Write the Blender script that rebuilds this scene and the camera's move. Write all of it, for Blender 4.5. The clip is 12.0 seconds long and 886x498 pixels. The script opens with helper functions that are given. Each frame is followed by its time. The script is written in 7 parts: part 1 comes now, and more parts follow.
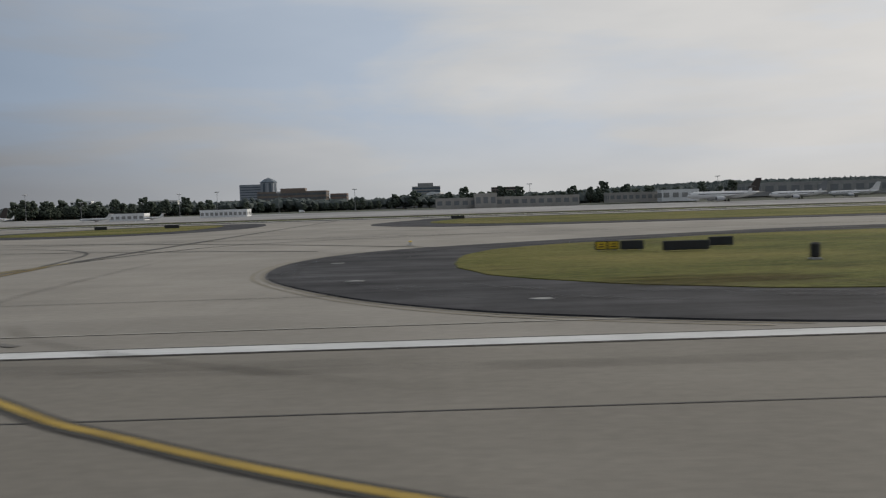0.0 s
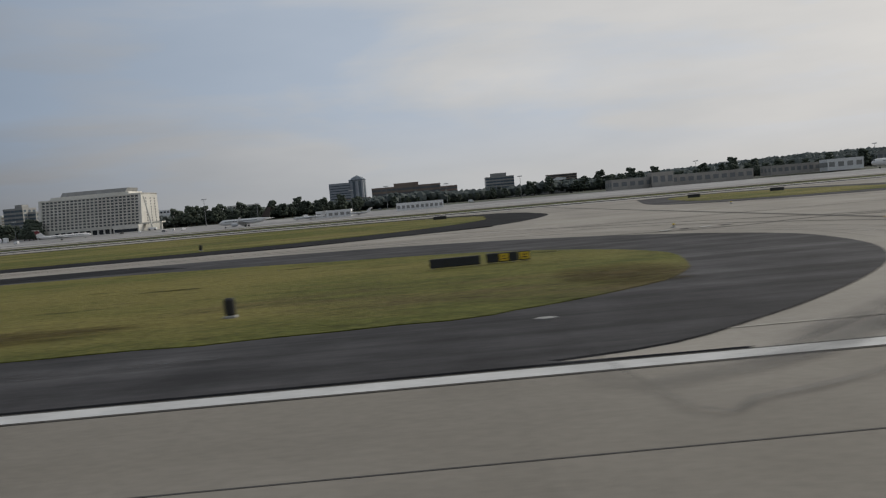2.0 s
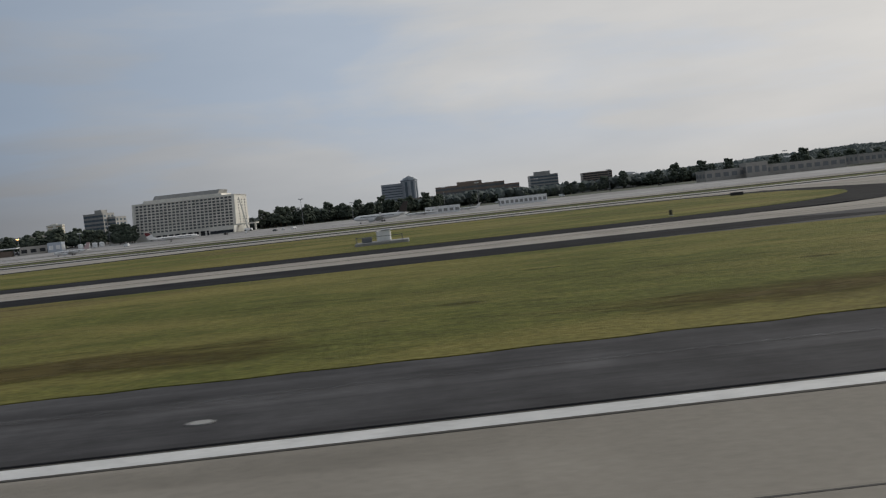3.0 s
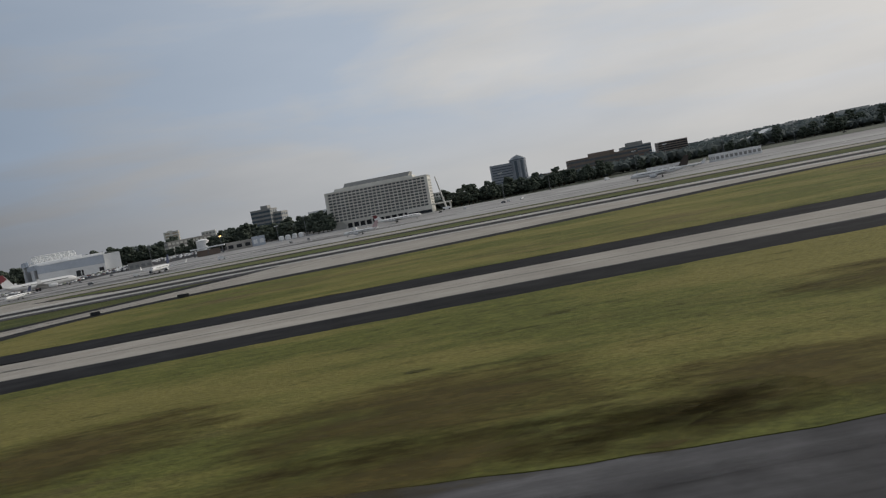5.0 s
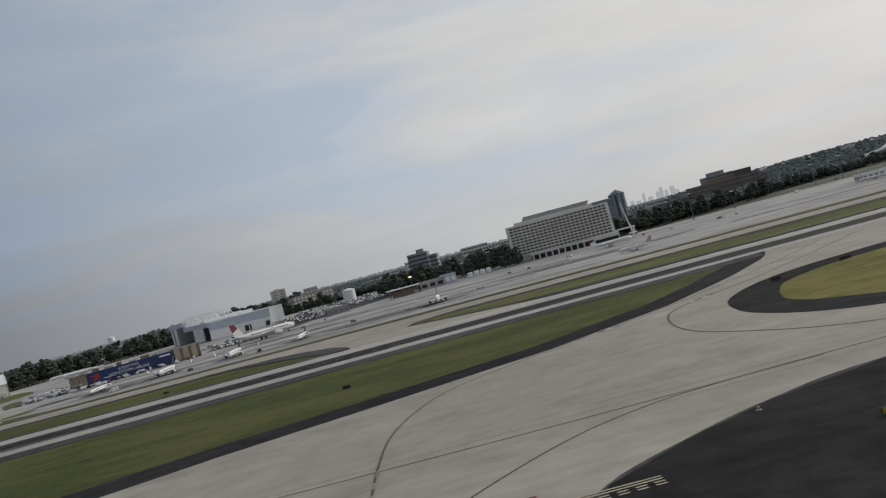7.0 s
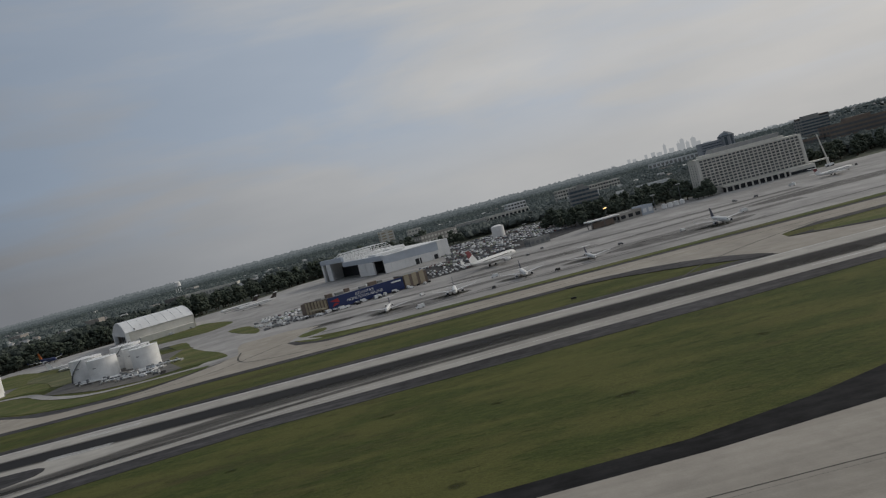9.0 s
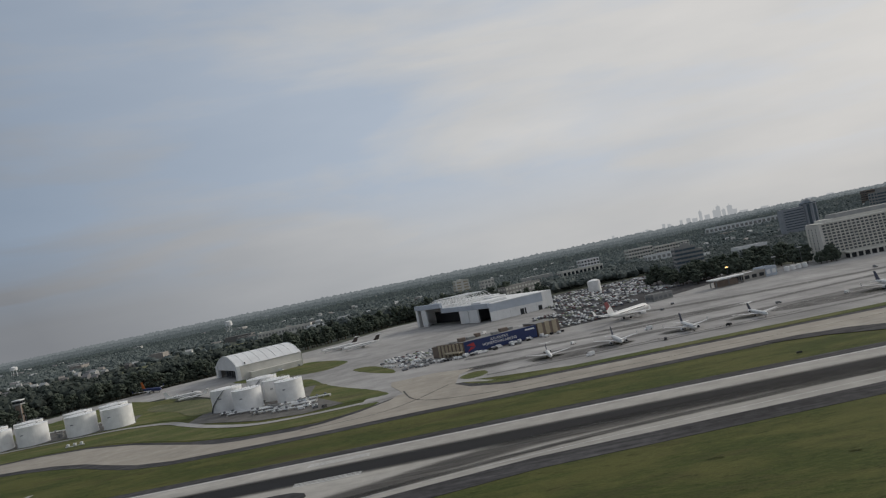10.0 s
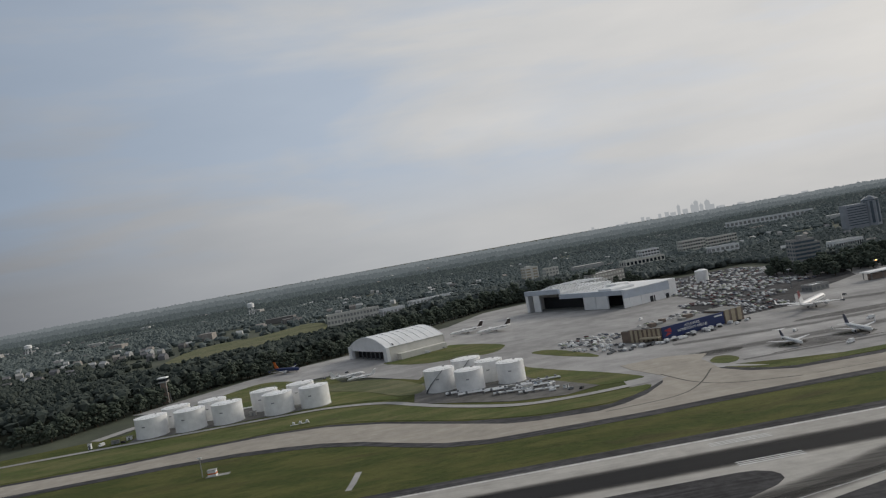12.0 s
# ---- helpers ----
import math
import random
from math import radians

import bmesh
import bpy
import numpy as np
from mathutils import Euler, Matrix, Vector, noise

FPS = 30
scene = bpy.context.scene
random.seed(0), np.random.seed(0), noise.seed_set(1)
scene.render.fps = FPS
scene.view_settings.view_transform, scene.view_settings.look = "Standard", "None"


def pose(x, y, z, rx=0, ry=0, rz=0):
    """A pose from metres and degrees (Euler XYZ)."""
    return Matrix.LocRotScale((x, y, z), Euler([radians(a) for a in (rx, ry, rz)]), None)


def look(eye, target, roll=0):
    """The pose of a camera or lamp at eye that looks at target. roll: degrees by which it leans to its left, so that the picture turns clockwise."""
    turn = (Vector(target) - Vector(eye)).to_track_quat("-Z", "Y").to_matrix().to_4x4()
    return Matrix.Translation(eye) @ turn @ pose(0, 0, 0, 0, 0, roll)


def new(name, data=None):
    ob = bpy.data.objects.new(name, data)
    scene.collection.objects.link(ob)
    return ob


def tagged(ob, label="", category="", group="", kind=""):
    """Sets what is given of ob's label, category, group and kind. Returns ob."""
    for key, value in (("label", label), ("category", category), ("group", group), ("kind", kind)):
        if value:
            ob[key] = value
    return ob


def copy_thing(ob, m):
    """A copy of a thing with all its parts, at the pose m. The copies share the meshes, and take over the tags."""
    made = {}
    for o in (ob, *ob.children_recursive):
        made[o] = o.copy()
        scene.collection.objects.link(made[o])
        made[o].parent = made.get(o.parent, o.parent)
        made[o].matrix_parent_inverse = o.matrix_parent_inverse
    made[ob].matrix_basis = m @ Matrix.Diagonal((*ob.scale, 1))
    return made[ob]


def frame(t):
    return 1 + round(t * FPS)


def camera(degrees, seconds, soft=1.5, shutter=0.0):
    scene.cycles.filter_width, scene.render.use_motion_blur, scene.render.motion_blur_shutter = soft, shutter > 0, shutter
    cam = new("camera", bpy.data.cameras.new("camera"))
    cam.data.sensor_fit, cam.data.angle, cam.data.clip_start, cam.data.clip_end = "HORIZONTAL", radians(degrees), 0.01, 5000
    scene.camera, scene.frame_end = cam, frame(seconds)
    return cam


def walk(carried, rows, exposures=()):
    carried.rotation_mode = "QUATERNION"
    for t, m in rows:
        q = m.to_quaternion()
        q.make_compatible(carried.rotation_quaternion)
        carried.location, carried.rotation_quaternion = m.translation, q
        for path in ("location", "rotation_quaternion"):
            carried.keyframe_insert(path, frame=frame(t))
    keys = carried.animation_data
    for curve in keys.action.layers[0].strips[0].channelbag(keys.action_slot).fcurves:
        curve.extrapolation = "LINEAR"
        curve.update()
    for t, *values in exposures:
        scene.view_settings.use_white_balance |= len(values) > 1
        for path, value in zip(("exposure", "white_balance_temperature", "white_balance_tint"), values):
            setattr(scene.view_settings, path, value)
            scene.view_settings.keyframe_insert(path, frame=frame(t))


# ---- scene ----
from mathutils.geometry import tessellate_polygon

# ---------------------------------------------------------------- camera
PATH = (
    (0, -0.00, -0.00, 1.59, -0.53, -3.07, 1.71),
    (0.5, -17.10, 0.01, 1.65, -0.78, -3.20, 1.59),
    (1, -34.29, 0.01, 1.76, -1.08, -3.28, 1.61),
    (1.5, -51.52, 0.01, 1.89, -1.05, -3.66, 2.94),
    (2, -68.77, 0.01, 2.09, -1.46, -3.44, 4.93),
    (2.5, -85.78, 0.00, 2.34, -1.14, -3.52, 5.69),
    (3, -102.59, -0.02, 2.59, -1.34, -3.19, 6.15),
    (4.8, -164.77, -0.10, 4.74, -0.77, -2.96, 9.00),
    (5, -171.76, -0.11, 5.19, -0.76, -3.69, 10.73),
    (5.5, -189.24, -0.13, 6.32, -0.79, -2.95, 12.36),
    (6, -206.67, -0.14, 7.84, -1.70, -1.00, 14.38),
    (6.5, -223.72, -0.16, 9.35, -1.14, 0.09, 14.14),
    (7, -240.34, -0.17, 11.11, -0.64, 0.46, 14.77),
    (7.2, -247.02, -0.17, 11.86, -0.64, 0.59, 15.02),
    (8.8, -303.94, -0.10, 20.13, -0.35, -3.22, 14.97),
    (9, -310.97, -0.08, 21.19, -0.47, -2.87, 14.61),
    (9.5, -328.51, -0.02, 23.90, 0.78, -0.85, 12.95),
    (10, -345.97, 0.03, 26.70, 1.26, 1.44, 11.57),
    (10.5, -363.49, 0.10, 29.77, 0.18, -0.01, 9.75),
    (11, -381.04, 0.19, 32.81, -0.76, 0.09, 9.24),
    (11.5, -398.64, 0.29, 35.77, -1.33, 0.06, 9.45),
    (12, -416.25, 0.38, 38.68, -1.44, 0.05, 10.15),
)
cam = camera(58.33, 12.0, 1.2, 0.1)
walk(cam, [(t, pose(x, y, z, 90 + pitch, roll, yaw)) for t, x, y, z, yaw, pitch, roll in PATH],
     [(0, 0.0), (2, -0.05), (3, -0.05), (5.5, -0.06), (7, 0.04), (8.8, -0.27), (9.1, -0.25), (9.6, -0.06), (12, 0.0)])

# ---------------------------------------------------------------- world, sun
SUN_EL, SUN_AZ = radians(24), radians(62)      # height; turned from +y towards +x
world = bpy.data.worlds.new("sky")
scene.world = world
world.use_nodes = True
wn, wl = world.node_tree.nodes, world.node_tree.links
wn.clear()
w_out = wn.new("ShaderNodeOutputWorld")
w_bg = wn.new("ShaderNodeBackground")
w_sky = wn.new("ShaderNodeTexSky")
w_sky.sky_type, w_sky.sun_disc = "NISHITA", False
w_sky.sun_elevation, w_sky.sun_rotation = SUN_EL, SUN_AZ
w_sky.air_density, w_sky.dust_density = 1.4, 2.5
w_co = wn.new("ShaderNodeTexCoord")
w_map = wn.new("ShaderNodeMapping")
w_map.inputs["Scale"].default_value = (1.0, 1.0, 4.2)
w_map.inputs["Location"].default_value = (0.31, 0.2, 0.4)
w_cl = wn.new("ShaderNodeTexNoise")
w_cl.inputs["Scale"].default_value = 2.3
w_cl.inputs["Detail"].default_value = 6
w_cl.inputs["Roughness"].default_value = 0.52
w_cl.inputs["Distortion"].default_value = 0.5
w_rm = wn.new("ShaderNodeValToRGB")
w_rm.color_ramp.elements[0].position, w_rm.color_ramp.elements[1].position = 0.33, 0.58
w_rm.color_ramp.elements[0].color, w_rm.color_ramp.elements[1].color = (0.5, 0.5, 0.5, 1), (1, 1, 1, 1)
# the clear sky showing between the clouds is that of a higher point, well above the haze
w_up = wn.new("ShaderNodeVectorMath")
w_up.operation = "ADD"
w_up.inputs[1].default_value = (-0.2, 0, 0.75)
w_nm = wn.new("ShaderNodeVectorMath")
w_nm.operation = "NORMALIZE"
# cloud colour: brighter towards the sun's side, greyer away from it
w_dot = wn.new("ShaderNodeVectorMath")
w_dot.operation = "DOT_PRODUCT"
w_dot.inputs[1].default_value = (math.sin(SUN_AZ) * math.cos(SUN_EL), math.cos(SUN_AZ) * math.cos(SUN_EL), math.sin(SUN_EL))
w_cr = wn.new("ShaderNodeValToRGB")
cr = w_cr.color_ramp
cr.elements[0].position, cr.elements[0].color = 0.0, (2.4, 2.52, 2.72, 1)
cr.elements[1].position, cr.elements[1].color = 1.0, (8.4, 8.0, 7.4, 1)
for at, col in ((0.17, (3.65, 3.8, 4.02, 1)), (0.43, (5.3, 5.4, 5.5, 1)), (0.80, (6.5, 6.4, 6.25, 1))):
    cr.elements.new(at).color = col
w_mix = wn.new("ShaderNodeMixRGB")
w_sep = wn.new("ShaderNodeSeparateXYZ")
w_low = wn.new("ShaderNodeMapRange")      # the haze closes the gaps between the clouds towards the horizon
w_low.inputs["From Min"].default_value, w_low.inputs["From Max"].default_value = 0.03, 0.22
w_low.inputs["To Min"].default_value, w_low.inputs["To Max"].default_value = 1.0, 0.0
w_max = wn.new("ShaderNodeMath")
w_max.operation = "MAXIMUM"
w_gain = wn.new("ShaderNodeMixRGB")
w_gain.blend_type = "MULTIPLY"
w_gain.inputs[0].default_value, w_gain.inputs[2].default_value = 1.0, (2.3, 2.2, 2.1, 1)
w_fl = wn.new("ShaderNodeValToRGB")      # soft lighter and darker folds in the cloud
w_fl.color_ramp.elements[0].position, w_fl.color_ramp.elements[1].position = 0.3, 0.75
w_fl.color_ramp.elements[0].color, w_fl.color_ramp.elements[1].color = (0.93, 0.938, 0.95, 1), (1.07, 1.062, 1.055, 1)
w_c2 = wn.new("ShaderNodeTexNoise")
w_c2.inputs["Scale"].default_value, w_c2.inputs["Detail"].default_value = 4.6, 6
w_mul = wn.new("ShaderNodeMixRGB")
w_mul.blend_type = "MULTIPLY"
w_mul.inputs[0].default_value = 1.0


def sky_math(op, a, b):
    """One step of arithmetic between sky values."""
    m = wn.new("ShaderNodeMath")
    m.operation = op
    for i, v in enumerate((a, b)):
        if isinstance(v, (int, float)):
            m.inputs[i].default_value = v
        else:
            wl.new(v, m.inputs[i])
    return m.outputs[0]


def sky_gap(az, el, wide, high, depth):
    """A soft-edged break in the cloud round one direction: az degrees to the right of +y, el above the horizon."""
    a, e = radians(az), radians(el)
    off, flat, size, rng_ = wn.new("ShaderNodeVectorMath"), wn.new("ShaderNodeVectorMath"), wn.new("ShaderNodeVectorMath"), wn.new("ShaderNodeMapRange")
    off.operation, flat.operation, size.operation = "SUBTRACT", "MULTIPLY", "LENGTH"
    off.inputs[1].default_value = (math.sin(a) * math.cos(e), math.cos(a) * math.cos(e), math.sin(e))
    flat.inputs[1].default_value = (1 / wide, 1 / wide, 1 / high)
    rng_.interpolation_type = "SMOOTHSTEP"
    rng_.inputs["From Min"].default_value, rng_.inputs["From Max"].default_value = 0.0, 1.0
    rng_.inputs["To Min"].default_value, rng_.inputs["To Max"].default_value = depth, 0.0
    wl.new(w_co.outputs["Generated"], off.inputs[0])
    wl.new(off.outputs[0], flat.inputs[0])
    wl.new(flat.outputs[0], size.inputs[0])
    wl.new(size.outputs["Value"], rng_.inputs[0])
    return rng_.outputs[0]


w_streak_map = wn.new("ShaderNodeMapping")      # thin wisps drawn out along the horizon
w_streak_map.inputs["Scale"].default_value, w_streak_map.inputs["Rotation"].default_value = (1.0, 1.0, 9.0), (0, radians(7), 0)
w_streak = wn.new("ShaderNodeTexNoise")
w_streak.inputs["Scale"].default_value, w_streak.inputs["Detail"].default_value, w_streak.inputs["Roughness"].default_value = 3.2, 7, 0.58
wl.new(w_co.outputs["Generated"], w_streak_map.inputs[0])
wl.new(w_streak_map.outputs[0], w_streak.inputs["Vector"])
w_cover = sky_math("ADD", w_cl.outputs["Fac"], sky_math("MULTIPLY", sky_math("SUBTRACT", w_streak.outputs["Fac"], 0.5), 0.34))
for gap in ((-11, 12.5, 0.20, 0.085, 0.17), (-29, 9, 0.16, 0.10, 0.17), (-20, 17, 0.16, 0.05, 0.08)):
    w_cover = sky_math("SUBTRACT", w_cover, sky_gap(*gap))
w_air = wn.new("ShaderNodeMapRange")      # the air dims the lowest sky
w_air.inputs["From Min"].default_value, w_air.inputs["From Max"].default_value = 0.0, 0.13
w_air.inputs["To Min"].default_value, w_air.inputs["To Max"].default_value = 0.90, 1.0
w_dim = wn.new("ShaderNodeMixRGB")
w_dim.blend_type = "MULTIPLY"
w_dim.inputs[0].default_value = 1.0
w_bg.inputs["Strength"].default_value = 0.1
for a, b in ((w_co.outputs["Generated"], w_map.inputs[0]), (w_map.outputs[0], w_cl.inputs["Vector"]), (w_map.outputs[0], w_c2.inputs["Vector"]),
             (w_co.outputs["Generated"], w_up.inputs[0]), (w_up.outputs[0], w_nm.inputs[0]), (w_nm.outputs[0], w_sky.inputs[0]),
             (w_cover, w_rm.inputs[0]), (w_co.outputs["Generated"], w_dot.inputs[0]),
             (w_dot.outputs["Value"], w_cr.inputs[0]), (w_rm.outputs[0], w_max.inputs[0]), (w_co.outputs["Generated"], w_sep.inputs[0]), (w_sep.outputs[2], w_low.inputs[0]), (w_low.outputs[0], w_max.inputs[1]), (w_max.outputs[0], w_mix.inputs[0]),
             (w_c2.outputs["Fac"], w_fl.inputs[0]), (w_cr.outputs[0], w_mul.inputs[1]), (w_fl.outputs[0], w_mul.inputs[2]),
             (w_sky.outputs[0], w_gain.inputs[1]), (w_gain.outputs[0], w_mix.inputs[1]), (w_mul.outputs[0], w_mix.inputs[2]),
             (w_sep.outputs[2], w_air.inputs[0]), (w_mix.outputs[0], w_dim.inputs[1]), (w_air.outputs[0], w_dim.inputs[2]), (w_dim.outputs[0], w_bg.inputs[0]), (w_bg.outputs[0], w_out.inputs[0])):
    wl.new(a, b)
sun = new("sun", bpy.data.lights.new("sun", "SUN"))
sun.data.energy, sun.data.angle, sun.data.color = 1.5, radians(12), (1.0, 0.93, 0.82)
sun.matrix_world = look((0, 0, 0), (-math.sin(SUN_AZ) * math.cos(SUN_EL), -math.cos(SUN_AZ) * math.cos(SUN_EL), -math.sin(SUN_EL)))
scene.view_settings.exposure = 0.0


# ---------------------------------------------------------------- materials
def nodes_of(name, rough, metal):
    m = bpy.data.materials.new(name)
    m.use_nodes = True
    nt = m.node_tree
    b = nt.nodes["Principled BSDF"]
    b.inputs["Roughness"].default_value, b.inputs["Metallic"].default_value = rough, metal
    return m, nt, b


def grain(nt, scale, detail=4, rough=0.55, stretch=(1, 1, 1)):
    n = nt.nodes
    geo, mp, tx = n.new("ShaderNodeNewGeometry"), n.new("ShaderNodeMapping"), n.new("ShaderNodeTexNoise")
    mp.inputs["Scale"].default_value = stretch
    tx.inputs["Scale"].default_value, tx.inputs["Detail"].default_value, tx.inputs["Roughness"].default_value = scale, detail, rough
    nt.links.new(geo.outputs["Position"], mp.inputs[0])
    nt.links.new(mp.outputs[0], tx.inputs["Vector"])
    return tx.outputs["Fac"]


def ramp(nt, fac, stops):
    r = nt.nodes.new("ShaderNodeValToRGB")
    el = r.color_ramp.elements
    while len(el) < len(stops):
        el.new(0.5)
    for s, (p, c) in zip(el, stops):
        s.position, s.color = p, (*c, 1)
    nt.links.new(fac, r.inputs[0])
    return r.outputs[0]


def mixed(nt, a, b, fac, how="MIX"):
    x = nt.nodes.new("ShaderNodeMixRGB")
    x.blend_type = how
    for v, i in ((fac, 0), (a, 1), (b, 2)):
        if isinstance(v, (int, float)):
            x.inputs[i].default_value = v
        elif isinstance(v, tuple):
            x.inputs[i].default_value = (*v, 1)
        else:
            nt.links.new(v, x.inputs[i])
    return x.outputs[0]


def surface(name, c1, c2, scale=1.0, rough=0.7, metal=0.0, big=0.12, fine=6.0, stretch=(1, 1, 1), bump=0.0, vary=0.0, stain=0.25):
    """Colour between c1 and c2 at the given grain, with wide faint stains and a fine speckle."""
    m, nt, b = nodes_of(name, rough, metal)
    base = ramp(nt, grain(nt, scale, 5, 0.6, stretch), [(0.3, c1), (0.7, c2)])
    wide = ramp(nt, grain(nt, big, 3, 0.6, stretch), [(0.35, (1 - stain,) * 3), (0.65, (1, 1, 1))])
    col = mixed(nt, base, wide, 1.0, "MULTIPLY")
    spk = ramp(nt, grain(nt, fine, 2), [(0.3, (0.9,) * 3), (0.7, (1.06,) * 3)])
    col = mixed(nt, col, spk, 1.0, "MULTIPLY")
    if vary:
        oi = nt.nodes.new("ShaderNodeObjectInfo")
        v = ramp(nt, oi.outputs["Random"], [(0, (1 - vary,) * 3), (1, (1, 1, 1))])
        col = mixed(nt, col, v, 1.0, "MULTIPLY")
    nt.links.new(col, b.inputs["Base Color"])
    if bump:
        bp = nt.nodes.new("ShaderNodeBump")
        bp.inputs["Strength"].default_value, bp.inputs["Distance"].default_value = bump, 0.05
        nt.links.new(grain(nt, fine, 4), bp.inputs["Height"])
        nt.links.new(bp.outputs[0], b.inputs["Normal"])
    return m


def grass_material(name, green, lush, dry, brown):
    m, nt, b = nodes_of(name, 0.95, 0)
    fine = ramp(nt, grain(nt, 1.3, 6, 0.7, (0.55, 1.3, 1)), [(0.38, green), (0.62, lush)])
    patch = ramp(nt, grain(nt, 0.10, 6, 0.65, (0.55, 1.3, 1)), [(0.44, (0, 0, 0)), (0.57, (1, 1, 1))])
    col = mixed(nt, fine, dry, patch)
    soil = ramp(nt, grain(nt, 0.07, 8, 0.72, (0.5, 1.4, 1)), [(0.55, (0, 0, 0)), (0.66, (0.8,) * 3)])
    col = mixed(nt, col, brown, soil)
    mown = ramp(nt, grain(nt, 0.3, 4, 0.6, (0.05, 1.0, 1)), [(0.3, (0.9,) * 3), (0.7, (1.08,) * 3)])
    col = mixed(nt, col, mown, 1.0, "MULTIPLY")
    clump = ramp(nt, grain(nt, 0.55, 6, 0.75, (0.5, 1.5, 1)), [(0.57, (1, 1, 1)), (0.66, (0.55, 0.56, 0.5))])
    col = mixed(nt, col, clump, 1.0, "MULTIPLY")
    blade = ramp(nt, grain(nt, 7.0, 4, 0.75), [(0.36, (0.62,) * 3), (0.64, (1.22,) * 3)])
    col = mixed(nt, col, blade, 1.0, "MULTIPLY")
    nt.links.new(col, b.inputs["Base Color"])
    bp = nt.nodes.new("ShaderNodeBump")
    bp.inputs["Strength"].default_value, bp.inputs["Distance"].default_value = 0.8, 0.1
    nt.links.new(grain(nt, 4.0, 6, 0.75), bp.inputs["Height"])
    nt.links.new(bp.outputs[0], b.inputs["Normal"])
    b.inputs["Specular IOR Level"].default_value = 0.15
    return m


def paving(name, c1, c2, scale, big, stain, streak, rough=0.85, seams=0.0, gloss=0.2):
    """Weathered paving: grain, wide blotches, streaks drawn along the traffic, and paler or darker bays."""
    m, nt, b = nodes_of(name, rough, 0)
    b.inputs["Specular IOR Level"].default_value = gloss
    col = ramp(nt, grain(nt, scale, 6, 0.62, (0.7, 1, 1)), [(0.3, c1), (0.7, c2)])
    for sc, st, lo, hi in ((big, (0.45, 1, 1), 1 - stain, 1.0), (big * 4.5, (1.0, 0.7, 1), 1 - stain * 0.6, 1.05), (0.9, (0.035, 1.1, 1), 1 - streak, 1 + streak * 0.5), (9, (1, 1, 1), 0.9, 1.06)):
        col = mixed(nt, col, ramp(nt, grain(nt, sc, 5, 0.65, st), [(0.34, (lo,) * 3), (0.66, (hi,) * 3)]), 1.0, "MULTIPLY")
    if seams:
        n = nt.nodes
        geo, br = n.new("ShaderNodeNewGeometry"), n.new("ShaderNodeTexBrick")
        br.offset = 0.0
        br.inputs["Color1"].default_value, br.inputs["Color2"].default_value = (1 - seams,) * 3 + (1,), (1, 1, 1, 1)
        br.inputs["Mortar"].default_value = (1 - seams * 1.6,) * 3 + (1,)
        br.inputs["Scale"].default_value, br.inputs["Mortar Size"].default_value = 1.0, 0.012
        br.inputs["Brick Width"].default_value, br.inputs["Row Height"].default_value = 3.4, 3.1
        nt.links.new(geo.outputs["Position"], br.inputs["Vector"])
        col = mixed(nt, col, br.outputs["Color"], 1.0, "MULTIPLY")
    nt.links.new(col, b.inputs["Base Color"])
    bp = nt.nodes.new("ShaderNodeBump")
    bp.inputs["Strength"].default_value, bp.inputs["Distance"].default_value = 0.25, 0.02
    nt.links.new(grain(nt, 14, 4, 0.7), bp.inputs["Height"])
    nt.links.new(bp.outputs[0], b.inputs["Normal"])
    return m


def tyre_film(name, c, most, stretch=(0.05, 1.2, 1), soft=True, low=0.4, fade=0.0):
    """Thin rubber film, densest along its middle and broken up along its way."""
    m, nt, b = nodes_of(name, 0.75, 0)
    b.inputs["Base Color"].default_value = (*c, 1)
    b.inputs["Specular IOR Level"].default_value = 0.15
    n = nt.nodes
    a = ramp(nt, grain(nt, 0.8, 6, 0.65, stretch), [(0.25, (low,) * 3), (0.6, (1, 1, 1))])
    if soft:
        uv, sp = n.new("ShaderNodeUVMap"), n.new("ShaderNodeSeparateXYZ")
        uv.uv_map = "across"
        nt.links.new(uv.outputs[0], sp.inputs[0])
        edge = ramp(nt, sp.outputs[1], [(0.0, (0,) * 3), (0.2, (0.88,) * 3), (0.5, (1,) * 3), (0.8, (0.88,) * 3), (1.0, (0,) * 3)])
        a = mixed(nt, a, edge, 1.0, "MULTIPLY")
        ends = ramp(nt, sp.outputs[0], [(0.0, (0,) * 3), (0.25, (1,) * 3), (0.75, (1,) * 3), (1.0, (0,) * 3)])
        a = mixed(nt, a, ends, fade, "MULTIPLY")
    a = mixed(nt, a, (most,) * 3, 1.0, "MULTIPLY")
    nt.links.new(a, b.inputs["Alpha"])
    return m


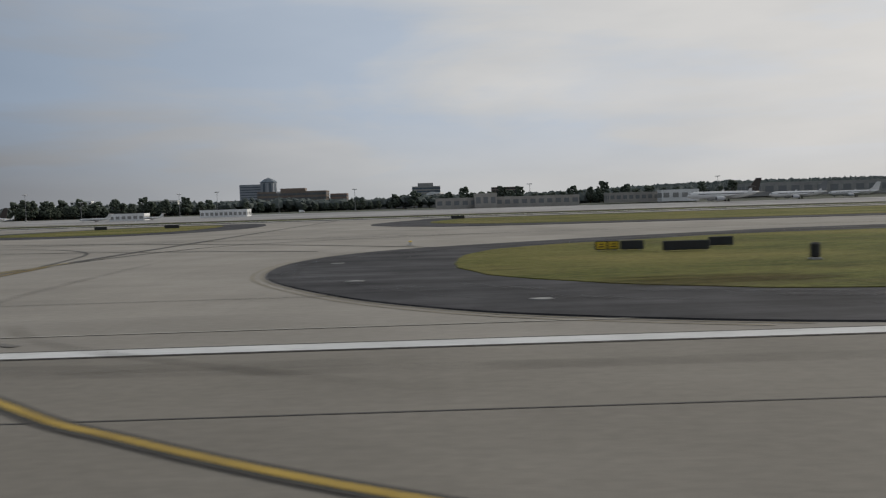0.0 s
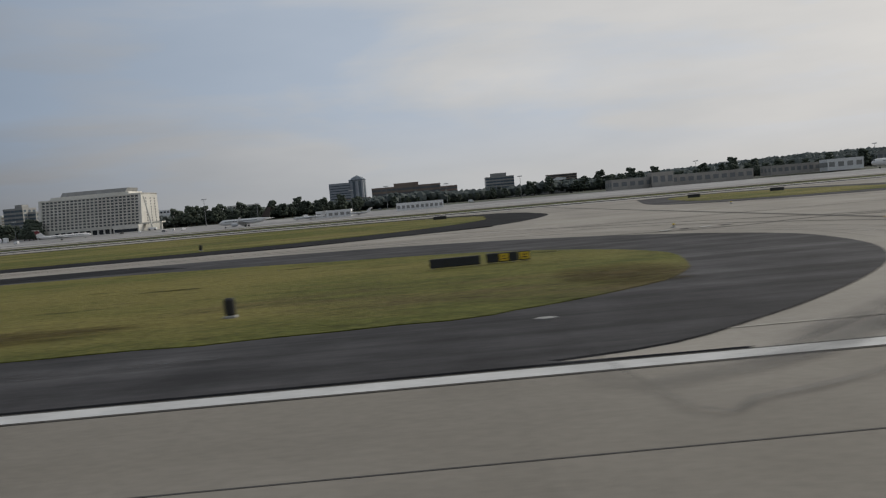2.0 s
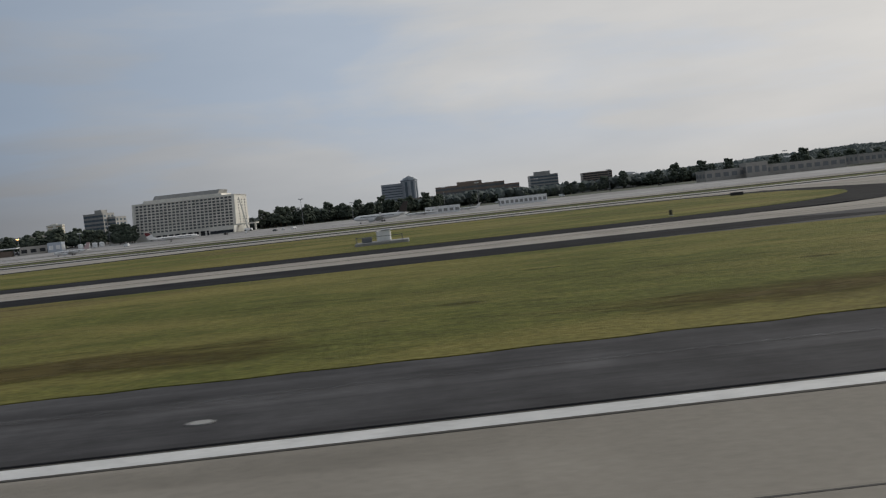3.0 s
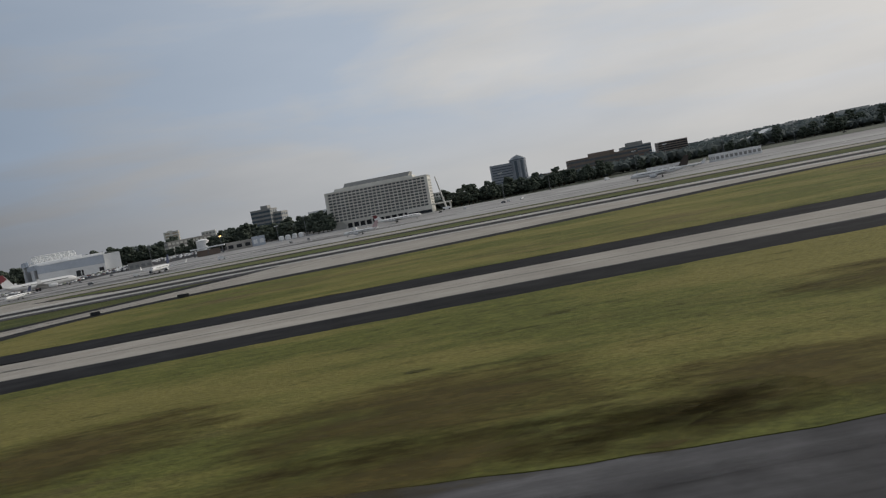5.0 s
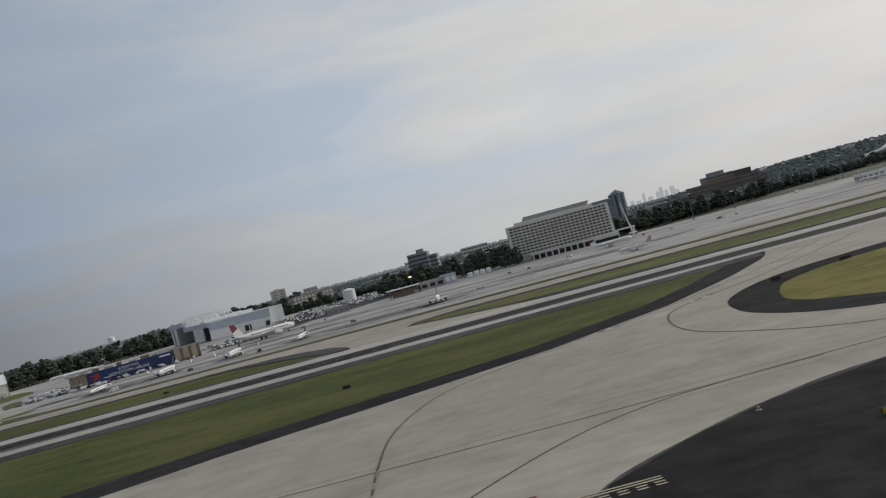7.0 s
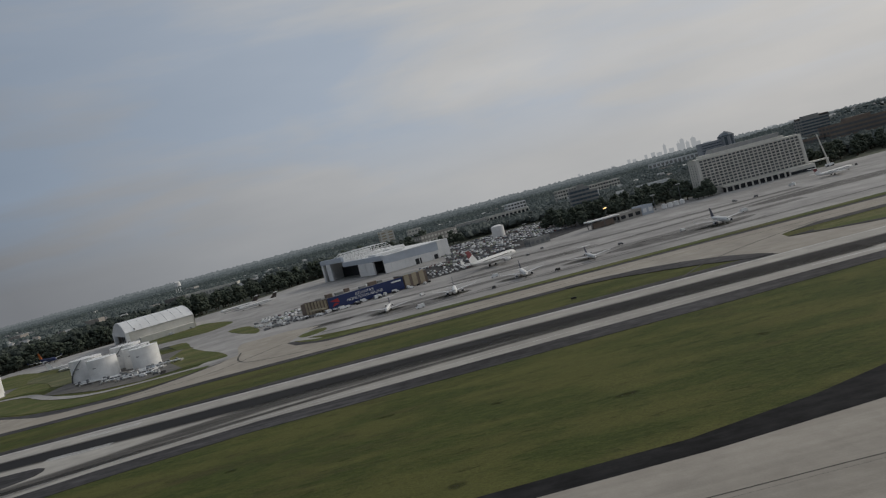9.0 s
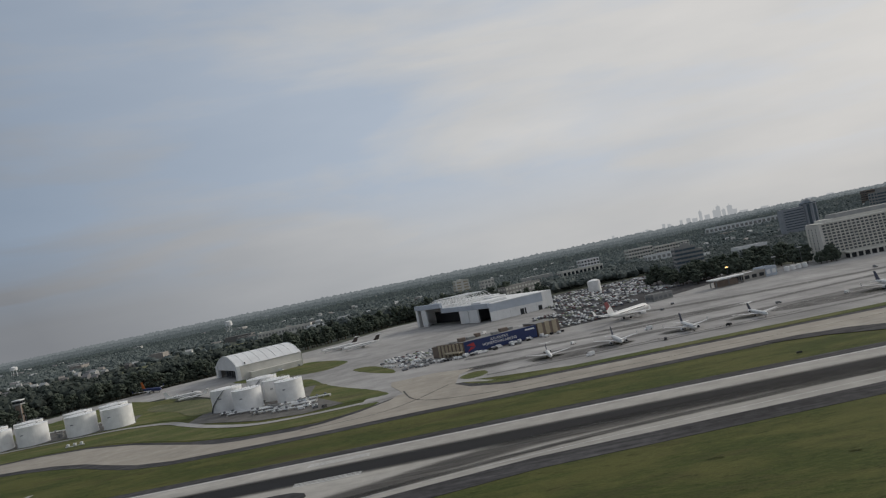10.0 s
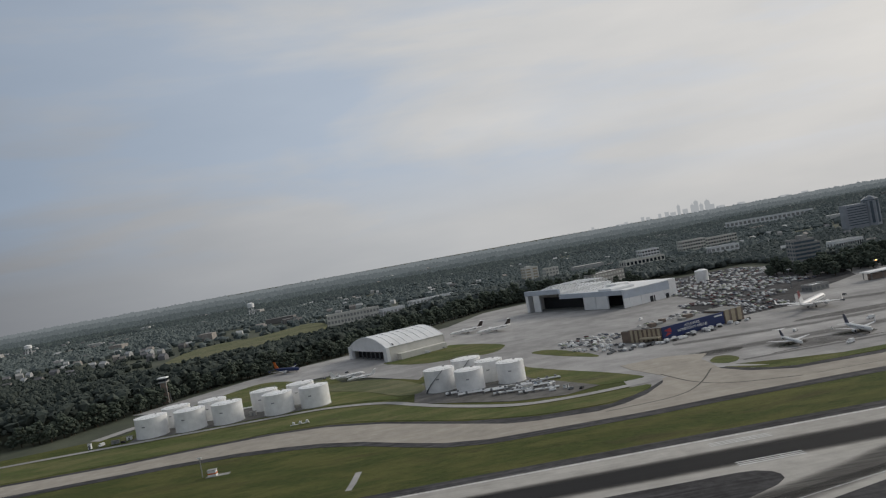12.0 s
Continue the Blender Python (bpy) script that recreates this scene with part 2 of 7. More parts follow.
def soil_film(name, dark, pale):
    """Bare earth that breaks up between tufts towards its rim."""
    m, nt, b = nodes_of(name, 0.95, 0)
    n = nt.nodes
    b.inputs["Specular IOR Level"].default_value = 0.1
    nt.links.new(ramp(nt, grain(nt, 1.1, 6, 0.7, (0.6, 1.3, 1)), [(0.35, dark), (0.65, pale)]), b.inputs["Base Color"])
    uv, sp, add = n.new("ShaderNodeUVMap"), n.new("ShaderNodeSeparateXYZ"), n.new("ShaderNodeMath")
    uv.uv_map = "across"
    add.operation = "MULTIPLY_ADD"
    nt.links.new(uv.outputs[0], sp.inputs[0])
    nt.links.new(sp.outputs[1], add.inputs[0])
    add.inputs[1].default_value = 0.5
    nt.links.new(grain(nt, 0.55, 8, 0.75, (0.45, 1.5, 1)), add.inputs[2])
    a = ramp(nt, add.outputs[0], [(0.47, (0,) * 3), (0.72, (0.8,) * 3)])
    rim = ramp(nt, sp.outputs[1], [(0.0, (0,) * 3), (0.12, (1,) * 3)])
    nt.links.new(mixed(nt, a, rim, 1.0, "MULTIPLY"), b.inputs["Alpha"])
    return m


def plain(name, c, rough=0.6, metal=0.0, vary=0.08, scale=2.0):
    return surface(name, tuple(v * (1 - vary) for v in c), c, scale, rough, metal, stain=vary)


def islands(name, cols, rough=0.6, metal=0.0):
    """A colour for each loose piece of a joined mesh."""
    m, nt, b = nodes_of(name, rough, metal)
    geo = nt.nodes.new("ShaderNodeNewGeometry")
    r = nt.nodes.new("ShaderNodeValToRGB")
    r.color_ramp.interpolation = "CONSTANT"
    el = r.color_ramp.elements
    while len(el) < len(cols):
        el.new(0.5)
    for i, c in enumerate(cols):
        el[i].position, el[i].color = i / len(cols), (*c, 1)
    nt.links.new(geo.outputs["Random Per Island"], r.inputs[0])
    nt.links.new(mixed(nt, r.outputs[0], ramp(nt, grain(nt, 0.8, 4), [(0.3, (0.78,) * 3), (0.7, (1.1,) * 3)]), 1.0, "MULTIPLY"), b.inputs["Base Color"])
    return m


def foliage(name, dark, light):
    m, nt, b = nodes_of(name, 0.9, 0)
    geo = nt.nodes.new("ShaderNodeNewGeometry")
    a = ramp(nt, geo.outputs["Random Per Island"], [(0, dark), (1, light)])
    s = ramp(nt, grain(nt, 1.6, 5, 0.7), [(0.3, (0.76,) * 3), (0.7, (1.16,) * 3)])
    nt.links.new(mixed(nt, a, s, 1.0, "MULTIPLY"), b.inputs["Base Color"])
    bp = nt.nodes.new("ShaderNodeBump")
    bp.inputs["Strength"].default_value, bp.inputs["Distance"].default_value = 0.35, 0.2
    nt.links.new(grain(nt, 2.2, 5, 0.7), bp.inputs["Height"])
    nt.links.new(bp.outputs[0], b.inputs["Normal"])
    b.inputs["Specular IOR Level"].default_value = 0.1
    return m


M = {
    "grass": grass_material("mown_grass", (0.096, 0.106, 0.026), (0.158, 0.162, 0.040), (0.214, 0.190, 0.058), (0.122, 0.090, 0.044)),
    "grass_field": grass_material("field_grass", (0.052, 0.067, 0.018), (0.080, 0.097, 0.025), (0.108, 0.111, 0.034), (0.076, 0.068, 0.029)),
    "grass_far": grass_material("far_grass", (0.074, 0.096, 0.030), (0.112, 0.134, 0.042), (0.15, 0.15, 0.06), (0.10, 0.088, 0.05)),
    "grass_dry": grass_material("dry_field_grass", (0.10, 0.112, 0.055), (0.14, 0.15, 0.075), (0.18, 0.178, 0.10), (0.15, 0.14, 0.09)),
    "floor": surface("forest_floor", (0.030, 0.040, 0.026), (0.095, 0.105, 0.066), 0.03, 0.95, big=0.008, fine=0.6, stain=0.3),
    "concrete": paving("runway_concrete", (0.262, 0.240, 0.203), (0.318, 0.293, 0.252), 0.3, 0.05, 0.2, 0.035, seams=0.07),
    "concrete_mid": paving("crossing_concrete", (0.355, 0.328, 0.284), (0.43, 0.40, 0.352), 0.3, 0.05, 0.24, 0.035, seams=0.07),
    "concrete_tan": paving("tan_concrete", (0.385, 0.35, 0.298), (0.46, 0.424, 0.37), 0.4, 0.05, 0.2, 0.08, seams=0.05),
    "concrete_2": paving("taxiway_concrete", (0.37, 0.34, 0.297), (0.46, 0.426, 0.375), 0.4, 0.05, 0.2, 0.08, seams=0.05),
    "concrete_pale": paving("far_runway_concrete", (0.43, 0.41, 0.375), (0.53, 0.508, 0.47), 0.4, 0.05, 0.2, 0.08, seams=0.05),
    "ramp": paving("ramp_concrete", (0.405, 0.395, 0.385), (0.51, 0.498, 0.485), 0.12, 0.03, 0.36, 0.06),
    "asphalt": paving("worn_asphalt", (0.066, 0.065, 0.068), (0.138, 0.135, 0.140), 0.7, 0.09, 0.42, 0.42, gloss=0.1),
    "asphalt_new": paving("black_asphalt", (0.024, 0.024, 0.0255), (0.050, 0.050, 0.052), 0.6, 0.07, 0.35, 0.2, gloss=0.04),
    "patch": paving("grey_asphalt_patch", (0.019, 0.0193, 0.0197), (0.031, 0.031, 0.032), 0.8, 0.2, 0.3, 0.2),
    "yard": paving("yard_gravel", (0.15, 0.145, 0.135), (0.25, 0.24, 0.225), 0.5, 0.08, 0.4, 0.05),
    "rubber": tyre_film("rubber_deposit", (0.017, 0.017, 0.018), 1.0, low=0.93),
    "rubber_thin": tyre_film("thin_rubber", (0.04, 0.039, 0.038), 0.75),
    "apron_film": tyre_film("apron_wear_film", (0.05, 0.049, 0.047), 0.45),
    "scuff": tyre_film("tyre_scuff", (0.10, 0.092, 0.078), 0.17, (0.9, 0.9, 1), low=0.0, fade=1.0),
    "soil": soil_film("bare_soil", (0.070, 0.054, 0.022), (0.125, 0.100, 0.034)),
    "worn_streak": tyre_film("worn_grey_streak", (0.13, 0.13, 0.132), 0.34, (0.6, 0.6, 1), low=0.0, fade=1.0),
    "scorch": tyre_film("dark_weeds", (0.034, 0.036, 0.015), 0.62, (0.6, 1.2, 1), low=0.3),
    "film": tyre_film("oil_film", (0.06, 0.058, 0.054), 0.5, (0.3, 0.6, 1), False),
    "white_paint": surface("white_paint", (0.60, 0.60, 0.58), (0.74, 0.74, 0.72), 1.2, 0.6, big=0.3, fine=12, stain=0.18),
    "yellow_paint": surface("yellow_paint", (0.40, 0.26, 0.03), (0.52, 0.345, 0.04), 1.2, 0.6, big=0.3, fine=12, stain=0.3),
    "dull_yellow": surface("worn_yellow_paint", (0.25, 0.185, 0.05), (0.34, 0.25, 0.065), 1.2, 0.65, big=0.3, fine=12, stain=0.3),
    "faint_paint": surface("faded_line_paint", (0.38, 0.355, 0.30), (0.47, 0.44, 0.385), 1.5, 0.7, big=0.4, fine=12, stain=0.3),
    "hold_paint": surface("faded_hold_paint", (0.40, 0.36, 0.25), (0.52, 0.47, 0.34), 1.2, 0.65, big=0.3, fine=12, stain=0.3),
    "worn_paint": surface("worn_tan_paint", (0.22, 0.185, 0.125), (0.30, 0.26, 0.18), 1.5, 0.7, big=0.4, fine=12, stain=0.3),
    "pale_paint": surface("worn_pale_paint", (0.48, 0.47, 0.43), (0.62, 0.61, 0.57), 1.5, 0.7, big=0.4, fine=12, stain=0.3),
    "marking_red": surface("red_marking_paint", (0.105, 0.026, 0.024), (0.15, 0.036, 0.032), 1.5, 0.7, stain=0.3),
    "joint": plain("joint_sealant", (0.075, 0.071, 0.065), 0.8),
    "guide": surface("dark_guide_line", (0.060, 0.056, 0.048), (0.092, 0.085, 0.072), 2.5, 0.8, stain=0.3),
    "skid": surface("faded_tyre_marks", (0.15, 0.142, 0.13), (0.20, 0.19, 0.17), 0.8, 0.85, stretch=(0.3, 1, 1)),
    "white": surface("white_metal", (0.80, 0.805, 0.80), (0.87, 0.875, 0.87), 0.35, 0.5, big=0.12, fine=3, stain=0.1),
    "tank": surface("white_tank_paint", (0.85, 0.85, 0.84), (0.87, 0.87, 0.86), 0.25, 0.45, big=0.1, fine=0.6, stretch=(1, 1, 0.3), stain=0.02),
    "aircraft": plain("white_aircraft_paint", (0.78, 0.78, 0.77), 0.5, vary=0.05),
    "blue_paint": plain("dark_blue_paint", (0.018, 0.035, 0.13), 0.45),
    "red_paint": plain("red_paint", (0.42, 0.035, 0.04), 0.45),
    "tail_navy": plain("navy_tail_paint", (0.02, 0.03, 0.075), 0.4),
    "tail_red": plain("dull_red_tail_paint", (0.19, 0.03, 0.038), 0.4),
    "tail_brown": plain("dark_brown_tail_paint", (0.05, 0.036, 0.030), 0.45),
    "orange": plain("orange_paint", (0.62, 0.16, 0.03), 0.45),
    "metal": plain("bare_metal", (0.45, 0.46, 0.48), 0.35, 0.85),
    "steel": plain("grey_steel", (0.22, 0.23, 0.24), 0.5, 0.5),
    # near-black for panels and doors, and for the hangars' painted shade
    "dark": plain("black_parts_and_shade", (0.03, 0.032, 0.036), 0.8),
    "glass": plain("dark_window_glass", (0.025, 0.032, 0.04), 0.12, vary=0.2),
    # glass colour lightened to imitate haze over the windows
    "hazed_glass": plain("hazed_window_glass", (0.17, 0.18, 0.19), 0.2, vary=0.25),
    "blue_glass": plain("blue_tinted_glass", (0.11, 0.145, 0.18), 0.15, vary=0.2),
    "cream": surface("cream_concrete", (0.68, 0.66, 0.60), (0.76, 0.74, 0.68), 0.4, 0.8, big=0.1, stain=0.12),
    "beige": surface("beige_stucco", (0.45, 0.38, 0.27), (0.52, 0.45, 0.33), 0.5, 0.85, big=0.15, stain=0.15),
    "concourse": surface("grey_beige_concrete", (0.36, 0.34, 0.31), (0.44, 0.42, 0.385), 0.5, 0.85, stain=0.2),
    "blue_slab": surface("blue_grey_panels", (0.30, 0.325, 0.365), (0.37, 0.395, 0.435), 0.4, 0.5, stain=0.15),
    "brown": surface("brown_cladding", (0.20, 0.155, 0.125), (0.27, 0.21, 0.17), 0.5, 0.8, stain=0.2),
    "brick": surface("red_brown_brick", (0.20, 0.142, 0.118), (0.265, 0.19, 0.158), 1.2, 0.85, stain=0.2),
    "grey": surface("grey_concrete", (0.30, 0.30, 0.29), (0.38, 0.38, 0.365), 0.5, 0.85, stain=0.2),
    "roof": surface("flat_grey_roof", (0.20, 0.20, 0.195), (0.30, 0.30, 0.29), 0.3, 0.9, stain=0.3),
    "sign_back": plain("black_sign_back", (0.018, 0.018, 0.02), 0.6),
    "sign_yellow": plain("yellow_sign_face", (0.72, 0.50, 0.03), 0.5),
    "bark": surface("bark", (0.06, 0.045, 0.03), (0.10, 0.075, 0.05), 3, 0.95),
    "leaf": foliage("tree_leaves", (0.060, 0.074, 0.059), (0.104, 0.122, 0.092)),
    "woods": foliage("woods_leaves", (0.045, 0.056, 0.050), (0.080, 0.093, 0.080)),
    # haze is painted into the next two leaf colours: paler and bluer
    "woods_hazed": foliage("woods_leaves_hazed", (0.092, 0.108, 0.103), (0.140, 0.158, 0.148)),
    "woods_far_hazed": foliage("farther_leaves_hazed", (0.100, 0.120, 0.118), (0.146, 0.170, 0.164)),
    "cars": islands("car_paints", [(0.62, 0.62, 0.62), (0.04, 0.04, 0.045), (0.26, 0.265, 0.27), (0.78, 0.78, 0.77), (0.06, 0.07, 0.10), (0.50, 0.51, 0.52), (0.12, 0.05, 0.05), (0.70, 0.69, 0.66), (0.80, 0.80, 0.79), (0.15, 0.155, 0.16), (0.40, 0.41, 0.42), (0.30, 0.33, 0.24)], 0.25),
    "houses": islands("far_house_walls", [(0.45, 0.44, 0.42), (0.20, 0.19, 0.18), (0.58, 0.58, 0.56), (0.22, 0.215, 0.22), (0.36, 0.33, 0.30), (0.5, 0.5, 0.49)], 0.85),
    "pale_blue": surface("pale_blue_cladding", (0.46, 0.51, 0.58), (0.54, 0.59, 0.66), 0.4, 0.55, big=0.12, fine=3, stain=0.1),
    "wing_grey": plain("light_grey_wing_paint", (0.60, 0.61, 0.62), 0.35, vary=0.06),
    "tail_striped": plain("faded_striped_tail_paint", (0.55, 0.40, 0.40), 0.4),
    "lamp": None,
}
M["lamp"], _nt, _b = nodes_of("lit_lamp", 0.4, 0)
_b.inputs["Emission Color"].default_value, _b.inputs["Emission Strength"].default_value = (1.0, 0.55, 0.18, 1), 5.0
_b.inputs["Base Color"].default_value = (0.9, 0.6, 0.3, 1)


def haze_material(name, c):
    """Far city as a plain glowing backdrop colour with the haze put into it."""
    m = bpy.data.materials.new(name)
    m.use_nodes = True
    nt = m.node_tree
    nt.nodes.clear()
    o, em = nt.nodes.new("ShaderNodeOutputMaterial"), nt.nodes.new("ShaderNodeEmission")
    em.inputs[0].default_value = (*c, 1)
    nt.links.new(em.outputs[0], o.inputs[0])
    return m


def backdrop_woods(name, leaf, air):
    """Woods of the far backdrop: dim leaves with haze painted in as emission."""
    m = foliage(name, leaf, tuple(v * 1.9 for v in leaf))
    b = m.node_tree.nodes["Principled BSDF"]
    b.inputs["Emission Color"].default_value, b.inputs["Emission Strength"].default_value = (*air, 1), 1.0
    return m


# each farther band emits more, imitating thicker haze
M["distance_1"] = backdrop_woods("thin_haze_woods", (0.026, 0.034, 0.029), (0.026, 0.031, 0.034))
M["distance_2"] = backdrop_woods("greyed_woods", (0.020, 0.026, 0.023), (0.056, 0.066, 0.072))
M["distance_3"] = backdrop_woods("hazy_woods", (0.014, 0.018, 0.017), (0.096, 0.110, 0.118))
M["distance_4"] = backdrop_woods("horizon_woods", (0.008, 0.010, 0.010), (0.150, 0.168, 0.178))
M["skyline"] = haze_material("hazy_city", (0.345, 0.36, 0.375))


# ---------------------------------------------------------------- mesh helpers
def part(name, bm, material, parent=None, label="", smooth=False):
    me = bpy.data.meshes.new(name)
    bm.normal_update()
    bm.to_mesh(me)
    bm.free()
    me.materials.append(M[material])
    if smooth:
        me.polygons.foreach_set("use_smooth", [True] * len(me.polygons))
    ob = new(name, me)
    ob.parent = parent
    if label:
        ob["label"] = label
    return ob


def shared(name, me, parent, m=None):
    ob = new(name, me)
    ob.parent = parent
    if m is not None:
        ob.matrix_basis = m
    return ob


def lift(y):
    """The far apron climbs gently towards the hangars."""
    return 1.4 * min(1.0, max(0.0, (y - 245) / 85))


def thing(name, label, category, m=None, group="", kind=""):
    ob = tagged(new(name), label, category, group, kind)
    if m is not None:
        ob.matrix_basis = Matrix.Translation((0, 0, lift(m.translation.y))) @ m
    return ob


def box(bm, x0, x1, y0, y1, z0, z1, bevel=0.0):
    vs = [bm.verts.new(p) for p in ((x0, y0, z0), (x1, y0, z0), (x1, y1, z0), (x0, y1, z0), (x0, y0, z1), (x1, y0, z1), (x1, y1, z1), (x0, y1, z1))]
    fs = [bm.faces.new([vs[i] for i in q]) for q in ((0, 3, 2, 1), (4, 5, 6, 7), (0, 1, 5, 4), (1, 2, 6, 5), (2, 3, 7, 6), (3, 0, 4, 7))]
    if bevel:
        bmesh.ops.bevel(bm, geom=list({e for f in fs for e in f.edges}), offset=bevel, segments=1, affect="EDGES")
    return bm


def boxes(*rows, bevel=0.0):
    bm = bmesh.new()
    for r in rows:
        box(bm, *r, bevel=bevel)
    return bm


def prism(bm, pts, z0, z1, caps=True):
    """An upright prism over a plan outline."""
    n = len(pts)
    lo = [bm.verts.new((p[0], p[1], z0)) for p in pts]
    hi = [bm.verts.new((p[0], p[1], z1)) for p in pts]
    for i in range(n):
        bm.faces.new((lo[i], lo[(i + 1) % n], hi[(i + 1) % n], hi[i]))
    if caps:
        bm.faces.new(hi)
        bm.faces.new(lo[::-1])
    return bm


def hull(bm, loops):
    """Joins closed loops of equal length into a skin with end caps."""
    rows = [[bm.verts.new(p) for p in lp] for lp in loops]
    n = len(rows[0])
    for a, b in zip(rows, rows[1:]):
        for i in range(n):
            bm.faces.new((a[i], a[(i + 1) % n], b[(i + 1) % n], b[i]))
    bm.faces.new(rows[0][::-1])
    bm.faces.new(rows[-1])
    bmesh.ops.recalc_face_normals(bm, faces=bm.faces[:])
    return bm


def ring(r, z, n=24, x=0, y=0):
    return [(x + r * math.cos(2 * math.pi * i / n), y + r * math.sin(2 * math.pi * i / n), z) for i in range(n)]


def tube(bm, a, b, r, n=6, r2=None):
    a, b = Vector(a), Vector(b)
    q = (b - a).to_track_quat("Z", "Y")
    r2 = r if r2 is None else r2
    lp = [[tuple(c + q @ Vector((rr * math.cos(2 * math.pi * i / n), rr * math.sin(2 * math.pi * i / n), 0))) for i in range(n)] for c, rr in ((a, r), (b, r2))]
    return hull(bm, lp)


def smooth_loop(pts, per=6, closed=True):
    """A rounded outline through a few plan points."""
    out, n = [], len(pts)
    for i in range(n if closed else n - 1):
        if closed:
            p0, p1, p2, p3 = (Vector(pts[(i + k) % n]) for k in (-1, 0, 1, 2))
        else:
            p0, p1, p2, p3 = (Vector(pts[min(max(i + k, 0), n - 1)]) for k in (-1, 0, 1, 2))
        for k in range(per):
            t = k / per
            out.append(0.5 * ((2 * p1) + (p2 - p0) * t + (2 * p0 - 5 * p1 + 4 * p2 - p3) * t * t + (3 * p1 - p0 - 3 * p2 + p3) * t ** 3))
    if not closed:
        out.append(Vector(pts[-1]))
    return out


def ragged(pts, step, amount):
    """The outline cut into short steps and pushed in and out a little, like worn turf."""
    out, n = [], len(pts)
    for i in range(n):
        a, b = Vector(pts[i][:2]), Vector(pts[(i + 1) % n][:2])
        k = max(1, int((b - a).length / step))
        d = (b - a).normalized()
        for j in range(k):
            p = a.lerp(b, j / k)
            out.append(p + Vector((-d.y, d.x)) * amount * (noise.noise((p.x * 0.9, p.y * 0.9, 1.7)) + 0.6 * noise.noise((p.x * 0.2, p.y * 0.2, 5.1))))
    return out


def sheet(name, pts, z, material, label, category, thick=0.06, smooth=0, kind="structure", worn=0.0):
    """A paved or planted surface over a plan outline, with its edge showing."""
    pts = smooth_loop(pts, smooth) if smooth else [Vector(p) for p in pts]
    if worn:
        pts = ragged(pts, 0.8, worn)
    bm = bmesh.new()
    hi = [bm.verts.new((p[0], p[1], z)) for p in pts]
    lo = [bm.verts.new((p[0], p[1], z - thick)) for p in pts]
    n = len(pts)
    for t in tessellate_polygon([[Vector((p[0], p[1], 0)) for p in pts]]):
        bm.faces.new([hi[i] for i in t])
    for i in range(n):
        bm.faces.new((lo[i], lo[(i + 1) % n], hi[(i + 1) % n], hi[i]))
    bmesh.ops.recalc_face_normals(bm, faces=bm.faces[:])
    for f in bm.faces:
        if f.normal.z < -0.5:
            f.normal_flip()
    for y in (245, 330):
        if min(p[1] for p in pts) < y < max(p[1] for p in pts):
            bmesh.ops.bisect_plane(bm, geom=bm.verts[:] + bm.edges[:] + bm.faces[:], plane_co=(0, y, 0), plane_no=(0, 1, 0))
    for v in bm.verts:
        v.co.z += lift(v.co.y)
    return tagged(part(name, bm, material), label, category, kind=kind)


def stripe(name, pts, width, z, material, label, category="marking", smooth=0, kind="structure", ends=None):
    """A painted or sealed line along a plan path."""
    pts = smooth_loop(pts, smooth, False) if smooth else [Vector(p) for p in pts]
    bm = bmesh.new()
    rows = []
    for i, p in enumerate(pts):
        d = (pts[min(i + 1, len(pts) - 1)] - pts[max(i - 1, 0)]).normalized()
        s = Vector((-d.y, d.x)) * width / 2
        rows.append((bm.verts.new((p.x + s.x, p.y + s.y, z + lift(p.y + s.y))), bm.verts.new((p.x - s.x, p.y - s.y, z + lift(p.y - s.y)))))
    uv = bm.loops.layers.uv.new("across")
    for i, (a, b) in enumerate(zip(rows, rows[1:])):
        f = bm.faces.new((a[1], b[1], b[0], a[0]))
        for lp, c in zip(f.loops, ((i, 0), (i + 1, 0), (i + 1, 1), (i, 1))):
            lp[uv].uv = (c[0] / (len(rows) - 1), c[1])
    return tagged(part(name, bm, material), label, category, kind=kind)


def blotch(name, x, y, rx, ry, z, material, label, category):
    """A soft-edged worn spot with an uneven rim."""
    bm = bmesh.new()
    uv = bm.loops.layers.uv.new("across")
    mid = bm.verts.new((x, y, z))
    n = 20
    rim = []
    for i in range(n):
        a = 2 * math.pi * i / n
        q = 1 + 0.35 * noise.noise((x + math.cos(a) * 1.3, y + math.sin(a) * 1.3, 4.4))
        rim.append(bm.verts.new((x + rx * q * math.cos(a), y + ry * q * math.sin(a), z)))
    for i in range(n):
        f = bm.faces.new((mid, rim[i], rim[(i + 1) % n]))
        for lp, v in zip(f.loops, (0.5, 0.0, 0.0)):
            lp[uv].uv = (0.5, v)
    return tagged(part(name, bm, material), label, category, kind="structure")


# ---------------------------------------------------------------- ground
def rise(x, y):
    """Height of the land: flat on the airfield, low hills beyond it."""
    far = max(0.0, min(1.0, (math.hypot(x + 250, max(0, y - 120)) - 380) / 600))
    far = far * far * (3 - 2 * far)
    n = noise.noise((x * 0.0016, y * 0.0016, 3.1)) * 7 + noise.noise((x * 0.005, y * 0.005, 8.7)) * 2.5
    east = max(0.0, min(1.0, (x + 10) / 220)) * max(0.0, min(1.0, (y - 385) / 170))
    back = max(0.0, min(1.0, (y - 900) / 900))
    return far * (n + 1.5) * (1 - 0.75 * back) - 6 * back + east * 8 * (1 - back) + lift(y)


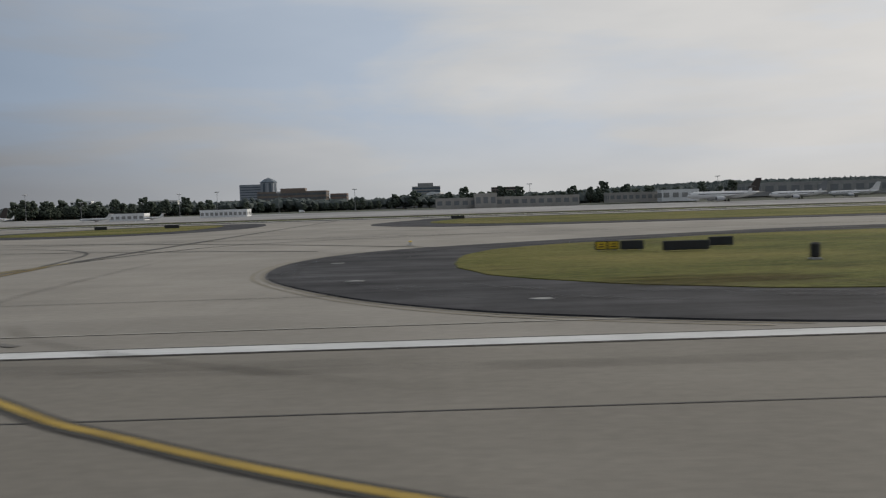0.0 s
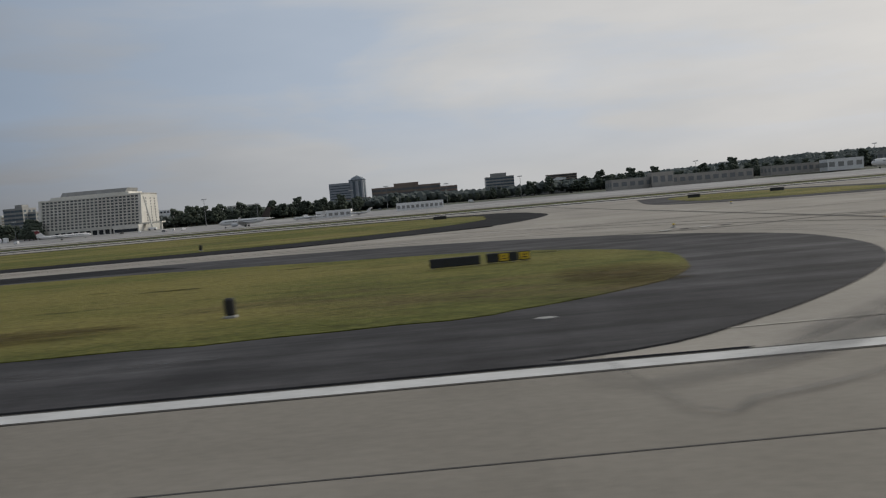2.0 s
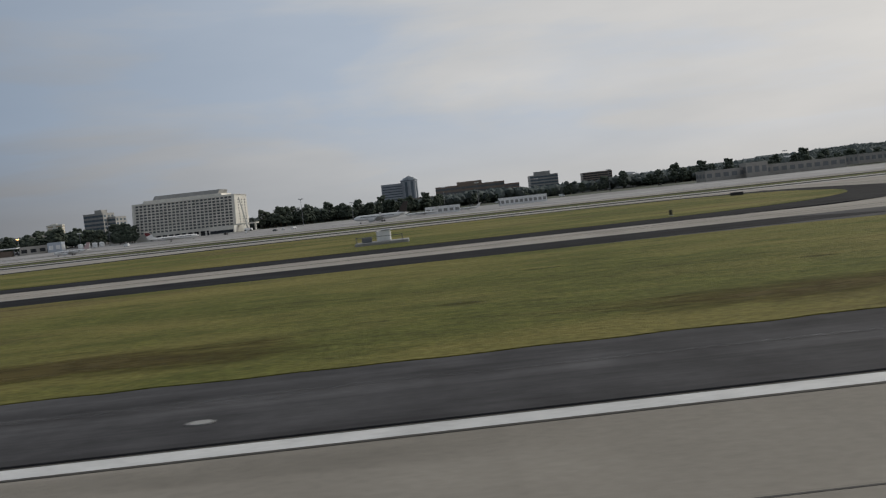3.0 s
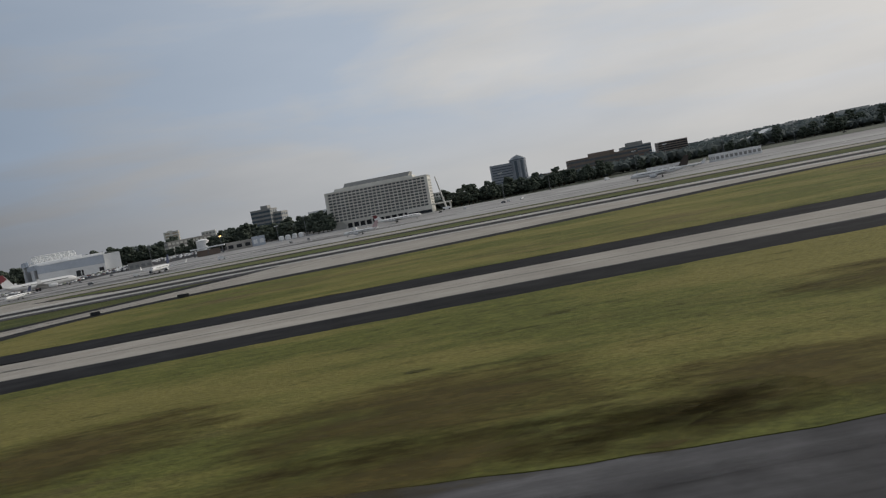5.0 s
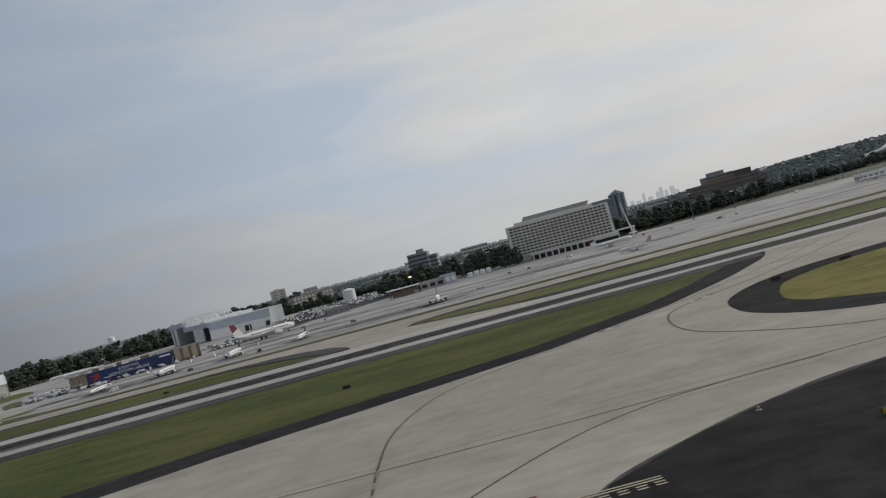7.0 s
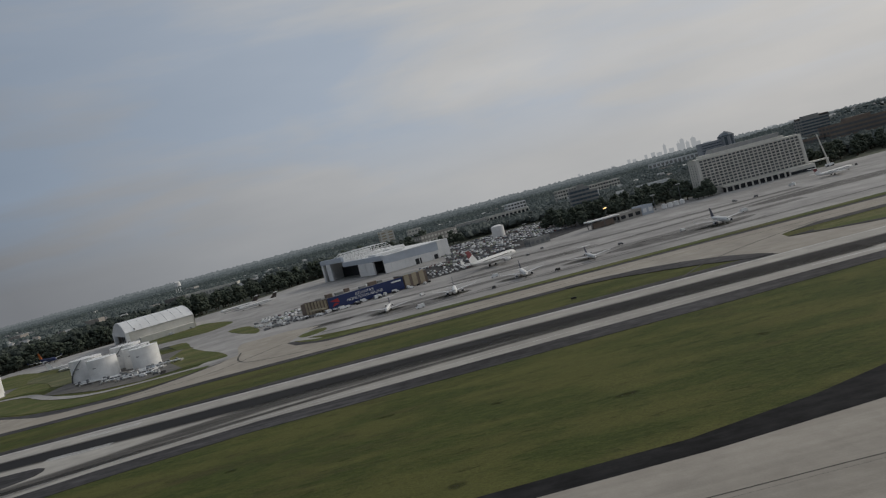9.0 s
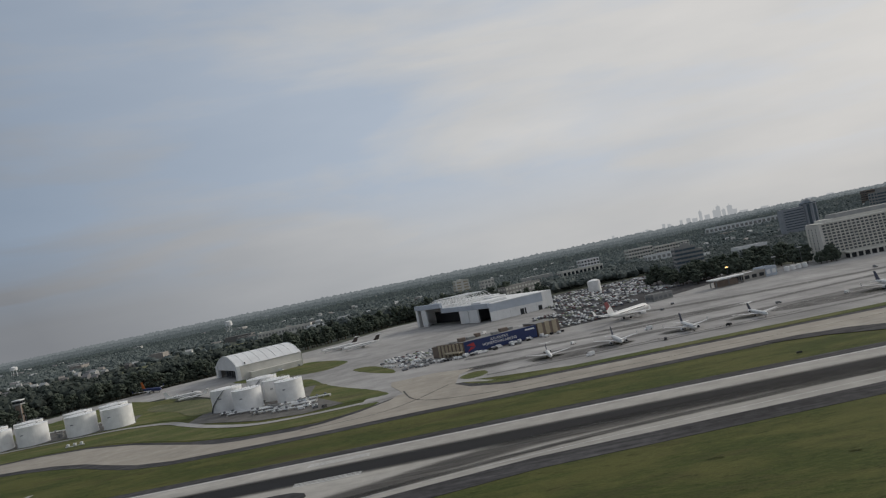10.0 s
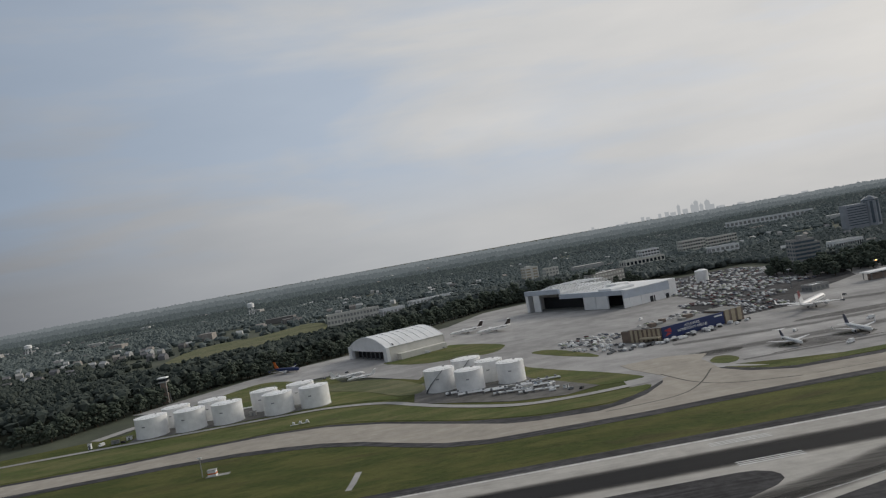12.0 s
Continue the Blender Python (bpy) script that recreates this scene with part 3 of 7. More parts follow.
def make_ground():
    bm = bmesh.new()
    cx, cy, rings, segs = -250, 100, 80, 160
    mid = bm.verts.new((cx, cy, -0.13))
    prev = None
    for k in range(1, rings + 1):
        r = 16 * k if k < 42 else 656 + (k - 41) ** 1.55 * 14.2
        row = []
        for s in range(segs):
            x, y = cx + r * math.cos(2 * math.pi * s / segs), cy + r * math.sin(2 * math.pi * s / segs)
            row.append(bm.verts.new((x, y, rise(x, y) - (0.13 if y < 240 else 0.3))))
        for s in range(segs):
            if prev is None:
                bm.faces.new((mid, row[s], row[(s + 1) % segs]))
            else:
                bm.faces.new((prev[s], row[s], row[(s + 1) % segs], prev[(s + 1) % segs]))
        prev = row
    tagged(part("ground", bm, "floor", smooth=True), "dark wooded land reaching to the horizon", "ground", kind="structure")


make_ground()

ASPH, CONC, ISLE, LAWN, PAINT = -0.05, -0.01, 0.018, 0.035, -0.002
# the mown airfield
sheet("grass_field", [(389, -60), (395.2, 176), (-91.4, 178), (-320.4, 178), (-362.3, 205), (-385.2, 240), (-420, 262), (-526.6, 244), (-575.1, 236), (-681.7, 215), (-680.3, -60)],
      -0.09, "grass_field", "mown green and straw-coloured airfield grass", "grass", 0.03)
# own runway and its shoulder
sheet("runway", [(278.7, -12), (279.2, 9.46), (-680.6, 9.46), (-680.5, -12)], CONC, "concrete", "grey concrete runway with dark sealed joints", "runway")
sheet("shoulder", [(279.2, 9.47), (279.3, 13.75), (-57.4, 13.75), (-233.1, 13.75), (-233.1, 9.47)], ASPH, "asphalt", "dark asphalt shoulder beside the runway", "shoulder")
# the paved crossings between the runway, the taxiway and the far runway (east)
sheet("crossing", [(121.1, 9.47), (123.8, 112.9), (-90, 112.9), (-90, 104), (-64, 96), (-62, 80), (-64, 56), (-78, 49), (-80, 38), (-66, 30), (-62, 21.43), (-70, 9.47)], CONC, "concrete_mid", "wide grey concrete taxiway crossing", "taxiway")
# islands of asphalt and grass
ISLAND_1 = [(-4.2, 19.4), (-4.2, 24.8), (-1.8, 29.6), (3.2, 33), (12, 37.4), (25, 40.6), (75, 41), (75, 9.6), (20, 9.58), (8, 9.6), (5.2, 9.85), (2.5, 10.8), (0.2, 12.2), (-2.1, 14.9)]
ISLAND_2 = [(-41.2, 17.4), (-41.9, 22.9), (-39.6, 28.5), (-33.4, 33.3), (-26.6, 34.6), (-21.4, 30.2), (-19.1, 25), (-19.2, 19), (-20.7, 14.8), (-23.2, 12), (-28.4, 9.75), (-32.6, 9.85), (-34.8, 10.6), (-37, 12), (-39.3, 14.2)]
ISLAND_3 = [(-56.6, 22.8), (-56.7, 27.3), (-60, 32.8), (-66, 37.6), (-74, 40.6), (-88.3, 41.8), (-140, 42), (-201, 41.6), (-218.6, 41.5), (-225.9, 39.4), (-231.2, 36.6), (-235.8, 33.2), (-238.4, 28), (-239, 22), (-237, 15.5), (-231, 10.6), (-225, 9.52), (-191.2, 9.52), (-76.4, 9.52), (-67.4, 9.7), (-63.9, 11.5), (-60, 15.4), (-57.7, 19)]
for pts, lawn in (
    (ISLAND_1, [(0.5, 21.7), (1, 25.5), (2.8, 28.8), (7.5, 31.6), (20, 35.4), (66, 36), (66, 13.4), (28, 13.2), (10, 13.1), (7.2, 13.2), (5.2, 14), (3.4, 15.2), (1.2, 17.9)]),
    (ISLAND_2, [(-37.3, 21.3), (-36.3, 25.6), (-31.3, 30.3), (-26.4, 30.2), (-23.6, 25.9), (-23, 20.2), (-24.6, 16), (-26.8, 14.8), (-29.6, 13.7), (-32.9, 14.3), (-35, 16.2), (-36.6, 18.5)]),
):
    sheet("island", pts, ISLE, "asphalt", "rounded dark asphalt island between taxiways", "island", smooth=6)
    sheet("lawn", lawn, LAWN, "grass", "mown grass on the asphalt island", "grass", 0.05, smooth=5, worn=0.14)
sheet("island", ISLAND_3, ISLE, "asphalt", "long dark asphalt island between runway and taxiway", "island", smooth=5)
sheet("lawn", [(-62.2, 19.8), (-62.0, 24.4), (-65.6, 29.4), (-72, 32.2), (-83.7, 35.4), (-100, 36.4), (-122.2, 36.8), (-168.5, 37.2), (-189.6, 37), (-200, 34.4), (-208.8, 31.9), (-213.2, 30.2), (-213.4, 28.4), (-208, 25.7), (-198.9, 22.4), (-190.4, 19.6), (-180.7, 16.4), (-170, 13.9), (-156.5, 13.5), (-88.7, 13.4), (-70.4, 13.5), (-66.8, 14.5), (-63.8, 16.7)],
      LAWN, "grass", "long strip of mown grass beside the runway", "grass", 0.05, smooth=4, worn=0.16)
# newer black asphalt along the taxiway side of the long island
sheet("shoulder", [(-80, 37.2), (-84, 41.5), (-100, 41.7), (-201, 41.4), (-218.6, 41.35), (-225.9, 39.25), (-231.2, 36.45), (-235.7, 33.1), (-238.2, 28), (-238.8, 22), (-236.8, 15.6), (-230.9, 10.75), (-225, 9.62), (-184, 9.62), (-176, 14.6), (-184, 18.6), (-200, 24.5), (-209.5, 28.4), (-209.5, 30), (-204, 31.6), (-189, 35.6), (-168, 36.2), (-122, 35.8)],
      ISLE + 0.005, "asphalt_new", "newer black asphalt beside the taxiway", "shoulder", 0.01)
sheet("asphalt_patch", [(-214.2, 34.3), (-215.8, 33.5), (-217.4, 32.3), (-216.2, 32.2), (-214.8, 33.3)], ISLE + 0.01, "patch", "greyer repaired patch in the black asphalt", "patch", 0.004, smooth=3)
# parallel taxiway
sheet("shoulder", [(-60.9, 36.5), (-60.5, 54.6), (-196.1, 54.8), (-202.1, 50.37), (-236, 45.55), (-236.1, 36.5)], ASPH, "asphalt_new", "dark asphalt taxiway shoulder", "shoulder")
sheet("taxiway", [(-60.8, 40.9), (-60.6, 49.4), (-202.1, 49.6), (-208.1, 53.8), (-211.5, 58.25), (-212.9, 64.1), (-212.9, 71), (-209, 79.5), (-199.9, 84.2), (-174.9, 87.8), (-151.1, 95), (-130.4, 102.5), (-97.1, 110), (-82.6, 113),
                  (-194.4, 113), (-196.4, 108), (-199, 103.5), (-207, 93.5), (-218, 83), (-232, 74.4), (-248, 68.6), (-261, 64.2), (-272, 59.4), (-282, 56.6), (-296, 55), (-320.3, 54.2), (-603.2, 54.2), (-603.2, 41.6),
                  (-320.3, 41.2), (-285, 41), (-268, 39.4), (-259, 36), (-256, 30), (-254.6, 22), (-257, 15.5), (-263, 10.6), (-269, 9.48), (-226, 9.48), (-231, 11), (-236.5, 16), (-238.6, 22), (-238.0, 28), (-234.6, 33.8), (-228.0, 38.2), (-218, 40.4), (-200, 40.6)],
      CONC + 0.006, "concrete_2", "pale concrete taxiway with an angled connector", "taxiway")
sheet("island", [(-270, 9.48), (-263.6, 10.9), (-257.7, 15.9), (-255.4, 22), (-256.8, 30), (-259.8, 35.4), (-268.6, 38.6), (-285, 40.2), (-320.3, 40.4), (-583.8, 40.8), (-583.6, 9.48)], ISLE, "asphalt_new", "dark asphalt island beside the runway", "island")
# inner shoulder of the connector's bend and the lawns past the taxiway
sheet("island", [(-56.8, 80), (-58.6, 69), (-63, 59), (-70, 53), (-80, 49.9), (-96, 49.4), (-140, 49.5), (-185, 49.5), (-199.1, 49.9), (-206.6, 52.2), (-212.6, 57), (-215.4, 62.6), (-216, 68.6), (-213.6, 76.6), (-206, 84), (-194, 87.6), (-174.9, 89.6), (-151.1, 96), (-130.5, 103.4), (-102, 107.5), (-77.9, 107.4), (-60, 99)],
      ISLE, "asphalt_new", "dark asphalt edging of a curved taxiway", "island", smooth=4)
sheet("lawn", [(-62.5, 82), (-64.5, 71), (-72, 60.5), (-82, 55.6), (-98, 54.6), (-151.4, 54.6), (-198.1, 55.2), (-206, 57.2), (-210, 61.5), (-212, 66.2), (-210.6, 72.2), (-206.6, 78.4), (-197.4, 82.6), (-174.9, 85), (-151.1, 91), (-130.5, 98), (-104, 104), (-80.8, 104), (-64.5, 95)],
      LAWN, "grass", "mown grass between the taxiway and the far runway", "grass", 0.05, smooth=4, worn=0.2)
for pts, lawn in (
    ([(-46.4, 76), (-42.5, 96), (-38.7, 106), (-25.4, 107), (-20.5, 96), (-18.4, 78), (-21.5, 66.1), (-27.3, 61.6), (-34.8, 62.2), (-42.4, 66.1)], [(-42.1, 78), (-39.4, 95), (-35, 102), (-28.4, 102), (-24.8, 92), (-23.8, 76), (-27.2, 67.5), (-32.9, 67.1), (-39.4, 70.5)]),
    ([(-6.4, 78), (-2.1, 98), (4.6, 107), (58.6, 108), (86.3, 100), (85.3, 62.2), (57.3, 58.23), (9, 60.2), (-2, 66.1)], [(-0.7, 80), (2.4, 94), (10.1, 102), (56.6, 103), (76.9, 96), (76.1, 66.1), (55.6, 63.1), (12.8, 65.1), (2.8, 70)]),
):
    sheet("island", pts, ISLE, "asphalt", "dark asphalt island at a taxiway crossing", "island", smooth=4)
    sheet("lawn", lawn, LAWN, "grass", "mown grass on a taxiway island", "grass", 0.05, smooth=4, worn=0.2)
# edge strip of the connector on the west, and the exit's shoulder
sheet("shoulder", [(-193.8, 112.9), (-195.6, 107), (-198, 103), (-206, 93), (-217.4, 82.2), (-231.6, 73.6), (-247.6, 67.8), (-260.6, 63.4), (-271.6, 58.6), (-281.6, 55.8), (-296, 54.2), (-603.2, 53.4), (-603.3, 57.4), (-320.3, 57.4), (-297, 58.4), (-286, 61), (-274.2, 65.6), (-264, 69.4), (-249.4, 73.6), (-233.4, 79), (-218.3, 89), (-209.5, 98.5), (-203.6, 106), (-199, 112.9)],
      ASPH, "asphalt_new", "dark asphalt taxiway shoulder", "shoulder")
# the far runway
sheet("shoulder", [(282.4, 131), (282.5, 135), (-603.6, 135), (-603.5, 106), (-545.2, 84), (-428.7, 70), (-389.6, 85), (-362, 94.6), (-341.3, 99.8), (-314.4, 101.4), (-277.6, 103.5), (-253.7, 106), (-195.9, 108.6), (-195.8, 131)], ASPH + 0.004, "asphalt", "dark asphalt runway shoulder", "shoulder")
sheet("runway", [(281.9, 113), (282.4, 131.3), (-603.6, 131.3), (-603.5, 113), (-545.2, 92), (-428.8, 78), (-389.6, 91.5), (-362, 100.6), (-341.3, 105.4), (-314.4, 107.2), (-277.6, 109.6), (-253.7, 111), (-195.8, 113)],
      CONC + 0.004, "concrete_pale", "far concrete runway with rubber-darkened middle", "runway")
sheet("island", [(-373.0, 109.0), (-373.3, 107.2), (-375.2, 105.2), (-380.0, 102.6), (-391.6, 98), (-428.8, 89), (-506.5, 98), (-545.3, 104), (-545.3, 112.6), (-391.7, 112.6), (-378.0, 112.6), (-375.4, 112.2), (-373.6, 110.8)], ISLE, "asphalt", "dark asphalt wedge between runway and exit", "island")
stripe("rubber", [(270, 121.4), (-290, 120.2), (-603, 120.2)], 9.8, CONC + 0.016, "rubber", "dark rubber deposit along the far runway", "rubber deposit", smooth=20)
stripe("rubber", [(-250, 118.4), (-290, 118), (-312, 117.2), (-335, 115.4), (-343, 114.0), (-351, 111.4), (-358, 108.4), (-366, 104.6), (-380, 99.6), (-399.5, 93.6), (-440, 84.5)], 7.4, CONC + 0.020, "rubber_thin", "tyre streaks on the runway exit", "tyre marks", smooth=6)
stripe("rubber", [(-240, 118), (-290.5, 115.4), (-312, 113.4), (-335.3, 110.4), (-365, 103.4), (-399.5, 94)], 2.4, CONC + 0.022, "rubber_thin", "tyre streaks on the runway exit", "tyre marks", smooth=6)
# far parallel taxiway with its bend round the tank farm
S_CURVE_FAR = [(283.4, 169), (-325, 170), (-341, 170.5), (-349, 176.5), (-352.6, 184.5), (-351.6, 200), (-348, 206), (-357.8, 212), (-370, 210.4), (-369.4, 203), (-365.4, 188.6), (-367.6, 180.5), (-374, 171.8), (-380, 167), (-386, 164.6), (-399, 166.2), (-405, 168.4), (-418.7, 179.8), (-433, 192), (-448, 200.5), (-461.3, 203), (-479, 202), (-500, 199.5), (-530, 200), (-623.4, 196)]
S_CURVE_NEAR = [(-623.3, 184), (-526.3, 188), (-484.6, 189.4), (-468, 188.6), (-456.3, 185.9), (-447, 182.6), (-436.9, 176.6), (-427, 168), (-419, 161.8), (-410, 158.2), (-395.6, 157.4), (-378.5, 157), (-361.7, 158), (283.1, 158.4)]
sheet("shoulder", [(283.4, 172.2), (-325, 173), (-340.4, 173.6), (-347.2, 178.8), (-350.5, 185), (-360, 190), (-364.6, 187), (-366.4, 184), (-372.4, 176.6), (-382.2, 169.4), (-398, 170.4), (-414, 178.6), (-433, 194.4), (-448, 203), (-464, 205.6), (-481.8, 204.2), (-500, 202), (-530, 202.4), (-623.4, 198.6)]
      + [(x, y - 3.6) for x, y in S_CURVE_NEAR], ASPH, "asphalt", "dark asphalt taxiway shoulder", "shoulder")
sheet("taxiway", S_CURVE_FAR + S_CURVE_NEAR, CONC, "concrete_tan", "pale concrete taxiway bending round the tank farm", "taxiway")
sheet("crossing", [(-257.6, 131.2), (-222.8, 131.2), (-236.7, 139), (-248.7, 147), (-247.6, 153), (-236.7, 159), (-286, 159), (-275, 155.4), (-267.6, 150), (-262, 143.6), (-258.6, 136.6)], CONC + 0.008, "concrete_2", "pale concrete runway connector", "taxiway")
sheet("shoulder", [(-248.7, 148), (-233.7, 137.5), (-215.8, 133), (-141, 133.5), (-180.7, 140), (-230.7, 150)], ISLE, "asphalt", "dark asphalt wedge beside the connector", "shoulder")
sheet("lawn", [(-244, 147), (-232, 139.8), (-214, 135.8), (-141, 135.2), (-139, 141), (-180, 148), (-230, 152)], ISLE + 0.02, "grass_far", "mown grass between taxiway and runway", "grass", 0.03, smooth=4, worn=0.25)
sheet("shoulder", [(-257.8, 133), (-258.8, 137), (-262.2, 144), (-267.8, 150.4), (-275.2, 155.8), (-290, 158.2), (-290, 155), (-281, 152), (-273, 146), (-267, 140.5), (-263, 135.6), (-261, 133)], ISLE, "asphalt", "dark asphalt wedge beside the connector", "shoulder")

# ramp, apron lanes, hangar forecourt
sheet("ramp", [(283.6, 176), (-140.7, 177.5), (-326.4, 178), (-340.4, 183), (-348.4, 187), (-342.4, 178), (-336.4, 169.1), (-375.1, 180), (-374.2, 192), (-382.1, 204), (-388.1, 218), (-392.2, 238), (-408, 262), (-421.7, 259.7), (-424.6, 249), (-446.7, 277), (-457.1, 291), (-488, 285), (-507.3, 270), (-526.8, 282),
               (-493, 318), (-459.2, 338), (-410.7, 385), (-390.9, 425), (-360.9, 440), (-320.5, 420), (-229.9, 400), (-222.1, 320), (-190.1, 296), (-90.1, 292), (285.8, 262)], ASPH - 0.02, "ramp", "wide stained concrete apron", "apron")
for pts, lbl in (
    ([(-351, 185.6), (-345, 179.8), (-338, 177.7), (-320, 177.4), (-200, 177.6), (-91, 177.5), (-91, 172.6), (-200, 173.2), (-325, 173.4), (-340.5, 174), (-347.2, 179.2)], "narrow mown verge between taxiway and apron"),
    ([(-351.5, 193.6), (-348.3, 199.4), (-345.2, 197.6), (-344.8, 192.2), (-348.6, 189)], "small grass corner beside the taxiway"),
    ([(-407, 259), (-401, 258), (-392, 236), (-383.4, 219.2), (-376.4, 207.6), (-370.7, 196), (-369.5, 190.5), (-380.2, 191), (-386.6, 202), (-394, 219), (-398, 240)], "mown grass beside the storage tanks"),
    ([(-387.0, 259), (-383, 261.5), (-377.0, 253), (-371.6, 238), (-371.6, 231.5), (-379.0, 243)], "small grass island on the apron"),
    ([(-438, 296), (-431, 299), (-415, 313.5), (-404, 306), (-395.3, 293.8), (-393.2, 286), (-399, 275.5), (-412, 277), (-425, 280.5)], "mown grass beside the arched hangar"),
    ([(-371, 181.8), (-388, 180.6), (-401.5, 183.4), (-415, 194.6), (-424, 205), (-432, 215), (-442, 221.4), (-454, 225.4), (-472, 225.4), (-520, 225.5), (-570, 225), (-570, 206), (-481, 204.6), (-465, 206.6), (-448, 204.2), (-433, 195.6), (-414, 180), (-398, 171.8), (-383, 170.6), (-374, 175.4)], "mown grass verge beside the taxiway"),
    ([(-430, 222.6), (-440, 228), (-452, 230.6), (-470, 231), (-512, 231.4), (-512, 262), (-492, 296), (-480.6, 301), (-462, 283.5), (-457.4, 287), (-450, 268), (-441, 245)], "mown grass between the tank farms"),
):
    sheet("lawn", pts, -0.02, "grass_far", lbl, "grass", 0.05, smooth=4, worn=0.25)
stripe("road", [(-365.5, 187.2), (-370.8, 184.6), (-388.3, 182.9), (-401.5, 185.8), (-415.5, 197.6), (-425, 208.6), (-433, 218.4), (-443, 224.6), (-455, 228.2), (-472, 228.4), (-495, 228.2), (-520, 228.4), (-570, 228)], 2.6, 0.006, "ramp", "narrow pale service road past the tanks", "road", smooth=5)
sheet("road", [(-526.6, 246), (-492.9, 292), (-468.8, 318), (-466.8, 316), (-490, 289), (-522.7, 243)], -0.06, "ramp", "narrow service road along the trees", "road", 0.03)

# ---------------------------------------------------------------- painted lines, joints
stripe("edge_line", [(279.2, 9.22), (-57.5, 9.22), (-151.7, 9.22), (-290.6, 9.22), (-680.6, 9.22)], 0.40, PAINT, "white_paint", "white runway edge line")
stripe("joint", [(279.2, 9.455), (-680.6, 9.455)], 0.05, PAINT, "guide", "dark border of the runway edge line", "joint")
stripe("joint", [(279.2, 8.98), (-680.6, 8.98)], 0.06, PAINT, "guide", "dark border of the runway edge line", "joint")
for y in (6.15, 3.05, -0.1, -3.2):
    stripe("joint", [(280, y), (-680, y)], 0.026, PAINT - 0.003, "joint", "dark sealed joint in the runway", "joint")
for y, x0, x1 in ((14.6, 1, -58), (44.4, 120, -230), (46.9, 120, -600)):
    stripe("joint", [(x0, y), (x1, y)], 0.03, PAINT + 0.002, "joint", "dark sealed joint in the taxiway", "joint")


def centre_line(pts, label, smooth=6, width=0.085, z=0.0, paint="yellow_paint"):
    stripe("line_border", pts, width * 2.6, PAINT + 0.004 + z, "skid" if paint == "dull_yellow" else "guide", "dark painted border of a taxiway line", smooth=smooth)
    stripe("centre_line", pts, width * 1.15, PAINT + 0.008 + z, paint, label, smooth=smooth)


def black_line(pts, smooth=6, width=0.2, z=0.0, paint="guide"):
    stripe("guide_line", pts, width * 1.25, PAINT + 0.002 + z, paint, "dark worn guide line on the concrete", "marking", smooth=smooth)


def edging(pts, gaps, z):
    """Thin worn double lines just outside an island's outline, left out where the lawn side or runway lies."""
    loop = smooth_loop(pts, 6)
    n = len(loop)
    for gap in (0.12, 0.34):
        out = []
        for i, p in enumerate(loop):
            d = (loop[(i + 1) % n] - loop[i - 1]).normalized()
            q = p + Vector((d.y, -d.x)) * -gap
            out.append(q)
        run = []
        for q in out + out[:1]:
            if 9.75 < q.y < gaps[2] and gaps[0] < q.x < gaps[1]:
                run.append(q)
            elif len(run) > 2:
                stripe("edging_line", run, 0.07, z, "worn_paint", "thin worn double line round the asphalt island")
                run = []
            else:
                run = []
        if len(run) > 2:
            stripe("edging_line", run, 0.07, z, "worn_paint", "thin worn double line round the asphalt island")


edging(ISLAND_1, (-6, 20, 30), CONC + 0.006)
edging(ISLAND_2, (-43, -17, 34), CONC + 0.006)
edging(ISLAND_3, (-75, -55, 33), CONC + 0.006)
centre_line([(1.5, 3.4), (-0.6, 4.51), (-2.3, 5.62), (-3.7, 6.72), (-8.2, 11.12), (-11.4, 16.98), (-12.7, 25.89)], "yellow lead-off line curving from the runway")
centre_line([(-26.7, 4.3), (-20.9, 7), (-18.5, 9.4), (-16.4, 12.4), (-14.2, 17.4), (-13.4, 20.6), (-13.1, 25)], "yellow lead-in line curving to the runway", paint="dull_yellow")
centre_line([(-12.6, 3.17), (-12.7, 7.82), (-12.8, 12.92), (-12.9, 28)], "yellow taxiway centre line crossing the runway", 2, 0.13, paint="dull_yellow")
black_line([(-12.9, 28), (-13.2, 44.61), (-14, 112)], 2, 0.26, 0.004)
centre_line([(-49.74, 2.11), (-49.95, 6.34), (-50.3, 14.31), (-50.6, 26.44), (-50.7, 31)], "yellow taxiway centre line crossing the runway", 2, 0.115)
black_line([(-50.7, 31), (-50.8, 40.33), (-51.9, 112)], 2, 0.3, 0.004)
black_line([(-84, 45.6), (-70, 44.4), (-59, 40.3), (-53.4, 33.4), (-50.7, 26.4)], width=0.14)
black_line([(-50.6, 26.4), (-49.6, 30.4), (-46.5, 35.4), (-41.7, 40.4), (-26, 45)], width=0.14)
black_line([(-104, 80), (-85.4, 64.7), (-68.4, 51.5), (-53.2, 38.3), (-45.9, 33.2), (-38, 29.6)], width=0.2, smooth=4)
black_line([(-46, 66), (-27.4, 50.0), (-18.3, 45.0), (-10.6, 40.1), (-4.3, 35.1), (1.5, 29.6)], width=0.2, smooth=4)
black_line([(-72, 38.6), (-57.6, 33.2), (-50.6, 34.6), (-41.7, 30.4), (-27, 37.6), (-13.2, 34.6), (-4.6, 30.6)], width=0.16, smooth=3)
black_line([(-12.9, 26), (-11.7, 34), (-8.3, 40.2), (3, 45.18)], width=0.14)
black_line([(-13.0, 26), (-15.4, 35), (-21, 41), (-32.4, 45.18)], width=0.14)
black_line([(-50.3, 24.5), (-46.5, 19.6), (-42, 14.8), (-40.2, 12.7), (-38.2, 11.1), (-36.8, 10.4), (-34.7, 9.55)], width=0.1, paint="skid")
black_line([(-12.9, 19), (-10.8, 13.6), (-5.3, 9.9)], width=0.11, paint="skid")
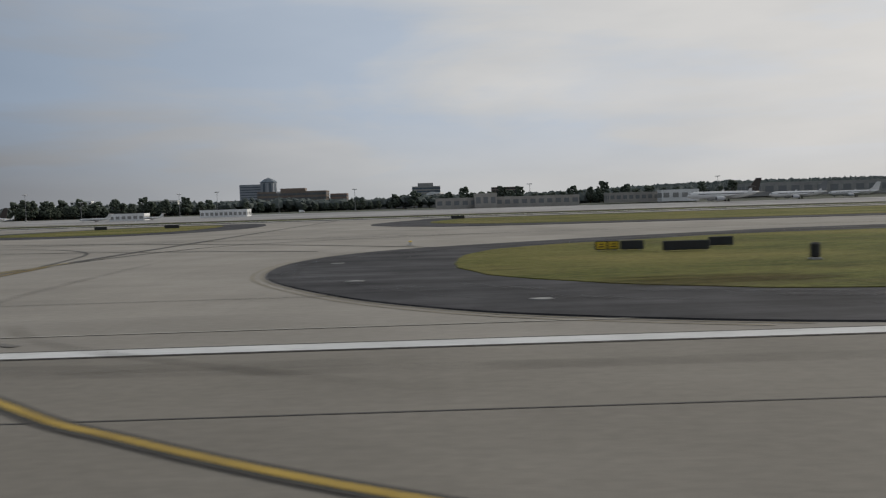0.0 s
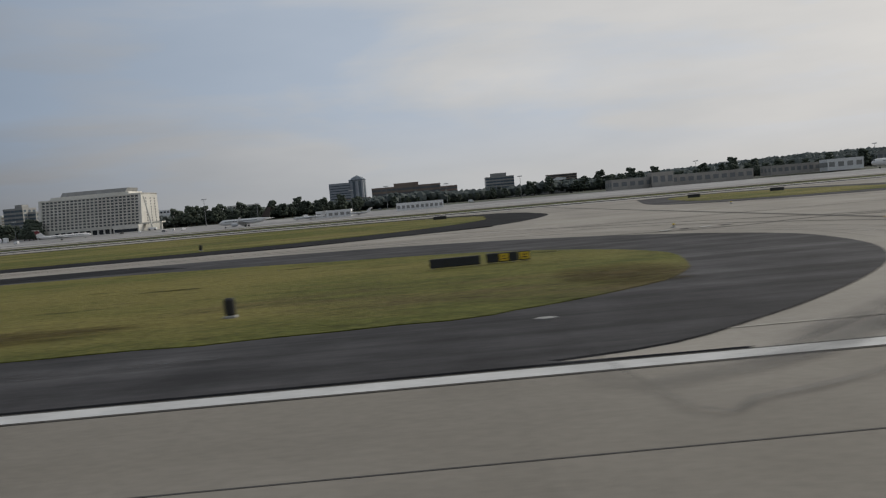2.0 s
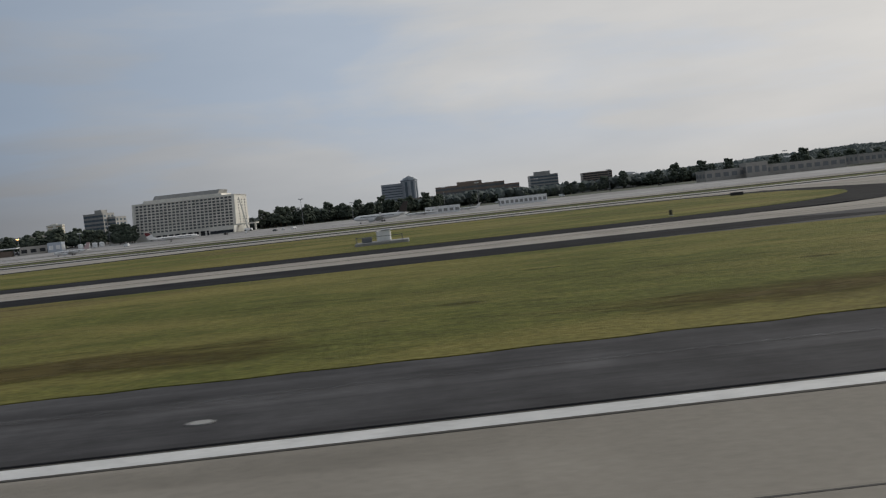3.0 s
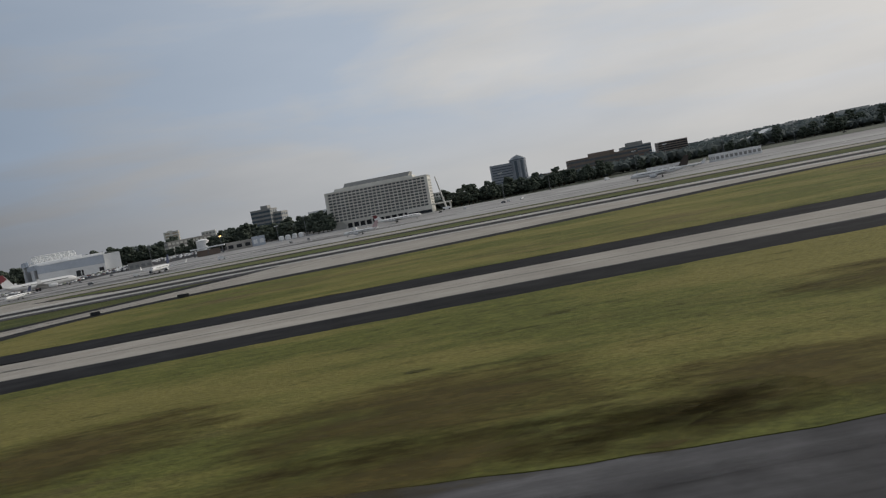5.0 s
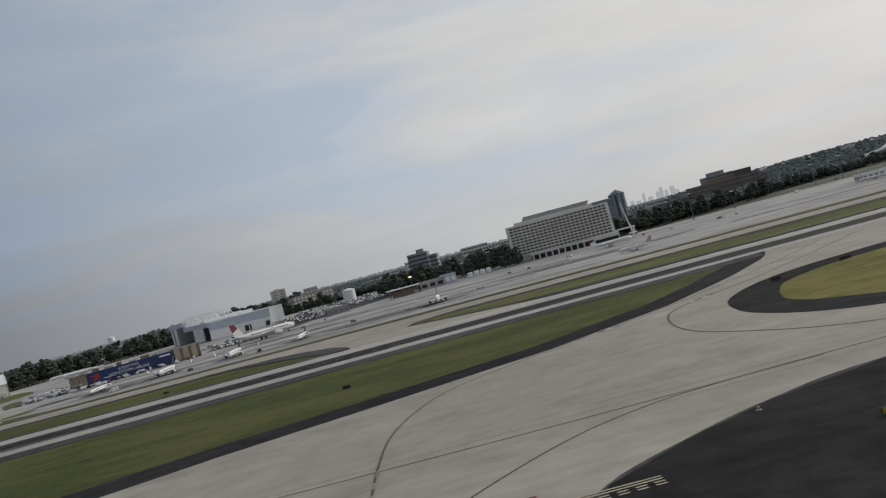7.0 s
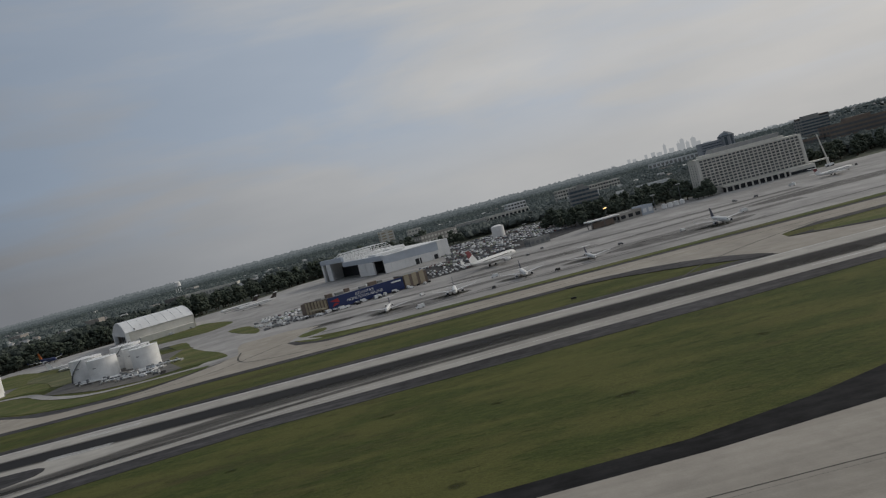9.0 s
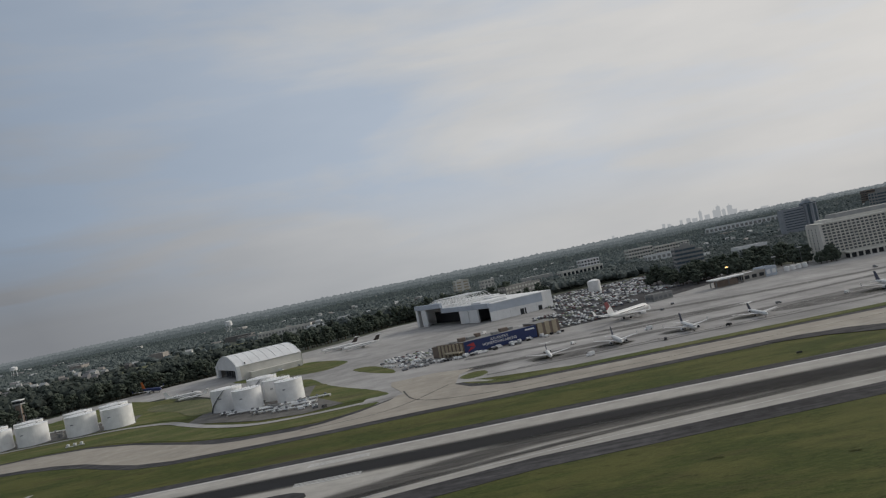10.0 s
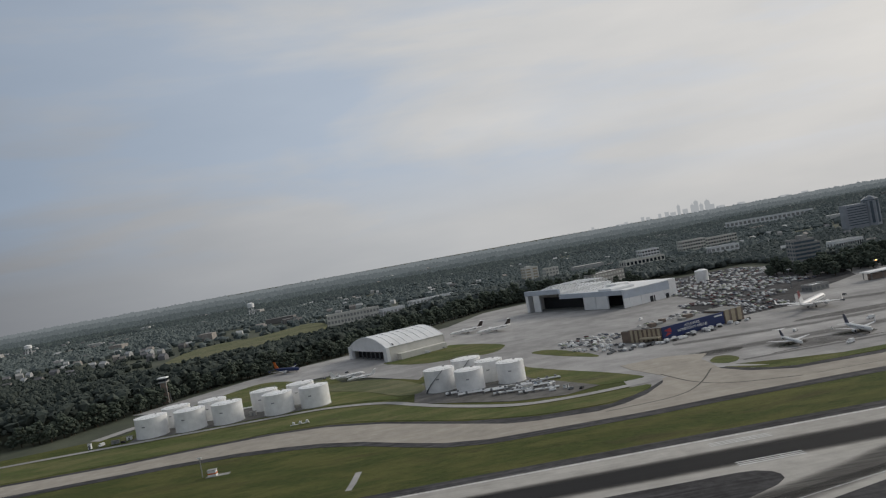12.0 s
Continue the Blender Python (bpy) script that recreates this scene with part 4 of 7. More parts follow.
black_line([(122.1, 45.18), (-32.4, 45.18), (-74, 45.4), (-196.1, 45.6), (-219.2, 45.7), (-227.3, 45.25), (-231.1, 44.4), (-235.1, 42.4), (-239.3, 38.8), (-243.0, 34.5), (-245, 30), (-246.5, 22), (-249, 10.03)], 4, 0.15)
black_line([(-220, 45.5), (-235, 45.45), (-246.5, 45.7), (-262, 46.2), (-290.6, 47.6), (-409.1, 47.8)], 3, 0.11, 0.006)
black_line([(-53.7, 120), (-68.8, 70), (-83.5, 48.8), (-122.2, 45.5)], 5)
black_line([(-196.1, 45.7), (-209, 47.8), (-215.7, 52.3), (-219.9, 59.3), (-221.5, 64.3), (-221.4, 70.3), (-219.4, 77.2), (-214.6, 82), (-206, 87.5), (-195.9, 96), (-184.8, 106)], 5, 0.17, 0.006)
black_line([(-246.6, 22), (-246.6, 39.2), (-246.7, 46.7), (-246.3, 54.7), (-244.4, 62.0), (-241.1, 67.6), (-233.7, 73.0), (-222.5, 79.4), (-214, 85.6), (-200.9, 96), (-188.8, 108)], 5, 0.14, 0.006)
for k in range(7):
    stripe("dash", [(-246.6, 30.2 + k * 2.4), (-246.62, 31.5 + k * 2.4)], 0.24, CONC + 0.026, "worn_paint", "short worn dash on the guide line")
# hold position: two whole and two broken yellow lines, and the red painted panel with the runway's numbers
for k, y in enumerate((32.6, 32.3)):
    stripe("hold_line", [(-252, y + 0.1), (-233.6, y)], 0.13, ISLE + 0.012, "hold_paint", "faded cream-yellow runway holding line")
for y in (31.97, 31.65):
    for k in range(24):
        stripe("hold_dash", [(-233.6 - k * 0.78, y), (-234.05 - k * 0.78, y)], 0.13, ISLE + 0.012, "hold_paint", "short faded dash of a runway holding line")
for side in (-240.6, -251.2):
    sheet("red_panel", [(side - 2.0, 32.75), (side + 1.9, 32.75), (side + 1.9, 34.3), (side - 2.0, 34.3)], CONC + 0.024, "marking_red", "red painted runway panel with white numbers", "marking", 0.008)
    cu = bpy.data.curves.new("runway_numbers", "FONT")
    cu.body, cu.size, cu.align_x, cu.align_y, cu.extrude = "26L-8R", 1.15, "CENTER", "CENTER", 0.002
    txt = new("runway_numbers", cu)
    txt.matrix_basis = pose(side, 33.52, CONC + 0.03, 0, 0, 180)
    cu.materials.append(M["white_paint"])
    tagged(txt, "white painted runway numbers on a red panel", "marking", kind="structure")
# worn pale blocks painted beside the guide lines on the connector
for x, y, rz in ((-214.6, 81.9, 28), (-226.0, 77.2, 26), (-57, 34.4, 10), (-44.6, 36.2, 6), (-46.6, 34.9, 6)):
    for k in range(4):
        a = radians(rz)
        px, py = x + (k - 1.5) * 0.95 * math.cos(a), y + (k - 1.5) * 0.95 * math.sin(a)
        sheet("worn_mark", [(px - 0.26, py - 0.3), (px + 0.26, py - 0.22), (px + 0.24, py + 0.28), (px - 0.22, py + 0.24)], CONC + 0.022, "guide" if k % 2 else "pale_paint", "worn unreadable block of painted marking", "marking", 0.004)
stripe("thin_line", [(121.2, 10.75), (4, 10.75), (-19, 10.6), (-37.4, 10.75), (-66, 10.9)], 0.07, PAINT, "faint_paint", "thin faded line beside the runway edge", "marking")
stripe("thin_line", [(-37.8, 10.72), (-37.2, 11.0), (-36.5, 11.4)], 0.08, PAINT + 0.003, "faint_paint", "thin faded line beside the runway edge", "marking")
# tyre scuffs across the concrete
random.seed(5)
for pts, w in (([(-45.2, 26), (-44.6, 20.8), (-44.4, 18), (-44, 15)], 0.5), ([(-47.6, 22), (-47.3, 16.3), (-47, 12.2), (-46.9, 9.5)], 0.45), ([(-53.2, 22), (-53.3, 15), (-53.2, 9.2)], 0.6), ([(-57.4, 19), (-56.9, 16), (-56.4, 9.6)], 0.6),
               ([(-16.8, 26), (-17.2, 16), (-17.6, 9.4)], 0.5), ([(-9.4, 28), (-8.6, 16), (-7, 9.3)], 0.6), ([(-20.2, 13.4), (-23, 10.2), (-28, 7.6)], 0.6), ([(-6.5, 12), (-4.6, 9.7), (0, 6.8)], 0.5)):
    stripe("tyre_scuff", pts, w * 0.62, CONC + 0.013, "scuff", "faint dark tyre scuff on the concrete", "tyre marks", smooth=5)
for k in range(16):
    x, y = random.uniform(-130, 10), random.uniform(2.5, 8.6)
    w, dx = random.uniform(0.3, 1.1), random.uniform(4, 14)
    stripe("tyre_scuff", [(x, y), (x - dx / 2, y + random.uniform(-0.3, 0.3)), (x - dx, y + random.uniform(-0.9, 0.9))], w, CONC + 0.003, "scuff", "faint dark tyre scuff on the concrete", "tyre marks", smooth=4)
# paler worn streaks in the asphalt rings and along the shoulder
def streaks(pts, lo, hi, n, seed):
    g = random.Random(seed)
    loop = smooth_loop(pts, 6)
    m = len(loop)
    near = [i for i in range(m) if lo[0] < loop[i].x < hi[0] and lo[1] < loop[i].y < hi[1]]
    for k in range(n):
        a, gap, run = g.choice(near), g.uniform(0.5, 3.4), g.randrange(5, 14)
        line = []
        for j in range(run):
            p, d = loop[(a + j) % m], (loop[(a + j + 1) % m] - loop[(a + j - 1) % m]).normalized()
            q = p + Vector((d.y, -d.x)) * gap
            if not line or (q - line[-1]).length > 0.3:
                line.append(q)
        if len(line) > 3:
            stripe("worn_streak", line, g.uniform(0.15, 0.7), ISLE + 0.012, "worn_streak", "pale worn streak in the dark asphalt", "worn streak", smooth=2)


streaks(ISLAND_1, (-6, 8), (30, 38), 22, 1)
streaks(ISLAND_2, (-43, 9), (-17, 36), 30, 2)
streaks(ISLAND_3, (-75, 9), (-55, 40), 24, 3)
g_rng = random.Random(12)
for k in range(46):
    x, y, l = g_rng.uniform(-205, -68), g_rng.uniform(9.9, 13.0), g_rng.uniform(4, 16)
    stripe("worn_streak", [(x, y), (x - l / 2, y + g_rng.uniform(-0.15, 0.15)), (x - l, y + g_rng.uniform(-0.3, 0.3))], g_rng.uniform(0.12, 0.5), ISLE + 0.012, "worn_streak", "pale worn streak in the dark asphalt", "worn streak", smooth=3)
# bare and dark spots in the grass
for x, y, rx, ry in ((-172.5, 20, 5, 4.2), (-172.5, 15.4, 5, 1.8), (-164.8, 16.4, 4.5, 2.6), (-183, 22.5, 4.5, 3.2), (-168.5, 15.4, 3, 1.5), (-193, 27.5, 4, 2.6), (-199, 25, 4, 1.4), (-203, 27.6, 3.5, 1.2), (-79, 16.2, 4.5, 1.4), (-94, 16.4, 5, 1.6), (-111, 16.6, 6, 1.6), (-64.2, 18.6, 1.6, 2.2), (-130, 17, 9, 2.4), (-148, 19, 8, 3), (-155, 26, 7, 2.4), (-136, 30, 8, 2), (-26.4, 16.4, 2, 1), (5.4, 15.2, 2.4, 0.9)):
    blotch("bare_patch", x, y, rx * 1.2, ry * 1.2, LAWN + 0.006, "soil", "brown bare patch worn into the grass", "bare patch")
for x, y, rx, ry, z in ((-197.9, 30.3, 0.55, 0.4, LAWN), (-173.2, 24.3, 0.6, 0.25, LAWN), (-167.8, 30.1, 0.9, 0.5, LAWN), (-73.7, 29.8, 0.9, 0.35, LAWN), (-77.1, 24.8, 0.9, 0.3, LAWN), (-98.7, 27.2, 1.0, 0.3, LAWN), (-76.3, 24.8, 0.7, 0.3, LAWN), (-64.6, 27.3, 0.6, 0.4, LAWN), (-101.9, 20.1, 0.8, 0.4, LAWN), (-91.7, 22, 0.7, 0.3, LAWN),
                        (-309.9, 83, 0.9, 0.6, -0.09), (-314.9, 61.3, 1.0, 0.8, -0.09), (-339.2, 83.4, 0.8, 0.6, -0.09), (-280.9, 83.1, 1.0, 0.7, -0.09), (-288, 103, 0.9, 0.6, -0.09), (-322.4, 89.6, 1.2, 0.6, -0.09), (-298, 74, 1.6, 0.8, -0.09)):
    blotch("weed_clump", x, y, rx, ry, z + 0.012, "scorch", "dark weedy spot in the mown grass", "weeds")
# touchdown bars on the far runway
for k in range(3):
    for y in (116.2, 127.6):
        stripe("touchdown_bar", [(-376.3, y - 0.75 + k * 0.75), (-366.2, y - 0.75 + k * 0.75)], 0.4, CONC + 0.03, "white_paint", "white touchdown bar painted on the runway", "marking")
stripe("edge_line", [(282.4, 130.6), (-603.6, 130.6)], 0.5, CONC + 0.03, "white_paint", "white edge line of the far runway")
stripe("edge_line", [(282, 113.5), (-260.7, 113.5)], 0.5, CONC + 0.03, "white_paint", "white edge line of the far runway")
stripe("edge_line", [(-270.6, 112.5), (-310.4, 110), (-350.2, 105.5), (-389.6, 95)], 0.16, CONC + 0.03, "white_paint", "thin white line along the runway exit", smooth=4)
black_line([(-236.7, 160), (-252.6, 152), (-265.6, 143), (-273.6, 133)], 5, 0.35)
black_line([(-340.4, 163), (-290.5, 163.2), (-230.7, 163.4), (97.3, 163.6)], 2, 0.2)
black_line([(-343.3, 163), (-356.3, 168), (-362.2, 176), (-365.2, 190)], 5, 0.35)
black_line([(-385, 163), (-370.1, 165), (-362.2, 172), (-354.3, 186)], 5, 0.3)
stripe("grass_mark", [(-436.6, 140.4), (-436.1, 144.5), (-435.6, 151.6)], 1.25, -0.06, "ramp", "pale worn strip in the airfield grass", "worn strip")
for x, y, lx, ly in ((-320.4, 196, 26, 9), (-252.5, 200, 40, 12), (-195.4, 225, 60, 14), (-290.4, 230, 46, 7), (-345.4, 205, 14, 7)):
    sheet("stain", [(x - lx / 2, y), (x - lx / 4, y + ly / 2), (x + lx / 4, y + ly / 2.4), (x + lx / 2, y + ly * 0.1), (x + lx / 5, y - ly / 2), (x - lx / 4, y - ly / 2.2)], -0.05, "film", "dark oil-stained stand on the apron", "stain", 0.01, smooth=4)


for pts, w in (([(-352, 207), (-320, 206), (-280, 207), (-215, 212)], 7), ([(-345, 189.5), (-300, 188), (-250, 189), (-200, 191)], 2.2), ([(-350, 228), (-310, 222), (-270, 226), (-200, 238)], 5), ([(-330, 282), (-300, 262), (-262, 250), (-200, 246)], 6), ([(-160, 215), (-90, 214), (-20, 216)], 6)):
    stripe("apron_wear", pts, w, -0.045, "apron_film", "dark worn band across the apron", "wear", smooth=6)
for x in (-328.5, -311.6, -294.5, -277.1, -242.8):
    blotch("oil_spot", x - 1.5, 199, 5.5, 4, -0.042, "scorch", "dark oil-stained stand under a parked airliner", "stain")
    stripe("apron_crack", [(x - 9, 190.4), (x - 2, 191.4), (x + 5, 191.0), (x + 9, 192.2)], 0.5, -0.04, "guide", "dark tarred seam beside a parking stand", "seam", smooth=4)
sheet("asphalt_yard", [(-423.6, 226), (-424, 240), (-437, 262), (-458, 272), (-456, 260), (-441, 244), (-430, 226)], 0.012, "grass_dry", "worn green-brown yard between the tank groups", "yard", 0.03, smooth=3)


# ---------------------------------------------------------------- signs and small airfield things
def ground_sign(x, y, w, h, yellow, rz=0.0, label="black-backed airfield guidance sign on short legs"):
    s = thing("guidance_sign", label, "sign", pose(x, y, LAWN, 0, 0, rz), "airfield signs")
    part("housing", boxes((-w / 2, w / 2, -0.06, 0.06, 0.04, h), bevel=0.015), "sign_back", s)
    n = max(1, round(w / 0.5))
    for k in range(n):
        a, b = -w / 2 + w * k / n + 0.03, -w / 2 + w * (k + 1) / n - 0.03
        if yellow > k:
            part("panel", boxes((a, b, -0.075, -0.055, 0.07, h - 0.03)), "sign_yellow", s, "yellow sign panel")
            part("legend", boxes((a + 0.07, b - 0.07, -0.082, -0.07, 0.12, 0.15), (a + 0.1, b - 0.1, -0.082, -0.07, 0.2, 0.23)), "sign_back", s, "dark bars of writing")
        else:
            part("panel", boxes((a, b, -0.072, -0.055, 0.07, h - 0.03)), "dark", s, "black sign panel")
    for a in (-w / 2 + 0.12, w / 2 - 0.12):
        part("leg", boxes((a - 0.02, a + 0.02, -0.02, 0.02, -0.04, 0.1)), "steel", s)


for x, y, w, yl, rz in ((5.37, 25.0, 0.76, 2, 0), (6.12, 24.8, 0.72, 0, 0), (7.5, 23.8, 1.4, 0, 0), (9.2, 25.6, 0.78, 0, 0),
                        (-35.62, 25.1, 0.70, 2, 0), (-34.95, 25.0, 0.62, 0, 0), (-33.45, 23.9, 1.5, 0, 0), (-30.65, 23.9, 1.5, 0, 0), (-29.32, 24.7, 0.34, 0, 0), (-28.98, 24.7, 0.32, 1, 0), (-28.66, 24.7, 0.3, 0, 0), (-28.3, 24.7, 0.34, 1, 0),
                        (-67.95, 24.2, 1.55, 0, 2), (-66.78, 24.5, 0.36, 0, 0), (-66.42, 24.5, 0.34, 1, 0), (-66.12, 24.5, 0.26, 0, 0), (-65.78, 24.5, 0.36, 1, 0),
                        (-218.6, 32.8, 0.8, 1, 62), (-223.6, 32.7, 0.8, 2, 4), (-222.8, 32.7, 0.8, 0, 4)):
    ground_sign(x, y, w, 0.32, yl, rz, "airfield guidance sign with a yellow lit face" if yl else "airfield guidance sign seen from its black back")
for x, y, w in ((-37.9, 90, 1.4), (-29.2, 88, 1.6), (-67, 90, 1.5), (2.6, 95, 1.6), (-199, 82, 1.2), (-252.8, 84, 0.9), (-207.4, 80, 1.0), (-291.5, 139, 1.0)):
    ground_sign(x, y, w, 0.4, 0, 0, "small dark airfield sign in the grass")


def distance_marker(x, y):
    s = thing("marker_post", "short black upright marker standing in the grass", "marker", pose(x, y, LAWN), "marker posts")
    bm = boxes((-0.11, 0.11, -0.08, 0.08, 0.05, 0.42), bevel=0.04)
    part("body", bm, "sign_back", s)
    part("base", boxes((-0.13, 0.13, -0.11, 0.11, -0.04, 0.05), bevel=0.02), "grey", s, "concrete foot")


for x, y in ((9.2, 19.2), (-31.7, 15.9), (-32.0, 26.4), (-73, 16.7), (-116.4, 23.6), (-84.9, 57.2)):
    distance_marker(x, y)


def edge_light(x, y, z=0.02, colour="sign_yellow"):
    s = thing("edge_light", "small taxiway edge light on a round base", "light fitting", pose(x, y, z), "edge lights")
    bm = bmesh.new()
    hull(bm, [ring(0.16, 0, 10), ring(0.14, 0.03, 10)])
    part("base", bm, "steel", s)
    bm = bmesh.new()
    hull(bm, [ring(0.03, 0.03, 8), ring(0.03, 0.12, 8)])
    part("stem", bm, "steel", s)
    bm = bmesh.new()
    hull(bm, [ring(0.05, 0.12, 8), ring(0.06, 0.17, 8), ring(0.02, 0.2, 8)])
    part("lens", bm, colour, s)


for x, y in ((-23.8, 36.4), (-35.4, 35), (-57.6, 35.5), (-1.1, 33), (-66.3, 112), (-45.3, 60.2), (-217.1, 38), (-227.1, 38), (-216.1, 31)):
    edge_light(x, y)


def inset_plate(x, y, w=0.36, d=0.24):
    s = tagged(part("access_plate", prism(bmesh.new(), [(w / 2 * math.cos(a * math.pi / 6), d / 2 * math.sin(a * math.pi / 6)) for a in range(12)], 0, 0.016), "grey"), "pale concrete access plate set into the asphalt", "access plate", "access plates")
    s.matrix_basis = pose(x, y, ISLE)


for x, y in ((-34.9, 12.1), (-32.8, 10.4), (-38.8, 15.8), (-39.5, 18.6), (1.7, 13), (-1.8, 17.2), (-2.9, 23.1), (-81.3, 10.8), (-105.9, 10.6), (-132.2, 10.7), (-66.9, 13.0)):
    inset_plate(x, y)


def equipment_box(x, y):
    s = thing("equipment_cabinet", "white airfield equipment cabinet on a concrete pad", "cabinet", pose(x, y, LAWN))
    part("pad", boxes((-2.1, 2.1, -1.2, 1.2, -0.04, 0.22), bevel=0.04), "grey", s)
    part("body", boxes((-0.4, 0.7, -0.5, 0.5, 0.22, 1.05), bevel=0.05), "white", s)
    part("hood", boxes((0.0, 0.8, -0.6, 0.6, 1.05, 1.13), bevel=0.03), "metal", s)
    part("box", boxes((-1.6, -0.8, -0.3, 0.3, 0.22, 0.6), bevel=0.04), "steel", s)
    part("rail", boxes((-2.0, -1.94, -0.9, -0.84, 0.22, 0.7), (1.6, 1.66, -0.9, -0.84, 0.22, 0.7), (-2.0, 1.66, -0.88, -0.86, 0.62, 0.66)), "steel", s)


equipment_box(-106.2, 63.0)


def landing_aid(x, y):
    s = thing("landing_aid", "small white instrument hut with an orange band and mast", "hut", pose(x, y, -0.09))
    part("hut", boxes((-0.9, 0.9, -0.7, 0.7, 0, 1.3), bevel=0.05), "white", s)
    part("band", boxes((-0.93, 0.93, -0.73, 0.73, 0.5, 0.8)), "orange", s, "orange painted band")
    part("roof", boxes((-1.0, 1.0, -0.8, 0.8, 1.3, 1.42), bevel=0.03), "grey", s)
    bm = bmesh.new()
    tube(bm, (-2.4, 0.6, 0), (-2.4, 0.6, 4.2), 0.09)
    part("mast", bm, "grey", s)
    part("antenna", boxes((-2.9, -1.9, 0.5, 0.7, 4.0, 4.25)), "white", s)
    part("pad", boxes((-1.4, 3.6, -0.9, 0.9, -0.02, 0.05)), "grey", s)


landing_aid(-468.6, 170.6)


# ---------------------------------------------------------------- storage tanks
def storage_tank(x, y, r, h, stair=False, label="large white cylindrical fuel storage tank"):
    s = thing("storage_tank", label, "tank", pose(x, y, 0.0, 0, 0, (x * 37) % 90), "fuel tanks")
    bm = bmesh.new()
    hull(bm, [ring(r, 0, 40), ring(r, h, 40)])
    part("shell", bm, "tank", s, smooth=False)
    bm = bmesh.new()
    hull(bm, [ring(r * 1.012, h, 40), ring(r * 1.012, h + 0.1, 40), ring(r * 0.55, h + r * 0.07, 40), ring(0.12, h + r * 0.1, 40)])
    part("roof", bm, "tank", s)
    for z in (h * 0.34, h * 0.67):
        bm = bmesh.new()
        hull(bm, [ring(r * 1.004, z, 40), ring(r * 1.004, z + 0.05, 40)])
        part("seam", bm, "white", s)
    bm = bmesh.new()
    hull(bm, [ring(r * 1.05, -0.03, 40), ring(r * 1.05, 0.1, 40)])
    part("foundation", bm, "grey", s)
    part("hatch", boxes((r * 0.3, r * 0.3 + 0.5, -0.25, 0.25, h + 0.05, h + r * 0.07 + 0.3), bevel=0.04), "grey", s)
    bm = bmesh.new()
    for i in range(20):
        a0, a1 = 2 * math.pi * i / 20, 2 * math.pi * (i + 1) / 20
        tube(bm, (r * math.cos(a0), r * math.sin(a0), h + 0.45), (r * math.cos(a1), r * math.sin(a1), h + 0.45), 0.02, 4)
        tube(bm, (r * math.cos(a0), r * math.sin(a0), h), (r * math.cos(a0), r * math.sin(a0), h + 0.45), 0.02, 4)
    part("railing", bm, "metal", s)
    n, lo = 26, radians(200 if stair else 40) - radians((x * 37) % 90)
    bm = bmesh.new()
    steps = []
    for i in range(n + 1):
        a = lo + 0.055 * i
        c, q = math.cos(a), math.sin(a)
        z = h * i / n
        steps.append([(r * c, r * q, z), ((r + 0.38) * c, (r + 0.38) * q, z), ((r + 0.38) * c, (r + 0.38) * q, z + 0.16), (r * c, r * q, z + 0.16)])
    hull(bm, steps)
    part("stair", bm, "steel", s, "steel stair winding up the shell")
    a = radians(-100 - (x * 37) % 90)
    bm = bmesh.new()
    hull(bm, [[(q * math.cos(a + da), q * math.sin(a + da), z) for q, z in ((r - 0.02, h * 0.6), (r + 0.04, h * 0.6), (r + 0.04, h * 0.6 + 0.26), (r - 0.02, h * 0.6 + 0.26))] for da in (-0.1, 0, 0.1)])
    part("name_plate", bm, "steel", s, "dark plate on the shell")
    return s


for x, y, r, h in ((-417.8, 223.4, 4.4, 6.0), (-409.9, 215.8, 3.95, 5.5), (-398.4, 216.8, 3.8, 5.5), (-409.7, 232.4, 4.35, 6.2), (-403.6, 224.6, 3.9, 5.7),
                   (-503.4, 235.2, 4.6, 5.7), (-491.9, 234.8, 4.5, 5.7), (-481, 235.3, 4.45, 5.7), (-466, 235.4, 4.4, 5.8), (-455.3, 236.4, 4.4, 5.8),
                   (-499.4, 246.3, 4.2, 5.7), (-488.3, 246.8, 4.2, 5.7), (-472.1, 246.2, 4.2, 5.8), (-460.9, 246.8, 4.2, 5.9)):
    storage_tank(x, y, r, h, x in (-417.8, -409.7))
sheet("tank_yard", [(-425.6, 210), (-425.7, 240), (-396, 240), (-393.6, 217), (-380, 190.6), (-389, 186.4), (-401, 190), (-412, 199)], 0.0, "yard", "grey gravel yard under the fuel tanks", "yard", 0.04)
sheet("tank_yard", [(-509.1, 230), (-509.2, 254), (-456, 255), (-451.5, 233)], 0.0, "yard", "grey gravel yard under the fuel tanks", "yard", 0.04)


def pipe_rack(x, y, n, w):
    s = thing("pipe_rack", "low rack of white pipes and valves beside the tanks", "pipework", pose(x, y, 0.0))
    for k in range(n):
        bm = bmesh.new()
        tube(bm, (0, k * 0.5, 0.5), (w, k * 0.5 - 1.2, 0.5), 0.13, 6)
        part("pipe", bm, "white", s)
    for k in range(6):
        part("support", boxes((w * k / 5 - 0.1, w * k / 5 + 0.1, -0.8, n * 0.5, 0, 0.45)), "grey", s)
    for k in range(4):
        part("valve", boxes((w * (k + 0.5) / 4 - 0.3, w * (k + 0.5) / 4 + 0.3, -0.3, 0.4, 0.3, 1.0), bevel=0.08), "steel", s)


pipe_rack(-413.8, 208.5, 4, 18)
pipe_rack(-400, 203, 4, 11)
pipe_rack(-399, 197, 3, 10)
pipe_rack(-486, 251.6, 3, 24)
pipe_rack(-417, 212.6, 5, 9)
pipe_rack(-407, 206.5, 5, 15)
pipe_rack(-395.5, 209.5, 3, 9)
pipe_rack(-405, 201.4, 3, 8)


